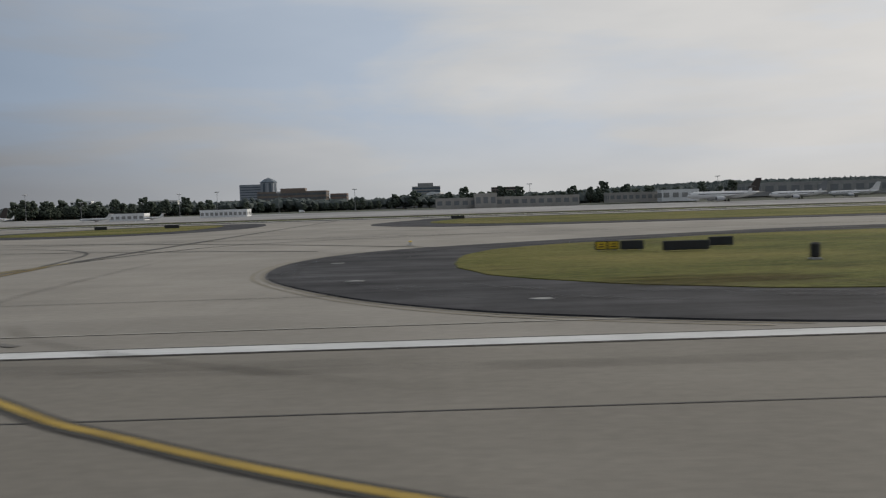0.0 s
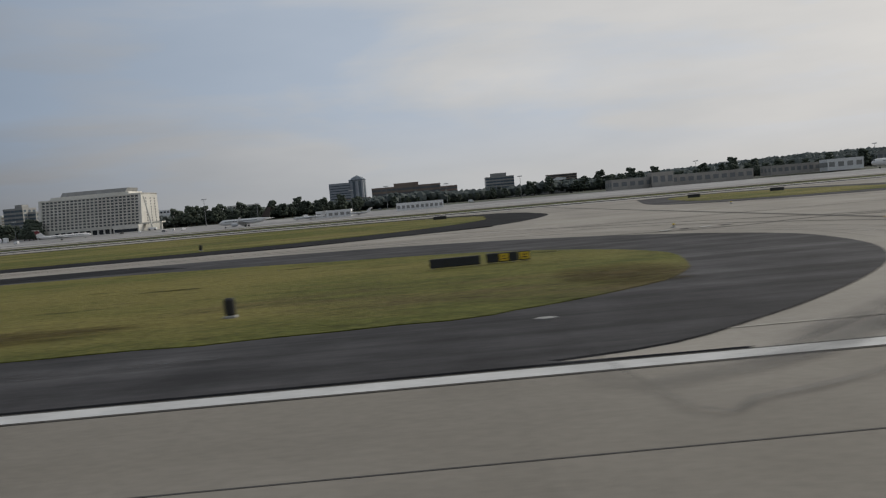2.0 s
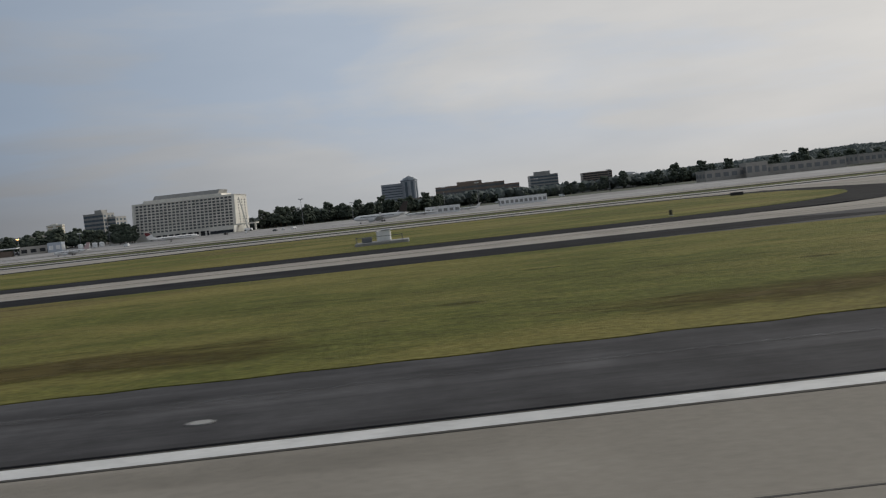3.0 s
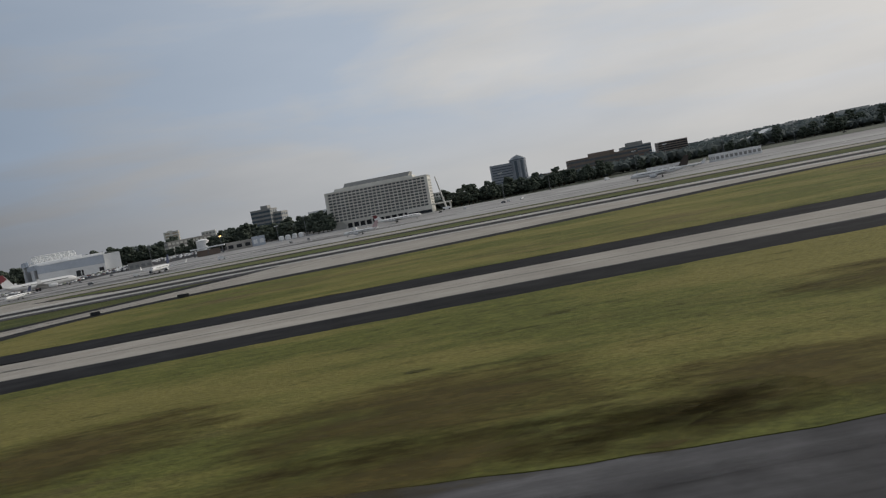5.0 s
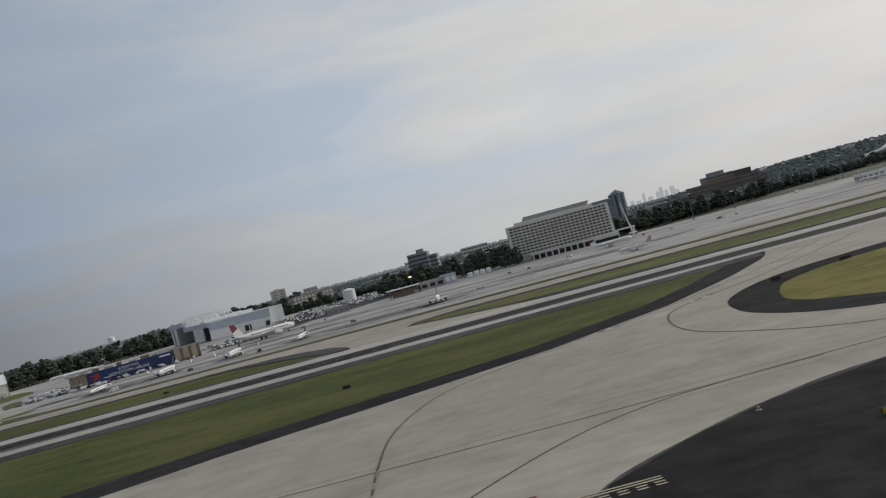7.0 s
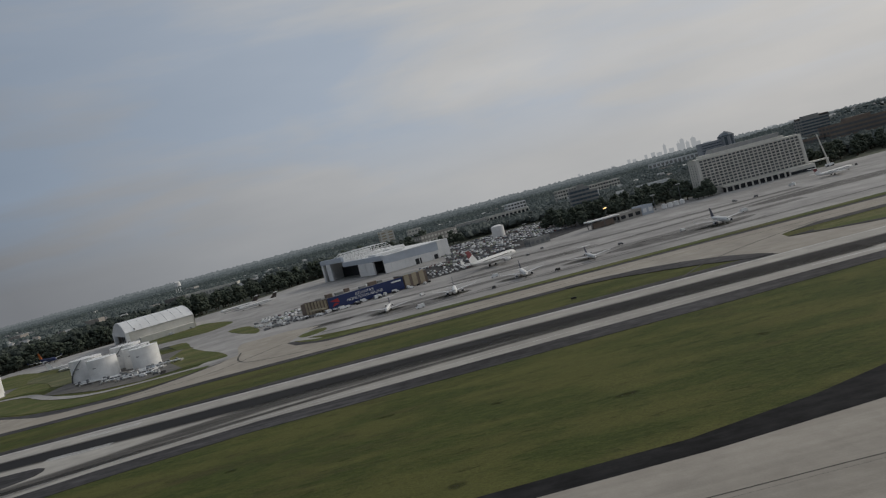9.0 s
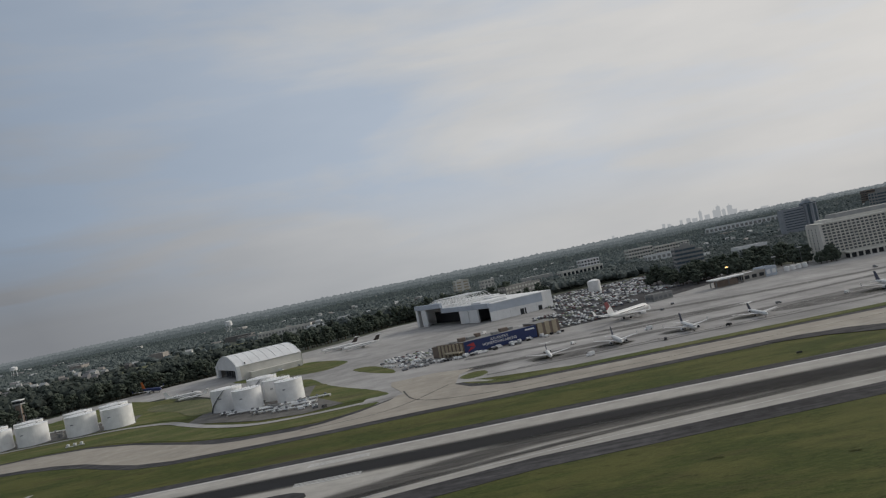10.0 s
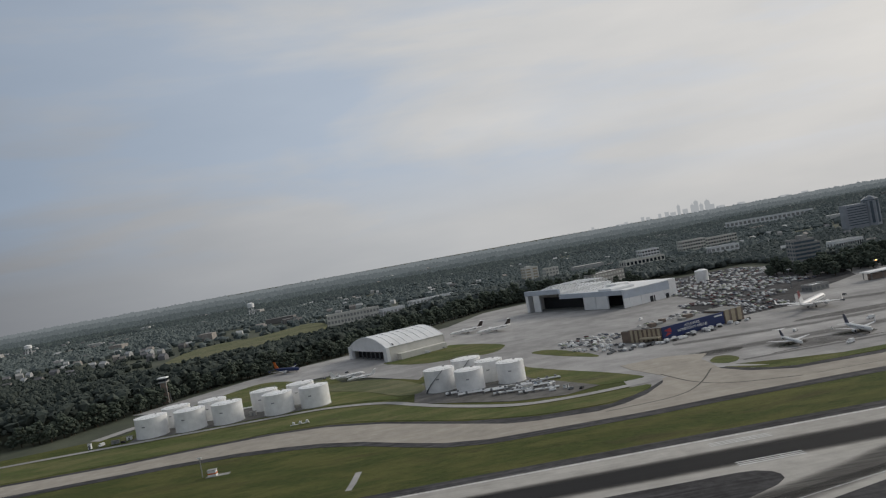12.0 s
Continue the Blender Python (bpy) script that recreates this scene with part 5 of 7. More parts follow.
def yard_hut(x, y, w, d, h, rz, wall, label):
    s = thing("yard_hut", label, "hut", pose(x, y, 0.0, 0, 0, rz), "yard huts")
    part("wall", boxes((-w / 2, w / 2, -d / 2, d / 2, 0, h), bevel=0.04), wall, s)
    part("roof", boxes((-w / 2 - 0.1, w / 2 + 0.1, -d / 2 - 0.1, d / 2 + 0.1, h, h + 0.1)), "roof", s)
    part("door", boxes((-0.25, 0.25, -d / 2 - 0.03, -d / 2 + 0.02, 0, h * 0.75)), "steel", s)


for x, y, w, d, h, rz, wall in ((-396.2, 200.8, 2.4, 1.3, 1.1, 12, "white"), (-393.0, 204.6, 1.8, 1.2, 1.2, 30, "pale_blue"), (-390.4, 197.2, 1.6, 1.0, 0.9, 8, "white"), (-399.8, 205.4, 2.0, 1.1, 1.0, -6, "grey"),
                                (-387.6, 194.4, 1.3, 0.9, 0.8, 40, "white"), (-510.6, 235.6, 1.6, 1.2, 1.0, 10, "white"), (-513.8, 233.2, 2.2, 1.0, 0.9, 4, "grey"), (-520.6, 231.8, 0.9, 0.9, 1.6, 0, "white"), (-474.6, 238.4, 2.0, 1.2, 1.2, 0, "grey")):
    yard_hut(x, y, w, d, h, rz, wall, "small flat-roofed hut beside the storage tanks")


# ---------------------------------------------------------------- buildings
def building(name, label, category, x, y, w, d, h, rz=0.0, storeys=5, bays=10, wall="grey", glass="glass", ribbon=False, roof="roof", z=0.0, side_bays=3, parapet=0.5, pent=None):
    """A block with a front towards -y, windows in storeys and bays, parapet and plant room."""
    s = thing(name, label, category, pose(x, y, z, 0, 0, rz))
    part("wall", boxes((-w / 2, w / 2, 0, d, -0.5, h)), wall, s)
    part("roof", boxes((-w / 2 + 0.3, w / 2 - 0.3, 0.3, d - 0.3, h, h + 0.06)), roof, s)
    part("parapet", boxes((-w / 2 - 0.06, w / 2 + 0.06, -0.06, 0.3, h - 0.02, h + parapet), (-w / 2 - 0.06, w / 2 + 0.06, d - 0.3, d + 0.06, h - 0.02, h + parapet),
                          (-w / 2 - 0.06, -w / 2 + 0.3, 0.3, d - 0.3, h - 0.02, h + parapet), (w / 2 - 0.3, w / 2 + 0.06, 0.3, d - 0.3, h - 0.02, h + parapet)), wall, s)
    fh = h / storeys
    ww, wh = w / bays * (0.94 if ribbon else 0.62), fh * 0.52
    bm = boxes((-ww / 2, ww / 2, -0.08, 0.05, 0, wh))
    pane = bpy.data.meshes.new("window")
    bm.to_mesh(pane)
    bm.free()
    pane.materials.append(M[glass])
    for k in range(storeys):
        for i in range(bays):
            shared("window", pane, s, pose(-w / 2 + w * (i + 0.5) / bays, 0, fh * (k + 0.28)))
        for i in range(side_bays):
            for sx in (-1, 1):
                shared("window", pane, s, pose(sx * w / 2, d * (i + 0.5) / side_bays, fh * (k + 0.28), 0, 0, 90 * sx))
    if pent:
        a, b, ph = pent
        part("plant_room", boxes((-w / 2 + w * a, -w / 2 + w * b, d * 0.25, d * 0.75, h, h + ph)), wall, s)
    return s


def mesh_of(name, bm, material):
    me = bpy.data.meshes.new(name)
    bm.to_mesh(me)
    bm.free()
    me.materials.append(M[material])
    return me


def hotel():
    w, d, h, storeys, bays = 37.4, 13.5, 13.7, 11, 24
    s = thing("hotel", "pale concrete slab hotel with a grid of balconies", "hotel", pose(-191.9, 299.2, -0.2, 0, 0, -5))
    lean = 2.2
    body = bmesh.new()
    hull(body, [[(-w / 2, -lean, -0.9), (-w / 2, d, -0.9), (-w / 2, d, h), (-w / 2, 0, h)], [(w / 2, -lean, -0.9), (w / 2, d, -0.9), (w / 2, d, h), (w / 2, 0, h)]])
    part("body", body, "cream", s)
    pane = mesh_of("window", boxes((-0.3, 0.3, -0.1, 0.1, 0, 0.55)), "hazed_glass")
    for sx in (-1, 1):
        e = bmesh.new()
        x0, x1 = sx * w / 2, sx * (w / 2 + 1.0)
        hull(e, [[(x, -lean - 0.6, -0.9), (x, d, -0.9), (x, d, h + 0.5), (x, -0.6, h + 0.5)] for x in (x0, x1)])
        part("end_wall", e, "cream", s, "cream end wall")
        for k in range(storeys - 1):
            for q in (3.0, 7.0, 10.6):
                shared("window", pane, s, pose(sx * (w / 2 + 1.0), q, 2.4 + k * 1.05, 0, 0, 90))
    part("link_roof", boxes((w / 2 + 1.0, w / 2 + 8.5, -2.0, 1.5, 2.6, 3.1)), "cream", s, "low covered way at the end wall")
    part("link_post", boxes((w / 2 + 7.6, w / 2 + 8.2, -1.6, -1.0, -0.9, 2.6)), "cream", s)
    fh = (h - 2.6) / (storeys - 1)
    front = lambda z: -lean * (1 - (z + 0.9) / (h + 0.9))
    slab = mesh_of("balcony", boxes((-w / 2, w / 2, -0.66, 0.1, 0, 0.40)), "cream")
    fin = mesh_of("fin", boxes((-0.13, 0.13, -0.58, 0.1, 0, fh - 0.28)), "cream")
    pane = mesh_of("window", boxes((-w / bays / 2 + 0.17, w / bays / 2 - 0.17, -0.06, 0.1, 0.08, fh - 0.36)), "hazed_glass")
    for k in range(storeys):
        z = 2.5 + k * fh
        shared("balcony", slab, s, pose(0, front(z), z))
        if k == storeys - 1:
            break
        for i in range(bays + 1):
            shared("fin", fin, s, pose(-w / 2 + w * i / bays, front(z), z + 0.28))
        for i in range(bays):
            shared("window", pane, s, pose(-w / 2 + w * (i + 0.5) / bays, front(z + fh / 2), z + 0.28))
    part("roof_band", boxes((-w / 2 - 1.0, w / 2 + 1.0, -0.7, d, h, h + 0.55)), "cream", s)
    part("penthouse", boxes((-w / 2 + 2.6, w / 2 - 4.5, 1.4, d - 0.8, h + 0.55, h + 1.5)), "cream", s)
    up = bmesh.new()
    hull(up, [[(-12.6, 2.2, h + 1.5), (12.6, 2.2, h + 1.5), (12.6, d - 1.5, h + 1.5), (-12.6, d - 1.5, h + 1.5)],
              [(-12.0, 2.8, h + 3.0), (13.4, 2.8, h + 3.0), (13.4, d - 2, h + 3.0), (-12.0, d - 2, h + 3.0)]])
    part("roof_screen", up, "grey", s)
    part("podium", boxes((-w / 2 + 6, w / 2 - 6, -5.5, -1.5, -0.9, 1.7)), "dark", s)
    for i in range(11):
        x = -w / 2 + 6.4 + i * 2.4
        part("column", boxes((x - 0.28, x + 0.28, -5.9, -5.4, -0.9, 1.8)), "cream", s)
    part("canopy", boxes((-w / 2 + 5.5, w / 2 - 5, -6.2, -1.4, 1.8, 2.35)), "cream", s)
    part("annex", boxes((w / 2 - 8, w / 2 + 1.5, -6.5, -1.8, -0.9, 2.6)), "cream", s)
    part("annex_glazing", boxes((w / 2 - 7.6, w / 2 + 1.1, -6.56, -6.48, 0.2, 1.3)), "glass", s)


hotel()


def domed_tower():
    s = thing("office_tower", "pale office slab with a round domed corner tower", "office block", pose(-112.0, 530, 3))
    part("slab", boxes((-17.9, -3.5, 0, 9, -3, 15.4)), "blue_slab", s)
    for k in range(8):
        part("window_band", boxes((-17.2, -4, -0.08, 0.05, 1.4 + k * 1.7, 1.95 + k * 1.7)), "blue_glass", s)
    b = bmesh.new()
    hull(b, [ring(5.6, -3, 8, 0.8, 3), ring(5.6, 16.4, 8, 0.8, 3)])
    part("shaft", b, "blue_slab", s)
    for k in range(8):
        a = 2 * math.pi * (k + 0.5) / 8
        p = boxes((-0.9, 0.9, -0.08, 0.08, 1, 16))
        ob = part("window_strip", p, "blue_glass", s)
        ob.matrix_basis = pose(0.8 + 5.19 * math.cos(a), 3 + 5.19 * math.sin(a), 0, 0, 0, math.degrees(a) + 90)
    b = bmesh.new()
    hull(b, [ring(5.8, 16.4, 8, 0.8, 3), ring(5.8, 16.9, 8, 0.8, 3), ring(3.2, 18.6, 8, 0.8, 3), ring(0.2, 19.9, 8, 0.8, 3)])
    part("dome", b, "blue_glass", s)


domed_tower()
building("office_block", "brown brick office block with a stepped roof", "office block", -77, 428, 37, 12, 9.2, 0, 4, 14, "brown", "hazed_glass", True, z=1, pent=(0.32, 0.68, 2.2))
building("office_block", "brown brick office wing", "office block", -106, 432, 18, 10, 5.0, 0, 2, 8, "brown", "hazed_glass", True, z=1)
building("office_block", "low brown brick office wing", "office block", -53.5, 440, 9, 10, 7.6, 0, 4, 6, "brick", "hazed_glass", True, z=1)
building("office_block", "grey mid-rise office block with rooftop plant", "office block", -7, 622, 22, 14, 11.8, 0, 5, 8, "grey", "blue_glass", True, z=4, pent=(0.2, 0.75, 3.2))
building("office_block", "dark glass stepped office block", "office block", -247.6, 352, 9, 10, 12.6, -6, 7, 5, "grey", "blue_glass", True, z=0.5, pent=(0.45, 0.8, 2.0))
building("office_block", "lower wing of a stepped glass office block", "office block", -241.6, 355, 5, 10, 10.6, -6, 6, 3, "grey", "blue_glass", True, z=0.5)
building("apartment_tower", "tall cream apartment tower with plain sides", "apartment block", -347.0, 530, 9.5, 8, 13.0, 14, 7, 2, "cream", "beige", z=2, side_bays=2, pent=(0.25, 0.6, 1.2))
building("apartment_tower", "cream apartment block beyond the trees", "apartment block", -329.5, 555, 9.5, 7, 9.2, 12, 4, 4, "cream", "grey", z=2)
building("apartment_block", "long tan apartment block with pale window bays", "apartment block", -313, 456, 25, 8, 6.8, 32, 3, 11, "concourse", "cream", z=1, roof="white")
building("apartment_block", "white apartment block with dark openings", "apartment block", -254, 572, 14, 9, 9, 12, 4, 6, "white", "glass", z=2)
building("apartment_block", "white and brick apartment block", "apartment block", -414.5, 521, 31, 8, 6.6, 24, 3, 12, "white", "grey", z=1)
building("warehouse", "long pale flat-roofed building in the woods", "warehouse", -469, 527, 35, 11, 6.4, 6, 2, 16, "cream", "grey", z=1)
building("warehouse", "long white low building behind the trees", "warehouse", -200, 402, 15, 9, 4.6, 4, 1, 12, "white", "glass", z=1)
building("office_block", "brown slab block far beyond the hotel", "office block", 70, 780, 29, 12, 13, 0, 6, 8, "brown", "glass", True, z=4)
building("warehouse", "very long pale low warehouse among far trees", "warehouse", -13, 915, 96, 14, 6, -20, 1, 20, "white", "grey", z=3)
building("apartment_block", "cream apartment block with rows of windows", "apartment block", -176, 640, 30, 9, 5.4, 14, 2, 12, "cream", "glass", z=3)
building("apartment_block", "pale apartment block among trees", "apartment block", -208, 612, 20, 9, 7.6, 10, 3, 9, "cream", "glass", z=3)
building("warehouse", "low pale flat-roofed school building", "warehouse", -262, 560, 30, 12, 4.2, 10, 1, 10, "cream", "glass", z=2)
building("warehouse", "low white flat-roofed hall", "warehouse", -210, 545, 20, 10, 3.6, 0, 1, 6, "white", "grey", z=2)
building("warehouse", "low white hall behind the tree belt", "warehouse", -441, 505, 15, 8, 5.4, 20, 1, 6, "white", "grey", z=1)
building("terminal", "long low pale concourse building with dark openings", "terminal", 26, 287, 52, 10, 2.9, 0, 1, 17, "concourse", "steel", z=0.4)
building("terminal", "raised pale entrance block of the concourse", "terminal", 18, 284.5, 8, 6, 4.3, 0, 1, 3, "concourse", "steel", z=0.4)
building("terminal", "low grey cargo building with loading doors", "terminal", 84, 306, 34, 10, 2.8, 0, 1, 14, "concourse", "steel", z=0.6)
building("terminal", "white cargo office with a flat roof", "terminal", 92, 298, 14, 6, 3.4, 0, 1, 4, "white", "grey", z=0.6)
building("terminal", "very long pale cargo hall at the apron's end", "terminal", 196, 330, 130, 14, 4.6, 0, 1, 24, "grey", "steel", z=1)
building("shed", "long low white shed with small windows", "shed", -69.8, 262, 15.5, 6, 1.9, 0, 1, 10, "white", "grey")
building("shed", "low white canopy-roofed shed", "shed", -97, 250, 11, 5, 1.7, 0, 1, 6, "white", "grey")


def sloped_hall(x, y, rz):
    s = thing("hall", "pale hall with a long sloping metal roof", "hall", pose(x, y, 1.0, 0, 0, rz))
    for nm, mat, pts in (("wall", "grey", [(-17, 0, -1), (17, 0, -1), (17, 0, 4.2), (9, 0, 4.8), (-17, 0, 1.6)]), ("roof", "white", [(-17.4, 0, 1.5), (9, 0, 4.8), (13, 0, 6.6), (17.4, 0, 6.2), (17.4, 0, 5.6), (9, 0, 4.3), (-17.4, 0, 1.1)])):
        bm = bmesh.new()
        hull(bm, [[(a, yy, c) for a, q, c in pts] for yy in ((0, 14) if nm == "wall" else (-0.6, 14.6))])
        part(nm, bm, mat, s)
    for k in range(6):
        part("door", boxes((-12 + k * 4.5, -10 + k * 4.5, -0.1, 0.05, -0.6, 1.0)), "steel", s)


sloped_hall(-15, 392, -8)
building("shed", "small tan fire station with a flat white roof", "shed", -243.4, 287, 9, 8, 2.4, 14, 1, 3, "concourse", "dark", roof="white")
building("shed", "pale blue-grey service building", "shed", -236.6, 288.6, 4.6, 7, 2.9, 14, 1, 2, "pale_blue", "white", roof="white")


def big_hangar():
    """Flat-roofed hangar with a raised truss nave and tall doors, front towards the camera's west."""
    ax, ay, bx, by = -370.4, 381.5, -337.8, 328.5
    ang = math.degrees(math.atan2(by - ay, bx - ax))
    L = math.hypot(bx - ax, by - ay)
    s = thing("hangar", "large white aircraft hangar with open tall doors", "hangar", pose(ax, ay, 0, 0, 0, ang))
    D, H, LOW, K = 33.0, 10.2, 7.7, L * 0.37
    part("wall", boxes((-1.6, 0, 0, D, 0, H - 2.2)), "white", s)
    part("wall", boxes((L - 0.6, L, 0.6, D, 0, LOW - 2.1)), "white", s)
    part("wall", boxes((0, L - 0.6, D - 0.6, D, 0, LOW - 2.1)), "white", s)
    part("floor", boxes((0, L, 0.3, D - 0.6, -0.02, 0.09)), "grey", s)
    part("fascia", boxes((-1.6, K, -0.8, 0.6, H - 2.2, H), bevel=0.1), "pale_blue", s, "tall pale blue door lintel")
    part("fascia", boxes((K, L, -0.6, 0.6, LOW - 2.1, LOW), bevel=0.1), "pale_blue", s, "lower pale blue door lintel")
    part("roof", boxes((-1.6, K, 0.6, D, H - 2.2, H - 1.6)), "white", s)
    part("roof", boxes((K, L, 0.6, D, LOW - 2.1, LOW - 0.4)), "white", s)
    part("cheek", boxes((K - 0.5, K, 0.6, D, LOW - 0.4, H - 2.2)), "white", s)
    for a, b in ((-1.6, 0.4), (L * 0.065, L * 0.14)):
        part("door", boxes((a, b, -0.5, 0.2, 0.05, H - 2.2)), "white", s, "tall white sliding door leaf")
    for a, b in ((L * 0.62, L * 0.74), (L * 0.745, L * 0.86)):
        part("door", boxes((a, b, -0.5, 0.2, 0.05, LOW - 2.1)), "white", s, "white sliding door leaf")
    # added near-black sheet imitates the unlit depth behind the doors
    part("interior", boxes((0.4, L - 0.7, 9, 9.3, 0.1, LOW - 2.2)), "dark", s, "dark sheet standing in for shade in the hangar")
    for yy in (3.4, 11.4):
        wedge = bmesh.new()
        hull(wedge, [[(L * 0.02, q, H - 1.6), (L * 0.24, q, H + 0.8), (L * 0.24, q, H - 1.6)] for q in (yy, yy + 7.6)])
        part("roof_slope", wedge, "white", s, "white roof slope under the trusses")
    part("roof_house", boxes((L * 0.66, L * 0.76, 12, 20, LOW - 0.4, LOW + 1.3), bevel=0.1), "white", s)
    for k in range(9):
        y = 3 + k * 2.0
        pts = [(L * 0.02 + j * L * 0.062, y, H - 1.6 + (3.2 * min(1, j / 3.5, (10 - j) / 2.0))) for j in range(11)]
        for p, q in zip(pts, pts[1:]):
            foot = (p[0], p[1], H - 1.6 if p[0] < K else LOW - 0.4)
            for u, v, rad in ((p, q, 0.12), (foot, q, 0.08), ((q[0], q[1], foot[2]), q, 0.08)):
                bm = bmesh.new()
                tube(bm, u, v, rad, 4)
                part("truss_bar", bm, "white", s)
    for j in range(2, 11):
        x = L * 0.02 + j * L * 0.062
        zz = H - 1.6 + (3.2 * min(1, j / 3.5, (10 - j) / 2.0))
        bm = bmesh.new()
        tube(bm, (x, 3, zz), (x, 19, zz), 0.1, 4)
        part("purlin", bm, "white", s)


big_hangar()


def hangar_annex():
    """The long white side bay next to the hangar."""
    s = thing("hangar_bay", "long white windowless hangar side bay", "hangar", pose(-337.7, 328.5, 0, 0, 0, 27))
    L, D, H = 26.0, 22.0, 7.1
    part("wall", boxes((0, L, 0, 0.5, 0, H)), "white", s)
    part("wall", boxes((L - 0.5, L, 0.5, D, 0, H)), "white", s)
    part("roof", boxes((1.2, L + 0.2, -0.2, D, H, H + 0.25)), "white", s)
    part("ramp_roof", boxes((-0.2, L * 0.5, D * 0.3, D * 0.7, H + 0.25, H + 1.4), bevel=0.2), "white", s)
    band = bmesh.new()
    hull(band, [[(0.0, -0.14, H - 3.1), (0.0, -0.02, H - 3.1), (0.0, -0.02, H + 0.3), (0.0, -0.14, H + 0.3)], [(L, -0.14, H - 3.6), (L, -0.02, H - 3.6), (L, -0.02, H + 0.3), (L, -0.14, H + 0.3)]])
    part("upper_cladding", band, "pale_blue", s, "pale blue-grey upper cladding")
    for k in range(4):
        part("panel_rib", boxes((L * (k + 0.5) / 4 - 0.15, L * (k + 0.5) / 4 + 0.15, -0.12, 0.02, 0, H)), "white", s)
    part("door", boxes((L * 0.55, L * 0.66, -0.08, 0.05, 0, 2.4)), "dark", s)
    part("door", boxes((L * 0.9, L * 0.97, -0.08, 0.05, 0, 2.0)), "dark", s)


hangar_annex()


def arched_hangar():
    ang = 31.0
    s = thing("arched_hangar", "white hangar with an arched ribbed roof and open front", "hangar", pose(-436.0, 299.0, 0, 0, 0, ang))
    L, W, H, R = 25.5, 32.0, 5.2, 4.0
    n = 16
    arch = [(W * i / n, H + R * (1 - ((i / n) * 2 - 1) ** 2)) for i in range(n + 1)]
    bm = bmesh.new()
    hull(bm, [[(x, w, z) for w, z in arch] + [(x, w, z - 0.5) for w, z in arch[::-1]] for x in (-0.6, L)])
    part("roof", bm, "white", s, "pale ribbed arched roof")
    for k in range(9):
        bm = bmesh.new()
        x = L * k / 8 - 0.3
        hull(bm, [[(xx, w, z + 0.12) for w, z in arch] + [(xx, w, z - 0.1) for w, z in arch[::-1]] for xx in (x - 0.12, x + 0.12)])
        part("roof_rib", bm, "white", s)
    part("wall", boxes((0, L, 0, 0.5, 0, H)), "cream", s)
    part("wall", boxes((0, L, W - 0.5, W, 0, H)), "cream", s)
    bm = bmesh.new()
    hull(bm, [[(x, w, z - 0.5) for w, z in arch] + [(x, w, 0) for w in (W, 0)] for x in (L - 0.5, L)])
    part("end_wall", bm, "cream", s)
    bm = bmesh.new()
    hull(bm, [[(x, w, z - 0.5) for w, z in arch] + [(x, W - 2, H - 1.6), (x, 2, H - 1.6)] for x in (-0.3, 0.2)])
    part("front_gable", bm, "white", s)
    part("front_post", boxes((-0.8, 0.6, -0.6, 2.2, 0, H)), "white", s)
    part("front_post", boxes((-0.8, 0.6, W - 2.2, W + 0.6, 0, H)), "white", s)
    # added near-black sheet takes the place of shade further in
    part("interior", boxes((3, 3.3, 0.6, W - 0.6, 0, H + 1)), "dark", s, "dark sheet standing in for shade in the hangar")
    for k in range(7):
        part("door_leaf", boxes((1.4, 1.7, 2.4 + k * 3.7, 2.5 + k * 3.7 + 0.4, 0, H - 1.6)), "steel", s)
    part("lean_to", boxes((L * 0.15, L * 0.95, -3.2, 0, 0, 2.2)), "cream", s)


arched_hangar()


def text_part(name, words, size, material, parent, m):
    cu = bpy.data.curves.new(name, "FONT")
    cu.body, cu.size, cu.extrude, cu.align_x, cu.align_y = words, size, 0.03, "CENTER", "CENTER"
    ob = new(name, cu)
    dg = bpy.context.evaluated_depsgraph_get()
    me = bpy.data.meshes.new_from_object(ob.evaluated_get(dg))
    bpy.data.objects.remove(ob)
    me.name = name
    me.materials.clear()
    me.materials.append(M[material])
    return shared(name, me, parent, m)


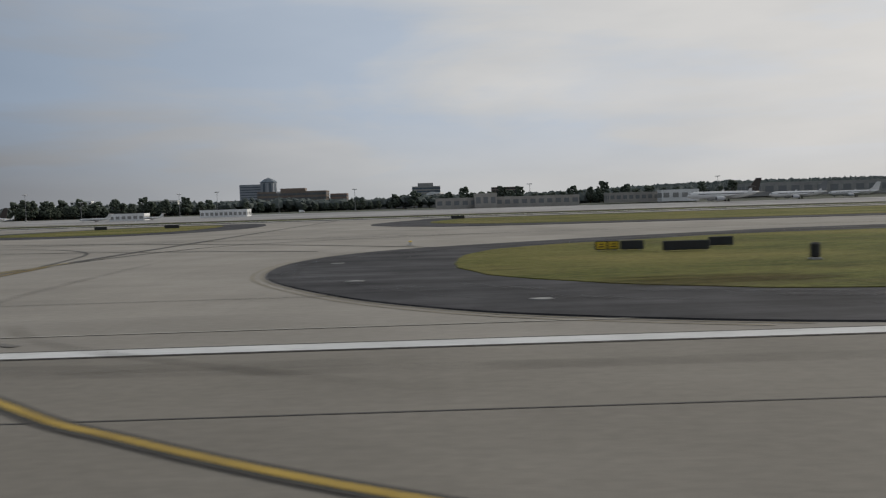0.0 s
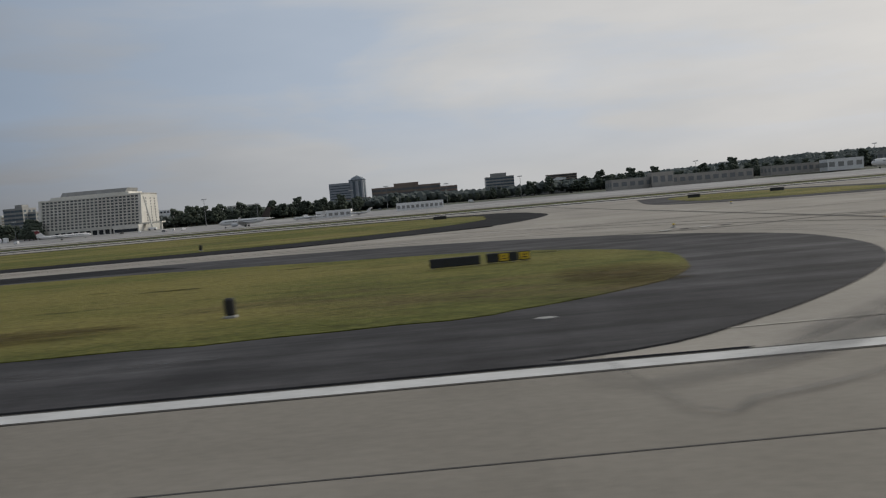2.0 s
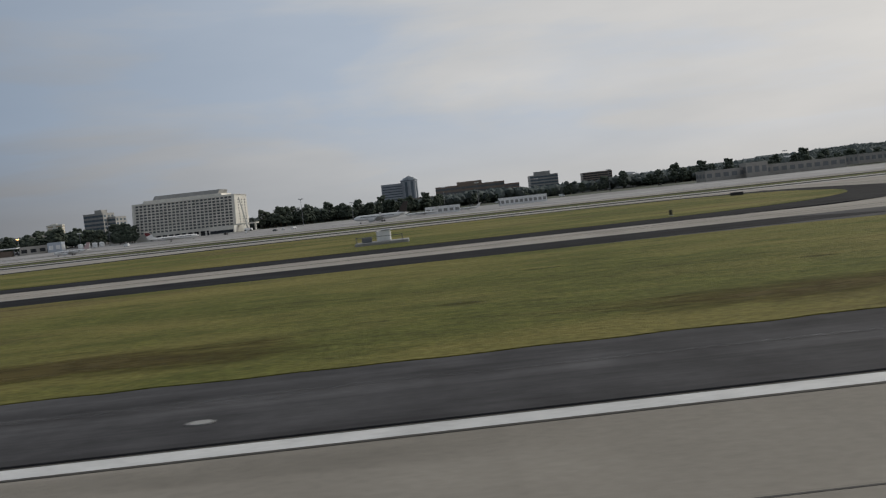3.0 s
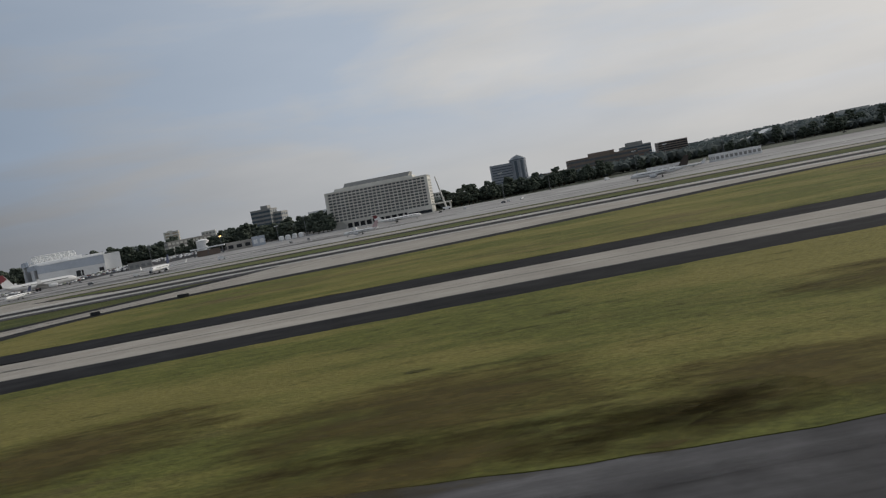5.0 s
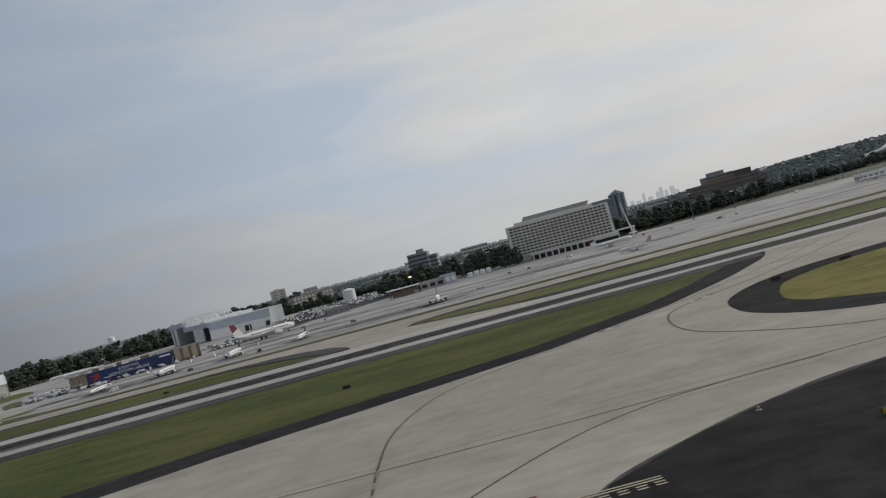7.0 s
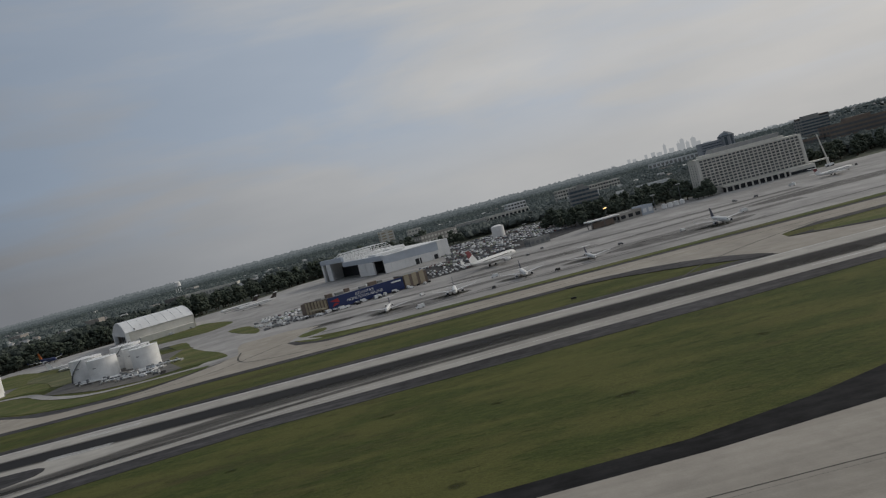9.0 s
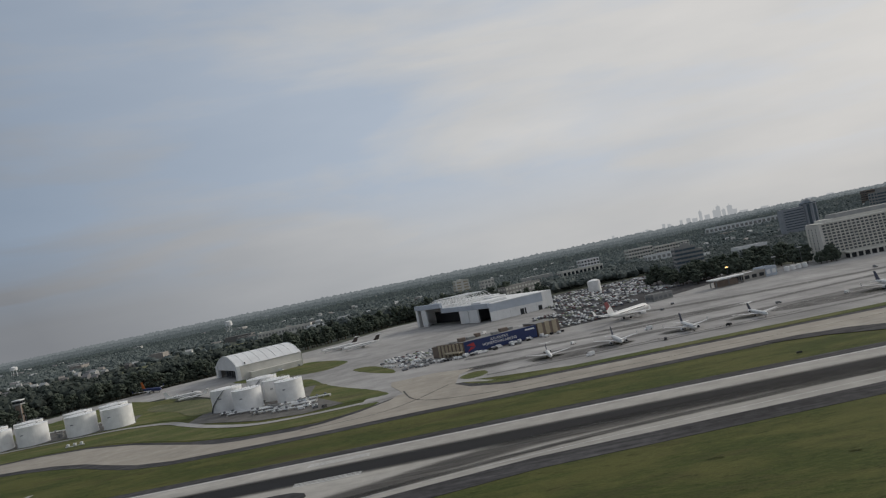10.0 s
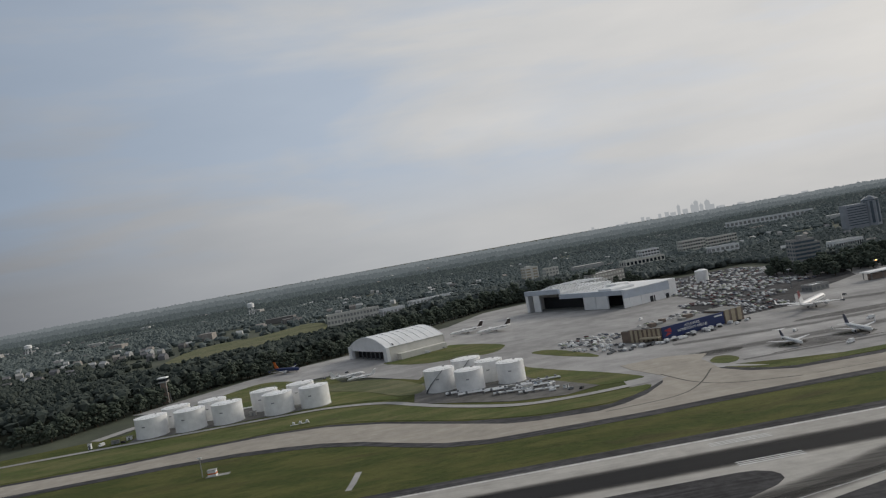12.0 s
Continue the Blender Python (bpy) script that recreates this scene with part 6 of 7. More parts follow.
def billboard_building():
    ang, L = 23.6, 25.0
    s = thing("service_building", "flat service building with a long blue painted slogan wall", "service building", pose(-349.6, 238.0, 0, 0, 0, ang))
    plan = [(0.0, 0.4), (L - 0.3, 0.4), (L - 0.3, 13.0), (-5.4, 13.0), (-5.0, 9.5)]
    part("body", prism(bmesh.new(), plan, 0, 3.4), "brown", s)
    part("roof", prism(bmesh.new(), [(0.4, 0.8), (L - 0.6, 0.8), (L - 0.6, 12.7), (-4.9, 12.7), (-4.5, 9.7)], 3.4, 3.55), "roof", s)
    part("parapet", prism(bmesh.new(), [(-0.1, 0.4), (0.25, 0.5), (-4.7, 9.7), (-5.15, 9.5)], 3.4, 3.9), "brown", s)
    part("slogan_wall", boxes((0, L, 0, 0.4, 0.2, 3.95), bevel=0.04), "blue_paint", s, "dark blue slogan wall")
    text_part("slogan", "ATLANTA'S", 1.2, "white", s, pose(L * 0.475, -0.04, 2.95, 90))
    text_part("slogan", "HOMETOWN AIRLINE", 1.2, "white", s, pose(L * 0.475, -0.04, 1.8, 90))
    for pts in ([(1.0, 1.0), (3.4, 1.6), (2.0, 2.1)], [(2.2, 2.3), (3.6, 1.9), (3.2, 3.3), (0.7, 2.8)]):
        tri = bmesh.new()
        hull(tri, [[(x, yy, z) for x, z in pts] for yy in (-0.06, 0.01)])
        part("emblem", tri, "red_paint", s, "plain red emblem shape")
    part("mark", boxes((L * 0.84, L * 0.97, -0.06, 0.01, 2.9, 3.35)), "white", s, "plain white bar in place of a name")
    d = Vector((-5.0, 9.1)).normalized()
    for k in range(7):
        q = Vector((0.0, 0.4)) + d * (0.5 + k * 1.45)
        ob = part("pilaster", boxes((0, 0.75, -0.1, 0.25, 0, 3.7)), "beige", s)
        ob.matrix_basis = pose(q.x, q.y, 0, 0, 0, math.degrees(math.atan2(d.y, d.x)))
    ob = part("awning", boxes((0.2, 6.4, 0.2, 2.6, 1.15, 1.5)), "beige", s)
    ob.matrix_basis = pose(0, 0.4, 0, 0, 0, math.degrees(math.atan2(d.y, d.x)))
    for k in range(7):
        part("roof_unit", boxes((-2 + k * 3.6, -0.4 + k * 3.6 + (k % 3) * 0.5, 5 + (k * 5 % 4) * 1.6, 7 + (k * 5 % 4) * 1.6, 3.55, 4.3 + (k % 2) * 0.4), bevel=0.08), "brown" if k % 2 else "grey", s)
    t = thing("brick_annex", "tan and brown striped end building", "service building", pose(-326.5, 248.1, 0, 0, 0, ang))
    part("body", boxes((0.1, 8.0, 0, 9, 0, 3.9)), "brown", t)
    for k in range(3):
        part("tan_panel", boxes((0.3 + k * 2.6, 1.9 + k * 2.6, -0.16, 0.06, 0.2, 4.2)), "beige", t, "tan wall panel")
        part("tan_panel", boxes((7.94, 8.16, 0.6 + k * 2.9, 2.2 + k * 2.9, 0.2, 4.2)), "beige", t, "tan wall panel")
    part("roof", boxes((0.0, 8.1, -0.1, 9.1, 3.9, 4.1)), "roof", t)


billboard_building()


def canopy(x, y, rz):
    s = thing("fuel_canopy", "flat white canopy on posts over parked vehicles", "canopy", pose(x, y, 0, 0, 0, rz))
    part("roof", boxes((-6, 6, -2.6, 2.6, 2.6, 3.0), bevel=0.05), "white", s)
    for px in (-5, 0, 5):
        for py in (-2, 2):
            part("post", boxes((px - 0.12, px + 0.12, py - 0.12, py + 0.12, 0, 2.6)), "steel", s)
    part("kiosk", boxes((-4, 4, -1.2, 1.2, 0, 2.0)), "brown", s)


canopy(-254.3, 285.5, 12)
building("shed", "low grey service shed beside the car park", "shed", -278, 282, 8, 5, 1.9, 20, 1, 4, "grey", "steel", roof="white")


def round_tank(x, y, z, r, h, label, legs=0.0):
    s = thing("water_tank", label, "water tank", pose(x, y, z))
    bm = bmesh.new()
    hull(bm, [ring(r, legs, 24), ring(r, legs + h, 24), ring(r * 0.5, legs + h + r * 0.18, 24), ring(0.1, legs + h + r * 0.25, 24)])
    part("shell", bm, "tank", s)
    if legs:
        for k in range(5):
            a = 2 * math.pi * k / 5
            bm = bmesh.new()
            tube(bm, (r * 0.8 * math.cos(a), r * 0.8 * math.sin(a), -1), (r * 0.7 * math.cos(a), r * 0.7 * math.sin(a), legs + 0.2), 0.25, 6)
            part("leg", bm, "white", s)
    return s


round_tank(-284.7, 384, 0, 3.1, 5.2, "white cylindrical water tank beside the car park")
round_tank(-620.5, 910, 3, 3.9, 4.6, "white water tower on legs above the woods", 8)
round_tank(-870, 900, 4, 4.2, 3.2, "white water tower far in the woods", 6)


def control_post(x, y):
    s = thing("watch_tower", "grey watch tower with a pale cab above trees", "tower", pose(x, y, 0))
    bm = bmesh.new()
    for px, py in ((-1, -1), (1, -1), (1, 1), (-1, 1)):
        tube(bm, (px * 1.3, py * 1.3, 0), (px, py, 8), 0.16, 5)
    part("frame", bm, "steel", s)
    part("core", boxes((-0.95, 0.95, -0.95, 0.95, 0, 8)), "brown", s, "brown-grey tower shaft")
    part("sill", boxes((-1.6, 1.6, -1.6, 1.6, 7.7, 8.3), bevel=0.05), "grey", s)
    part("cab", boxes((-1.5, 1.5, -1.5, 1.5, 8, 9.3), bevel=0.2), "glass", s)
    part("roof", boxes((-1.7, 1.7, -1.7, 1.7, 9.3, 9.7), bevel=0.1), "white", s)


control_post(-519, 296)


def light_bar(x, y, rz):
    s = thing("light_bar", "low white bar of approach light boxes on the grass", "airfield light", pose(x, y, 0.0, 0, 0, rz))
    part("bar", boxes((-2.6, 2.6, -0.15, 0.15, 0.2, 0.36), bevel=0.03), "white", s)
    for px in (-1.7, 0.1, 1.9):
        part("light_box", boxes((px - 0.35, px + 0.35, -0.3, 0.3, 0.36, 1.0), bevel=0.06), "white", s)
    for px in (-2.3, 0.0, 2.3):
        part("leg", boxes((px - 0.08, px + 0.08, -0.08, 0.08, -0.05, 0.2)), "steel", s)


light_bar(-456, 210, 4)


# ---------------------------------------------------------------- aircraft
def airliner(x, y, rz, length=15.2, tee=False, tail="blue_paint", wing_engines=True, label="white twin-engined airliner parked on the apron", tri=False, body="aircraft", z=0.0, lower=None):
    """Nose towards +x before turning."""
    s = thing("airliner", label, "airliner", pose(x, y, z, 0, 0, rz), "parked airliners")
    L, R = length, length * (0.039 if tee else 0.05)
    zc = R * 1.85
    n = 14
    prof = [(0.5, 0.02, -0.25), (0.485, 0.42, -0.14), (0.455, 0.74, -0.05), (0.40, 0.97, 0), (0.33, 1, 0), (-0.18, 1, 0), (-0.32, 0.82, 0.14), (-0.42, 0.5, 0.36), (-0.5, 0.12, 0.6)]
    bm = bmesh.new()
    hull(bm, [[(L * a, R * b * math.cos(2 * math.pi * i / n), zc + R * c + R * b * math.sin(2 * math.pi * i / n)) for i in range(n)] for a, b, c in prof])
    part("fuselage", bm, body, s, smooth=True)
    if lower:
        bm = bmesh.new()
        hull(bm, [[(L * a, R * b * 1.015 * math.cos(q), zc + R * c + R * b * 1.015 * math.sin(q)) for q in [math.pi + math.pi * i / 8 for i in range(9)]] for a, b, c in prof[1:-1]])
        part("belly", bm, lower, s, "painted belly")
    for sy in (-1, 1):
        part("window_line", boxes((-L * 0.27, L * 0.36, sy * R * 0.975 - 0.02, sy * R * 0.975 + 0.02, zc + R * 0.2, zc + R * 0.36)), "glass", s)
        bm = bmesh.new()
        wx, wt, sp = L * 0.10, L * 0.055, L * 0.45
        root, tip = L * 0.19, L * 0.06
        hull(bm, [[(wx, sy * R * 0.5, zc - R * 0.55), (wx - root * 0.3, sy * R * 0.5, zc - R * 0.32), (wx - root, sy * R * 0.5, zc - R * 0.5), (wx - root * 0.3, sy * R * 0.5, zc - R * 0.72)],
                  [(wx - L * 0.235, sy * sp, zc + R * 0.25), (wx - L * 0.235 - tip * 0.3, sy * sp, zc + R * 0.31), (wx - L * 0.235 - tip, sy * sp, zc + R * 0.25), (wx - L * 0.235 - tip * 0.3, sy * sp, zc + R * 0.19)]])
        part("wing", bm, "wing_grey" if not lower else body, s, "pale swept wing")
        if wing_engines and not tee:
            bm = bmesh.new()
            tip_up = [[(wx - L * 0.235, sy * sp, zc + R * 0.3), (wx - L * 0.235 - tip, sy * sp, zc + R * 0.3), (wx - L * 0.235 - tip, sy * (sp - 0.04), zc + R * 0.3), (wx - L * 0.235, sy * (sp - 0.04), zc + R * 0.3)],
                      [(wx - L * 0.27, sy * (sp + 0.1), zc + R * 1.5), (wx - L * 0.30, sy * (sp + 0.1), zc + R * 1.5), (wx - L * 0.30, sy * (sp + 0.08), zc + R * 1.5), (wx - L * 0.27, sy * (sp + 0.08), zc + R * 1.5)]]
            hull(bm, tip_up)
            part("winglet", bm, body, s)
        er = R * (0.62 if not tee else 0.5)
        ex, ey, ez = (L * 0.10, sy * L * 0.155, zc - R * 0.95) if not tee else (-L * 0.27, sy * R * 1.75, zc + R * 0.3)
        bm = bmesh.new()
        hull(bm, [[(ex + a, ey + er * b * math.cos(2 * math.pi * i / 12), ez + er * b * math.sin(2 * math.pi * i / 12)) for i in range(12)] for a, b in ((er * 1.9, 0.86), (er * 1.6, 1), (-er * 0.6, 1), (-er * 2.0, 0.6))])
        en = part("engine", bm, body if tee else "wing_grey", s, smooth=False)
        bm = bmesh.new()
        hull(bm, [[(ex + er * 1.905 + a, ey + er * b * math.cos(2 * math.pi * i / 12), ez + er * b * math.sin(2 * math.pi * i / 12)) for i in range(12)] for a, b in ((0.0, 0.74), (0.01, 0.74))])
        part("intake", bm, "dark", en, "dark engine intake")
        if not tee:
            part("pylon", boxes((ex - er, ex + er, ey - 0.04, ey + 0.04, ez + er * 0.8, zc - R * 0.3)), body, s)
        else:
            part("pylon", boxes((ex - er, ex + er, min(sy * R * 0.5, ey), max(sy * R * 0.5, ey), ez - 0.04, ez + 0.04)), body, s)
        bm = bmesh.new()
        hx, hz, hs = (-L * 0.43, zc + R * 0.35, L * 0.17) if not tee else (-L * 0.485, zc + R * 3.95, L * 0.13)
        hull(bm, [[(hx + L * 0.05, sy * 0.04, hz + 0.05), (hx - L * 0.06, sy * 0.04, hz + 0.05), (hx - L * 0.06, sy * 0.04, hz - 0.05), (hx + L * 0.05, sy * 0.04, hz - 0.05)],
                  [(hx - L * 0.03, sy * hs, hz + R * 0.2 + 0.03), (hx - L * 0.07, sy * hs, hz + R * 0.2 + 0.03), (hx - L * 0.07, sy * hs, hz + R * 0.2), (hx - L * 0.03, sy * hs, hz + R * 0.2)]])
        part("tailplane", bm, body, s)
        bm = bmesh.new()
        tube(bm, (-L * 0.05, sy * R * 1.15, R * 0.3), (-L * 0.05, sy * R * 0.9, zc - R * 0.5), 0.06, 5)
        g = part("main_gear", bm, "steel", s)
        bm = bmesh.new()
        tube(bm, (-L * 0.05, sy * R * 1.15 - 0.14, R * 0.32), (-L * 0.05, sy * R * 1.15 + 0.14, R * 0.32), R * 0.32, 12)
        part("wheel", bm, "sign_back", g)
    bm = bmesh.new()
    fz = zc + R * (0.8 if not tee else 0.85)
    top = R * (3.5 if not tee else 3.1)
    hull(bm, [[(-L * 0.33, -0.08, fz), (-L * 0.33, 0.08, fz), (-L * 0.49, 0.05, fz), (-L * 0.49, -0.05, fz)], [(-L * 0.455, -0.04, fz + top), (-L * 0.455, 0.04, fz + top), (-L * 0.535, 0.03, fz + top), (-L * 0.535, -0.03, fz + top)]])
    fin = part("fin", bm, body if tail == "tail_red" else tail, s, "painted tail fin")
    if tail == "tail_red":
        at = lambda u, v, y: (-L * (0.33 + 0.125 * v) - L * (0.16 - 0.08 * v) * u, y, fz + top * v)
        bm = bmesh.new()
        hull(bm, [[at(0.1, 0.62, -0.075), at(1.0, 0.36, -0.075), at(1.0, 0.36, 0.075), at(0.1, 0.62, 0.075)], [at(0.0, 1.0, -0.06), at(1.0, 0.99, -0.06), at(1.0, 0.99, 0.06), at(0.0, 1.0, 0.06)]])
        part("fin_stripe", bm, tail, fin, "dull red stripe across the fin")
    if tri:
        bm = bmesh.new()
        hull(bm, [[(-L * 0.36 + a, R * 0.55 * b * math.cos(2 * math.pi * i / 12), zc + R * 1.75 + R * 0.55 * b * math.sin(2 * math.pi * i / 12)) for i in range(12)] for a, b in ((0, 0.9), (-0.3, 1), (-1.6, 1), (-2.4, 0.6))])
        part("tail_engine", bm, tail, s)
    bm = bmesh.new()
    tube(bm, (L * 0.38, 0, R * 0.25), (L * 0.38, 0, zc - R * 0.6), 0.05, 5)
    g = part("nose_gear", bm, "steel", s)
    bm = bmesh.new()
    tube(bm, (L * 0.38, -0.1, R * 0.25), (L * 0.38, 0.1, R * 0.25), R * 0.25, 10)
    part("wheel", bm, "sign_back", g)
    part("cockpit_glass", boxes((L * 0.452, L * 0.474, -R * 0.5, R * 0.5, zc + R * 0.28, zc + R * 0.5), bevel=0.03), "glass", s)
    return s


T_TAIL = "white rear-engined airliner with a high tail parked on the apron"
airliner(-328.8, 198.4, -91, 12.4, True, "tail_navy", label=T_TAIL)
airliner(-311.6, 198, -90, 12.4, False, "tail_navy")
airliner(-294, 197, -90, 12.4, False, "tail_navy")
airliner(-276.8, 196.6, -90, 12.6, True, "tail_navy", label=T_TAIL)
airliner(-242.2, 200, -91, 13.0, False, "tail_navy")
airliner(-297.4, 249.4, 45.5, 22.4, False, "tail_red", label="long white wide-bodied airliner with a red-striped tail fin")
airliner(-404, 342, 207, 17, True, "tail_brown", label="white rear-engined airliner with a dark tail by the hangar")
airliner(-393, 330, 208, 17, True, "tail_brown", label="white rear-engined airliner with a dark tail by the hangar")
airliner(-183.6, 256, 20, 16.0, True, "tail_red", label="white airliner with a red-striped tail below the hotel")
airliner(-191, 199, 178, 9, False, "tail_striped", label="white airliner with a striped tail on the apron")
airliner(-114, 201.5, 162, 14.5, False, "tail_brown", label="silver-white airliner with a dark red tail stripe")
airliner(-103.5, 242, 175, 10, True, "aircraft", label="small white jet beside a shed")
airliner(-89.5, 250, 172, 8.5, True, "aircraft", label="small white business jet on the apron")
airliner(98, 270, 182, 25, False, "tail_brown", label="large white cargo aircraft with a brown tail", tri=True)
airliner(126.2, 276, 180, 20, False, "steel", label="large white cargo aircraft in a row")
airliner(150, 284, 170, 17, False, "aircraft", label="white cargo aircraft in a row")
airliner(-478, 319, -40, 15, False, "orange", label="blue airliner with an orange tail parked by the trees", body="blue_paint")
airliner(-449.2, 275, 20, 12, False, "aircraft", label="small white aircraft beside the tank farm")
airliner(-444.3, 270, 200, 10, True, "aircraft", label="small white jet beside the tank farm")


# ---------------------------------------------------------------- vehicles
def van(x, y, rz, w=1.9, l=1.6, h=0.62, paint="white", label="small white airport service van", nm="service_van", cat="van"):
    s = thing(nm, label, cat, pose(x, y, -0.03, 0, 0, rz), "apron vehicles")
    b = bmesh.new()
    hull(b, [[(l * a, -0.34 * hw, z), (l * a, 0.34 * hw, z), (l * a, 0.32 * hw, z + t), (l * a, -0.32 * hw, z + t)] for a, hw, z, t in ((-0.5, 1, 0.16, h * 0.8), (-0.48, 1, 0.15, h), (0.22, 1, 0.15, h), (0.34, 1, 0.15, h * 0.5), (0.5, 0.94, 0.18, h * 0.36))])
    part("body", b, paint, s)
    part("windscreen", boxes((l * 0.20, l * 0.3, -0.29, 0.29, h * 0.62, h * 1.04), bevel=0.03), "glass", s)
    for a in (-0.3, 0.3):
        for sy in (-1, 1):
            t = bmesh.new()
            tube(t, (l * a, sy * 0.27, 0.14), (l * a, sy * 0.36, 0.14), 0.14, 10)
            part("wheel", t, "sign_back", s)
    return s


rng = random.Random(7)
kinds = [van(-356.4, 236, 20), van(-352.9, 236.5, 25, l=1.5, h=0.48, paint="steel", label="grey staff car beside the service building", nm="car", cat="car"),
         van(-349.4, 235, 30, l=2.1, h=0.85, paint="white", label="white catering truck on the apron", nm="truck", cat="truck"),
         van(-340.5, 240.2, 32, l=1.3, h=0.5, paint="sign_back", label="dark baggage tractor beside the blue wall", nm="tractor", cat="tractor")]
ca, sa = math.cos(radians(23.6)), math.sin(radians(23.6))
for k in range(40):
    u, v = rng.uniform(-9, 33), rng.uniform(-5.0, -1.2)
    x, y = -349.6 + u * ca - v * sa, 238.0 + u * sa + v * ca
    copy_thing(rng.choice(kinds), pose(x, y, lift(y) - 0.03, 0, 0, rng.choice((24, 114, 22, 112, 27))))
for k in range(46):
    u, v = rng.uniform(-20, -7.5), rng.uniform(-2, 30)
    x, y = -349.6 + u * ca - v * sa, 238.0 + u * sa + v * ca
    copy_thing(rng.choice(kinds[:2]), pose(x, y, lift(y) - 0.03, 0, 0, rng.choice((24, 114))))
for x, y in ((-320.4, 186), (-302.4, 187), (-286.4, 190), (-300.4, 212), (-320.4, 214), (-265.5, 212), (-250.5, 205), (-230.5, 214), (-212.4, 250), (-218.4, 252), (-198.3, 255), (-169.9, 268), (-161.8, 262), (-150, 250), (-148, 253), (-144.1, 250),
             (-110, 280), (-85, 300), (-75.1, 302), (-50.5, 300), (-11.4, 305), (17.1, 300), (36, 310), (-335.5, 268), (-328.5, 275), (-318.4, 283), (-342.5, 288), (-286.4, 252), (-280.4, 262), (-396, 199), (-391, 194), (-387, 191.6), (-394, 206.5), (-390.6, 201), (-384.6, 190), (-511, 232), (-517.8, 233), (-458.9, 285), (-451.2, 290), (-421.2, 303), (-415.3, 308)):
    copy_thing(rng.choice(kinds), pose(x, y, lift(y) - 0.03, 0, 0, rng.uniform(0, 360)))


def car_park():
    """Hundreds of parked cars, too many to count."""
    vs, fs = [], []
    r = random.Random(3)
    shape = [(-0.9, 0.15, 0.42), (-0.8, 0.15, 0.5), (-0.55, 0.15, 0.62), (0.3, 0.15, 0.62), (0.55, 0.15, 0.44), (0.9, 0.15, 0.38)]

    def one(x, y, a):
        c, q, b0 = math.cos(a), math.sin(a), len(vs)
        for px, z0, z1 in shape:
            hw = 0.33
            for py, z in ((-hw, z0), (hw, z0), (hw * (0.8 if z1 > 0.55 else 1), z1), (-hw * (0.8 if z1 > 0.55 else 1), z1)):
                vs.append((x + px * c - py * q, y + px * q + py * c, z - 0.05 + lift(y)))
        m = len(shape)
        for i in range(m - 1):
            for j in range(4):
                fs.append((b0 + 4 * i + j, b0 + 4 * i + (j + 1) % 4, b0 + 4 * i + 4 + (j + 1) % 4, b0 + 4 * i + 4 + j))
        fs.append((b0 + 3, b0 + 2, b0 + 1, b0))
        fs.append((b0 + 4 * m - 4, b0 + 4 * m - 3, b0 + 4 * m - 2, b0 + 4 * m - 1))

    for rows, (x0, y0), (ux, uy), (wx, wy), n, gap in (
            (13, (-308.4, 308), (0.98, 0.2), (-0.2, 0.98), 40, 4.0), (12, (-304.4, 361), (0.98, 0.2), (-0.2, 0.98), 52, 4.2), (5, (-313.4, 286), (0.98, 0.2), (-0.2, 0.98), 26, 3.6), (7, (-368, 249), (0.85, 0.53), (-0.53, 0.85), 16, 3.0), (5, (-340, 262), (0.85, 0.53), (-0.53, 0.85), 22, 3.4), (7, (-317.5, 260.5), (0.98, 0.2), (-0.1, 0.99), 19, 3.7), (3, (-322, 296), (0.98, 0.2), (-0.1, 0.99), 8, 4.0)):
        for k in range(rows):
            for i in range(n):
                if r.random() < (0.8 if k % 2 else 0.55) and i % 14 not in (12, 13):
                    x, y = x0 + ux * i * 1.2 + wx * k * gap, y0 + uy * i * 1.2 + wy * k * gap
                    if y < 420 and not (-290 < x < -278 and 378 < y < 390):
                        one(x, y, math.atan2(wy, wx) + r.uniform(-0.05, 0.05) + (math.pi if r.random() < 0.5 else 0))
    me = bpy.data.meshes.new("parked_cars")
    me.from_pydata(vs, [], fs)
    me.materials.append(M["cars"])
    tagged(new("parked_cars", me), "rows of cars crowding the airport car park", "parked cars", kind="stuff")


car_park()
sheet("car_park", [(-297.5, 261), (-319.5, 257.5), (-324, 300), (-312.4, 312), (-312.4, 420), (-251.9, 430), (-238.1, 345), (-252.2, 305), (-275.3, 288), (-287, 284)], -0.058, "asphalt", "grey asphalt car park behind the apron", "car park", 0.02)


# ---------------------------------------------------------------- masts and poles
def light_mast(x, y, h, lit=False):
    s = thing("light_mast", "tall apron light mast with a lit head" if lit else "tall grey apron light mast", "light mast", pose(x, y, 0), "light masts")
    bm = bmesh.new()
    tube(bm, (0, 0, 0), (0, 0, h), 0.11, 8, 0.06)
    part("pole", bm, "steel", s)
    part("head", boxes((-0.9, 0.9, -0.12, 0.12, h, h + 0.28), bevel=0.05), "grey", s)
    for k in range(4):
        part("lamp", boxes((-0.8 + k * 0.42, -0.5 + k * 0.42, -0.22, -0.14, h + 0.05, h + 0.35)), "lamp" if lit and k in (1, 2) else "white", s)
    part("foot", boxes((-0.35, 0.35, -0.35, 0.35, -0.08, 0.3), bevel=0.05), "grey", s)


for x, y, h, lit in ((-146.3, 285, 9.2, False), (-220.7, 299, 7.0, False), (-250.9, 292, 5.6, True), (-231.2, 298, 5.4, False), (-95, 296, 8, False), (-82.1, 300, 8.4, False), (-59.4, 302, 7.5, False), (-30.8, 305, 8, False), (-128.8, 290, 6, False), (35.7, 300, 8, False), (110.4, 310, 9, False), (-280.3, 300, 7, False)):
    light_mast(x, y, h, lit)


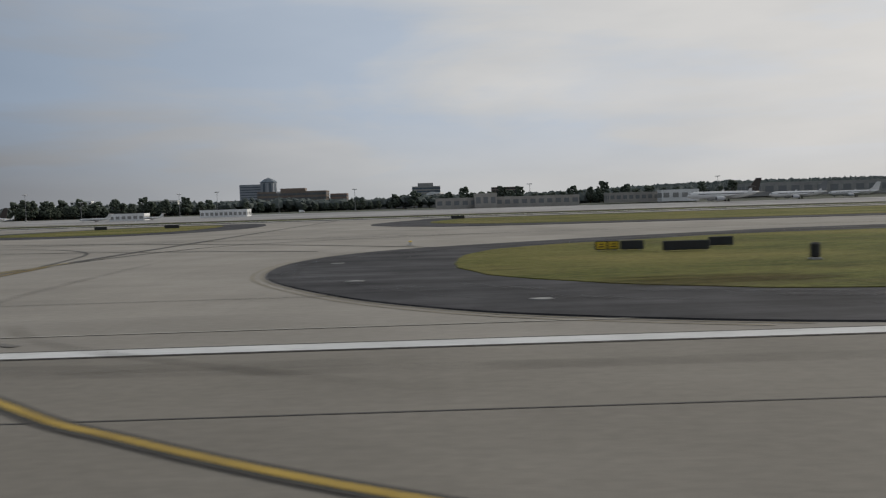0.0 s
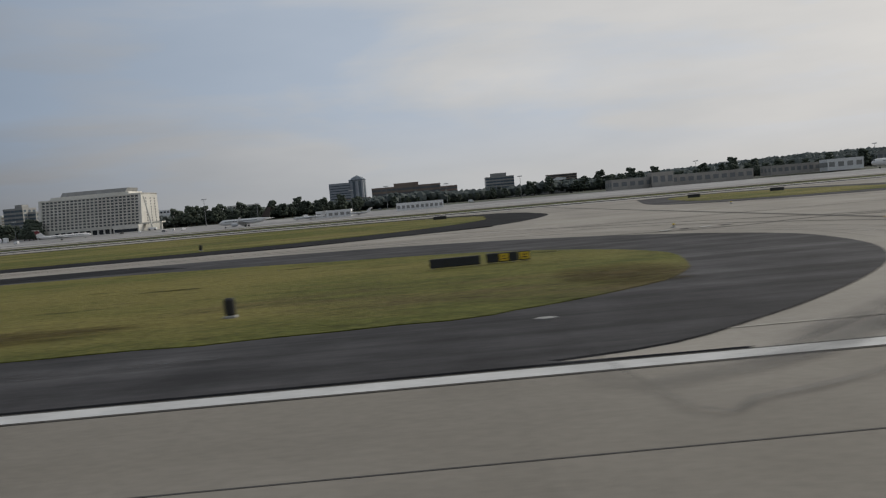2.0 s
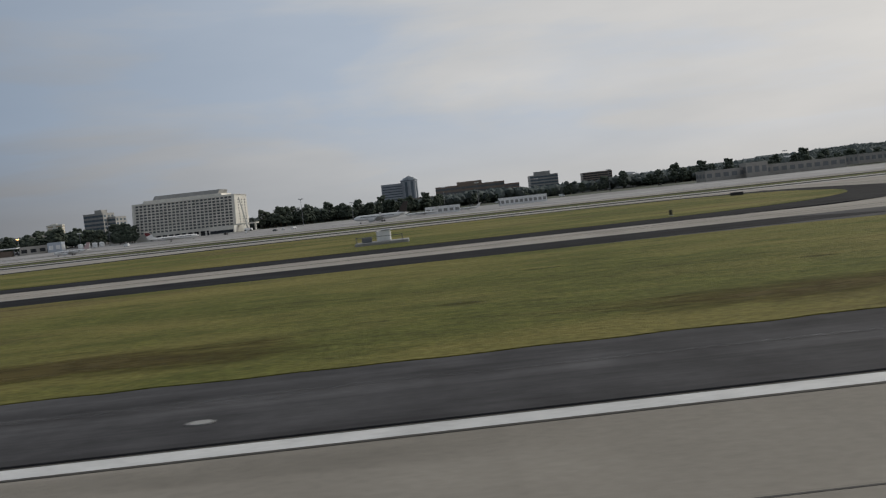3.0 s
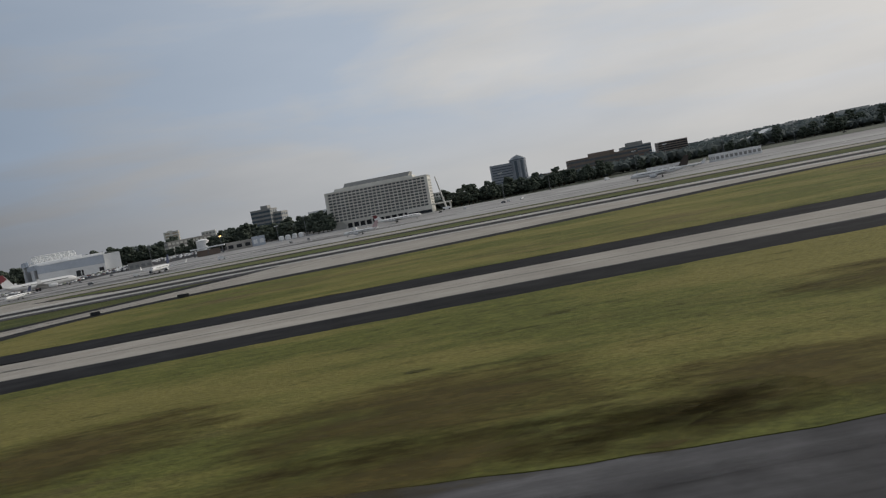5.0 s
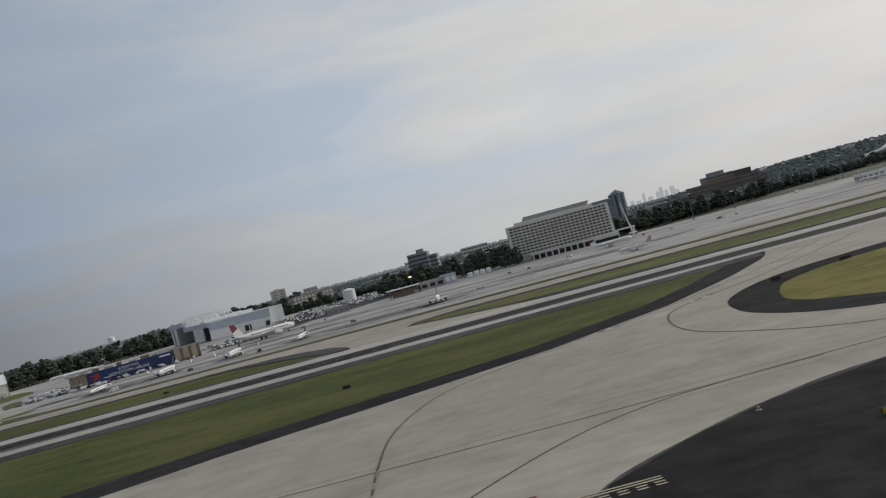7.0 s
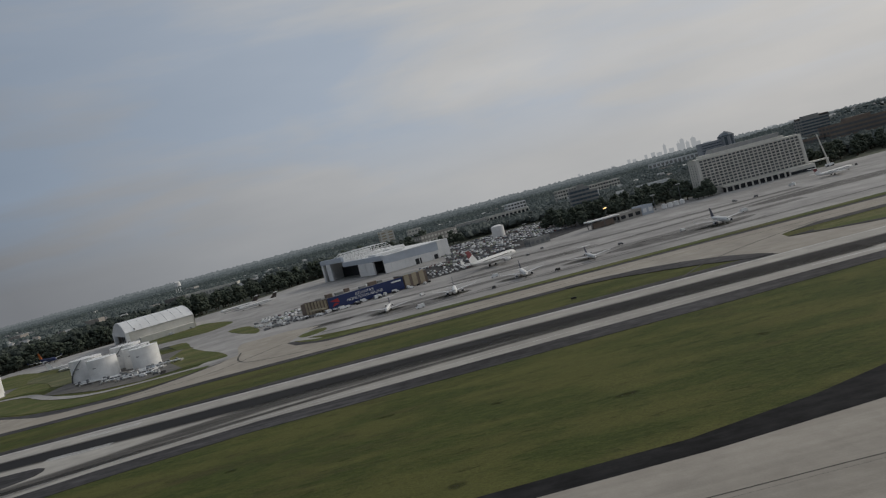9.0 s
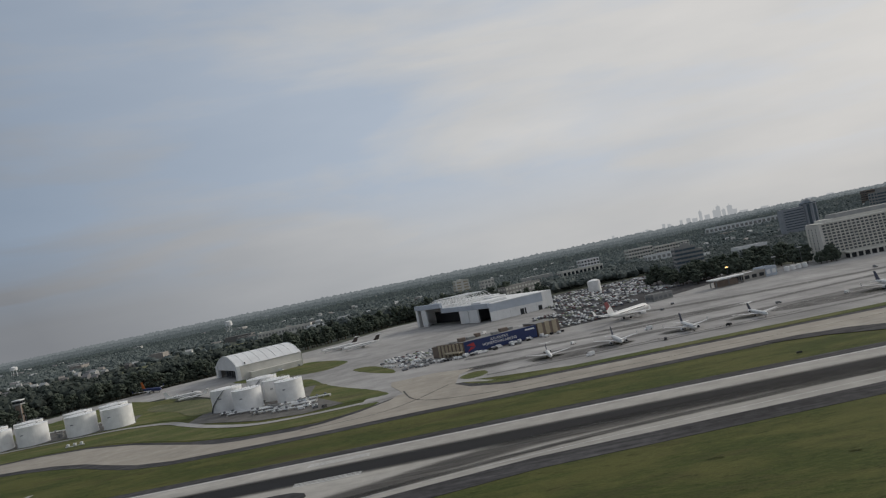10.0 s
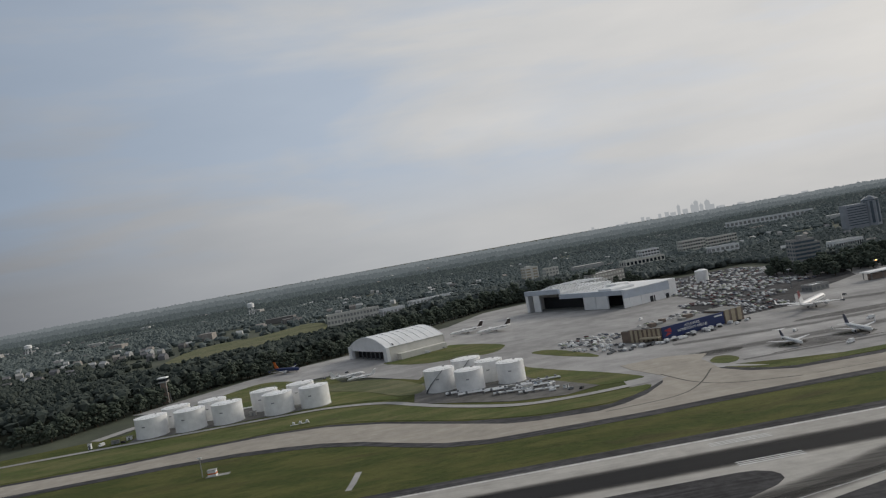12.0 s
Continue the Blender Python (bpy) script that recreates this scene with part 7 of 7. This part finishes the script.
def boarding_crane(x, y):
    s = thing("boom_lift", "tall white boom standing raised beside the hotel", "lift", pose(x, y, 0))
    part("base", boxes((-1.4, 1.4, -0.8, 0.8, 0.1, 1.0), bevel=0.1), "white", s)
    bm = bmesh.new()
    tube(bm, (0, 0, 0.9), (-2.2, 0, 12.6), 0.36, 8, 0.2)
    part("boom", bm, "cream", s)
    for sx in (-1, 1):
        part("wheel", boxes((sx * 1.0 - 0.3, sx * 1.0 + 0.3, -0.95, 0.95, -0.05, 0.5), bevel=0.12), "sign_back", s)


boarding_crane(-167.3, 291)
for i, (x, y) in enumerate(((-229.2, 293), (-226.8, 293.4), (-224.4, 293.9), (-222, 294.3))):
    round_tank(x, y, 0, 0.95, 1.5, "small white domed tank in a row beside the apron").name = "small_tank"


# ---------------------------------------------------------------- trees and woods
def clump_mesh(r, spread, count, flat, seed, sub=1):
    """A crown of many uneven leaf clumps."""
    g = random.Random(seed)
    base = bmesh.new()
    bmesh.ops.create_icosphere(base, subdivisions=sub, radius=1)
    bv, bf = [v.co.copy() for v in base.verts], [[v.index for v in f.verts] for f in base.faces]
    base.free()
    vs, fs = [], []
    for k in range(count):
        a, q = g.uniform(0, 2 * math.pi), g.random() ** 0.5
        zz = g.uniform(-0.7, 1.0)
        lim = (1 - 0.55 * abs(zz)) * spread
        c = Vector((lim * q * math.cos(a), lim * q * math.sin(a), zz * flat))
        s = r * g.uniform(0.55, 1.15)
        b0 = len(vs)
        for v in bv:
            d = 1 + 0.5 * noise.noise((v.x * 1.7 + k * 3.1 + seed, v.y * 1.7, v.z * 1.7))
            vs.append((c.x + v.x * s * d, c.y + v.y * s * d, c.z + v.z * s * d * 0.85))
        fs += [[b0 + i for i in f] for f in bf]
    return vs, fs


def tree_kind(seed, h, spread):
    s = thing("tree", "dark green broad-leaved tree at the airfield's edge", "tree", pose(0, 0, -50), "boundary trees")
    bm = bmesh.new()
    tube(bm, (0, 0, -0.3), (0.1, 0, h * 0.55), 0.2, 7, 0.1)
    g = random.Random(seed)
    for k in range(5):
        a = k * 1.26 + g.uniform(-0.3, 0.3)
        z = h * g.uniform(0.25, 0.45)
        tube(bm, (0.05, 0, z), (spread * 0.6 * math.cos(a), spread * 0.6 * math.sin(a), z + h * 0.28), 0.08, 5, 0.03)
    part("trunk", bm, "bark", s)
    vs, fs = clump_mesh(spread * 0.25, spread, 84, h * 0.46, seed)
    me = bpy.data.meshes.new("crown")
    me.from_pydata([(x, y, z + h * 0.50) for x, y, z in vs], [], fs)
    me.materials.append(M["leaf"])
    shared("crown", me, s)
    return s


KINDS = [tree_kind(11, 6.2, 2.3), tree_kind(12, 5.2, 2.0), tree_kind(13, 7.2, 2.5), tree_kind(14, 4.6, 2.2)]
rng = random.Random(21)


def tree_row(a, b, n, depth, lo=0.8, hi=1.2):
    for k in range(n):
        t = (k + rng.random()) / n
        x, y = a[0] + (b[0] - a[0]) * t, a[1] + (b[1] - a[1]) * t + rng.uniform(0, depth)
        q = rng.uniform(lo, hi)
        copy_thing(rng.choice(KINDS), pose(x, y, rise(x, y) - 0.1, 0, 0, rng.uniform(0, 360)) @ Matrix.Scale(1, 4)).scale = (q, q, q * rng.uniform(0.9, 1.1))


tree_row((-264, 312), (-215.2, 304), 36, 20, 0.95, 1.3)
tree_row((-268, 338), (-206, 330), 34, 14, 0.9, 1.2)
tree_row((-216.2, 294), (-209.2, 293), 5, 3, 0.9, 1.1)
tree_row((-167.7, 308), (-139.7, 306), 16, 14)
tree_row((-139.7, 306), (-95, 324), 26, 16, 0.8, 1.2)
tree_row((-81.6, 338), (-20, 352), 22, 14, 0.45, 0.75)
tree_row((-19.9, 360), (158.3, 364), 46, 20, 0.9, 1.4)
tree_row((-546, 254), (-515.2, 300), 22, 8, 0.95, 1.25)
tree_row((-515.3, 306), (-455.3, 348), 36, 8, 1.0, 1.3)
tree_row((-455.4, 352), (-390.9, 440), 42, 10, 1.2, 1.55)
tree_row((-388.9, 446), (-320.5, 458), 34, 10, 1.2, 1.55)
tree_row((-332, 445), (-300, 434), 16, 5, 0.75, 1.05)
tree_row((-623.6, 246), (-546, 254), 24, 6)
for ob in KINDS:
    for o in list(ob.children_recursive) + [ob]:
        bpy.data.objects.remove(o)

EDGE = [(-1942.5, 180), (-875.7, 230), (-623.6, 252), (-546.1, 262), (-515.3, 310), (-455.4, 358), (-393, 446), (-320.5, 466), (-312.4, 432), (-251.9, 436), (-239.9, 400), (-280.3, 345), (-282.3, 318), (-216.1, 312), (-167.6, 316), (-139.6, 318), (-81.5, 342), (-19.7, 366), (158.5, 372), (380.6, 330), (2425.8, 300)]
CLEAR = [(-347.6, 530, 9), (-331, 558, 8), (-316, 454, 18), (-257, 576, 15), (-414.5, 525, 19), (-469, 532, 22), (-441, 509, 10), (-200, 406, 11), (70, 786, 18), (-13, 915, 40), (-176, 644, 18), (-208, 616, 14), (-262, 565, 19), (-210, 549, 13), (-112, 530, 18), (-81.4, 425, 26), (-114.6, 430, 13), (-55, 444, 9), (-7, 626, 16), (-15, 396, 20), (-247.6, 357, 9), (-239.6, 360, 8), (-191.1, 300, 26), (-525, 490, 34), (-522, 520, 28), (-546, 508, 28), (-508, 550, 24), (-508, 470, 24), (-530, 455, 24), (-558, 448, 22), (-500, 505, 28), (-560, 482, 30), (-519, 296, 4), (-600, 430, 16), (-575, 448, 16), (-640, 420, 14)]


def edge_y(x):
    for (x0, y0), (x1, y1) in zip(EDGE, EDGE[1:]):
        if min(x0, x1) <= x <= max(x0, x1) and x1 != x0:
            yy = y0 + (y1 - y0) * (x - x0) / (x1 - x0)
            return yy
    return 300


def canopy_height(x, y):
    """Tall old woods west of the hangars, lower ones elsewhere."""
    west = max(0.0, min(1.0, (-285 - x) / 60))
    deep = max(0.0, min(1.0, (y - edge_y(x) - 60) / 60))
    return (4.6 + 4.6 * west) * (1 - deep) + 2.9 * deep + 1.6 * noise.noise((x * 0.02, y * 0.02, 4.4))


def ball():
    base = bmesh.new()
    bmesh.ops.create_icosphere(base, subdivisions=1, radius=1)
    out = np.array([v.co[:] for v in base.verts]), np.array([[v.index for v in f.verts] for f in base.faces])
    base.free()
    return out


BALL = ball()


def woods(name, y0, y1, step, size, small, label, seed, material="woods", category="woods", kind="stuff", west=-9999, east=9999):
    """Tree crowns over the land: on each plot one broad crown and a few smaller tufts round and over it."""
    g = random.Random(seed)
    puffs = []
    y = y0
    while y < y1:
        half = 260 + y * 0.72
        x = -330 - half
        while x < 60 + half * 0.75:
            px, py = x + g.uniform(-0.5, 0.5) * step, y + g.uniform(-0.5, 0.5) * step
            x += step
            if not west <= px < east:
                continue
            if py < edge_y(px) + 2 or (-312 < px < -240 and py < 440):
                continue
            if any((px - cx) ** 2 + (py - cy) ** 2 < cr * cr for cx, cy, cr in CLEAR):
                continue
            open_land = noise.noise((px * 0.006, py * 0.006, 1.7)) + 0.45 * noise.noise((px * 0.02, py * 0.02, 5.2))
            if open_land > (0.3 if py < 520 else 0.25) and g.random() < 0.9:
                continue
            top = rise(px, py) + max(canopy_height(px, py), size * 1.1) * g.uniform(0.84, 1.08)
            s = size * g.uniform(0.85, 1.35)
            puffs.append((px, py, top - s * 0.8, s, s * g.uniform(0.7, 1.0), g.uniform(0, 6.28)))
            for k in range(small):
                a, q, r = g.uniform(0, 6.28), g.uniform(0.35, 1.05) * s, size * g.uniform(0.26, 0.58)
                puffs.append((px + q * math.cos(a), py + q * math.sin(a), top - s * 0.8 + g.uniform(-0.5, 0.75) * s, r, r * g.uniform(0.7, 1.1), g.uniform(0, 6.28)))
        y += step
    rs = np.random.RandomState(seed)
    bv, bf = BALL
    p = np.array(puffs)
    n = len(p)
    v = bv[None] * (1 + rs.uniform(-0.36, 0.36, (n, len(bv), 1)))
    c, s = np.cos(p[:, 5])[:, None], np.sin(p[:, 5])[:, None]
    out = np.stack([p[:, 0, None] + p[:, 3, None] * (v[..., 0] * c - v[..., 1] * s), p[:, 1, None] + p[:, 3, None] * (v[..., 0] * s + v[..., 1] * c), p[:, 2, None] + p[:, 4, None] * v[..., 2]], -1).reshape(-1, 3)
    f = (bf[None] + (np.arange(n) * len(bv))[:, None, None]).reshape(-1, 3)
    me = bpy.data.meshes.new(name)
    me.from_pydata(out.tolist(), [], f.tolist())
    me.materials.append(M[material])
    tagged(new(name, me), label, category, kind=kind)


# west stands stay dark; east and farther stands carry haze in their colour
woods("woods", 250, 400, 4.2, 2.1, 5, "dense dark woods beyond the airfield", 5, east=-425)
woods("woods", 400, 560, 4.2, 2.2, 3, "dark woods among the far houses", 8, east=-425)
woods("woods", 250, 560, 4.2, 2.2, 3, "woods behind the hangars with haze in their colour", 11, "woods_hazed", west=-425)
woods("woods", 560, 1000, 5.8, 3.1, 1, "woods stretching to the distance with haze in their colour", 6, "woods_far_hazed")
woods("backdrop", 1000, 1350, 8.0, 4.4, 0, "dark woods with thin painted haze", 16, "distance_1", "backdrop", "structure")
woods("backdrop", 1350, 1850, 10.5, 5.8, 0, "far woods greyed by painted haze", 18, "distance_2", "backdrop", "structure")
woods("backdrop", 1850, 2450, 15.0, 8.2, 0, "middle-distance woods with painted haze", 17, "distance_3", "backdrop", "structure")
woods("backdrop", 2450, 3250, 21.0, 11.0, 0, "distant woods along the horizon with painted haze", 7, "distance_4", "backdrop", "structure")


def far_houses():
    """Roofs and walls of a far suburb scattered in the woods."""
    g = random.Random(9)
    vs, fs = [], []
    for k in range(1750):
        y = 400 + 2180 * g.random() ** 1.35
        x = -330 + g.uniform(-0.95, 0.85) * (260 + y * 0.72)
        if y < edge_y(x) + 30 or any((x - cx) ** 2 + (y - cy) ** 2 < (cr + 6) ** 2 for cx, cy, cr in CLEAR) or (-320 < x < -230 and y < 450):
            continue
        if x < -380 and y < 640 and not (x < -560 and y > 395 + 0.25 * (x + 900)):
            continue
        lot = noise.noise((x * 0.006, y * 0.006, 1.7))
        if lot < 0.1 and g.random() < 0.88:
            continue
        big = g.random() < 0.14 and y > 600
        w, d, h = (g.uniform(9, 26), g.uniform(6, 10), g.uniform(3.6, 6.0)) if big else (g.uniform(3.4, 6.0), g.uniform(2.8, 4.2), g.uniform(1.8, 2.9))
        z, a, b0 = rise(x, y), g.uniform(-0.5, 0.5), len(vs)
        c, s = math.cos(a), math.sin(a)
        rf = 0 if big else 1.4
        for px, py, pz in ((-w, -d, -1), (w, -d, -1), (w, d, -1), (-w, d, -1), (-w, -d, h), (w, -d, h), (w, d, h), (-w, d, h), (-w, 0, h + rf), (w, 0, h + rf)):
            vs.append((x + (px * c - py * s) / 2, y + (px * s + py * c) / 2, z + pz))
        for q in ((0, 1, 5, 4), (1, 2, 6, 9, 5), (2, 3, 7, 6), (3, 0, 4, 8, 7), (4, 5, 9, 8), (6, 7, 8, 9)):
            fs.append([b0 + i for i in q])
    me = bpy.data.meshes.new("far_houses")
    me.from_pydata(vs, [], fs)
    me.materials.append(M["houses"])
    tagged(new("far_houses", me), "pale far houses and sheds scattered among woods", "houses", kind="stuff")


far_houses()


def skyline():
    """The city far off, its haze painted as a flat glow."""
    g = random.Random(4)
    s = thing("city_skyline", "grey towers of a far city with painted haze", "skyline", pose(0, 3300, 0), kind="structure")
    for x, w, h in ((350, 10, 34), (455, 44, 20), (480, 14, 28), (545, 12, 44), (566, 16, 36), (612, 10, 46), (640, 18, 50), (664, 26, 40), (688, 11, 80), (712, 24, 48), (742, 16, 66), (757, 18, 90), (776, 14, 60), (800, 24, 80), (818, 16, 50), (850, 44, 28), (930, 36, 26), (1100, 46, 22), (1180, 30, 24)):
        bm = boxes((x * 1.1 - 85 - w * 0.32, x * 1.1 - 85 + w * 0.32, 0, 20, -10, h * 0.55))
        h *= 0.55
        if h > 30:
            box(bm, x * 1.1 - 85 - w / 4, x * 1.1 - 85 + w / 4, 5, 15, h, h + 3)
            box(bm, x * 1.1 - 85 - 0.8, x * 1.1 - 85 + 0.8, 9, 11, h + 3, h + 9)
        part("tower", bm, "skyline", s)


skyline()
sheet("meadow", [(-574, 500), (-560, 532), (-532, 534), (-508, 578), (-490, 540), (-488, 490), (-520, 452), (-545, 432), (-566, 430)], rise(-525, 495) + 0.5, "grass_dry", "pale open field among the woods", "field", 2.5, smooth=3)
sheet("road", [(-604.8, 372), (-546.8, 412), (-488.8, 440), (-486.8, 436), (-544.9, 407), (-602.9, 367)], 1.2, "ramp", "pale road between the trees", "road", 1.5)
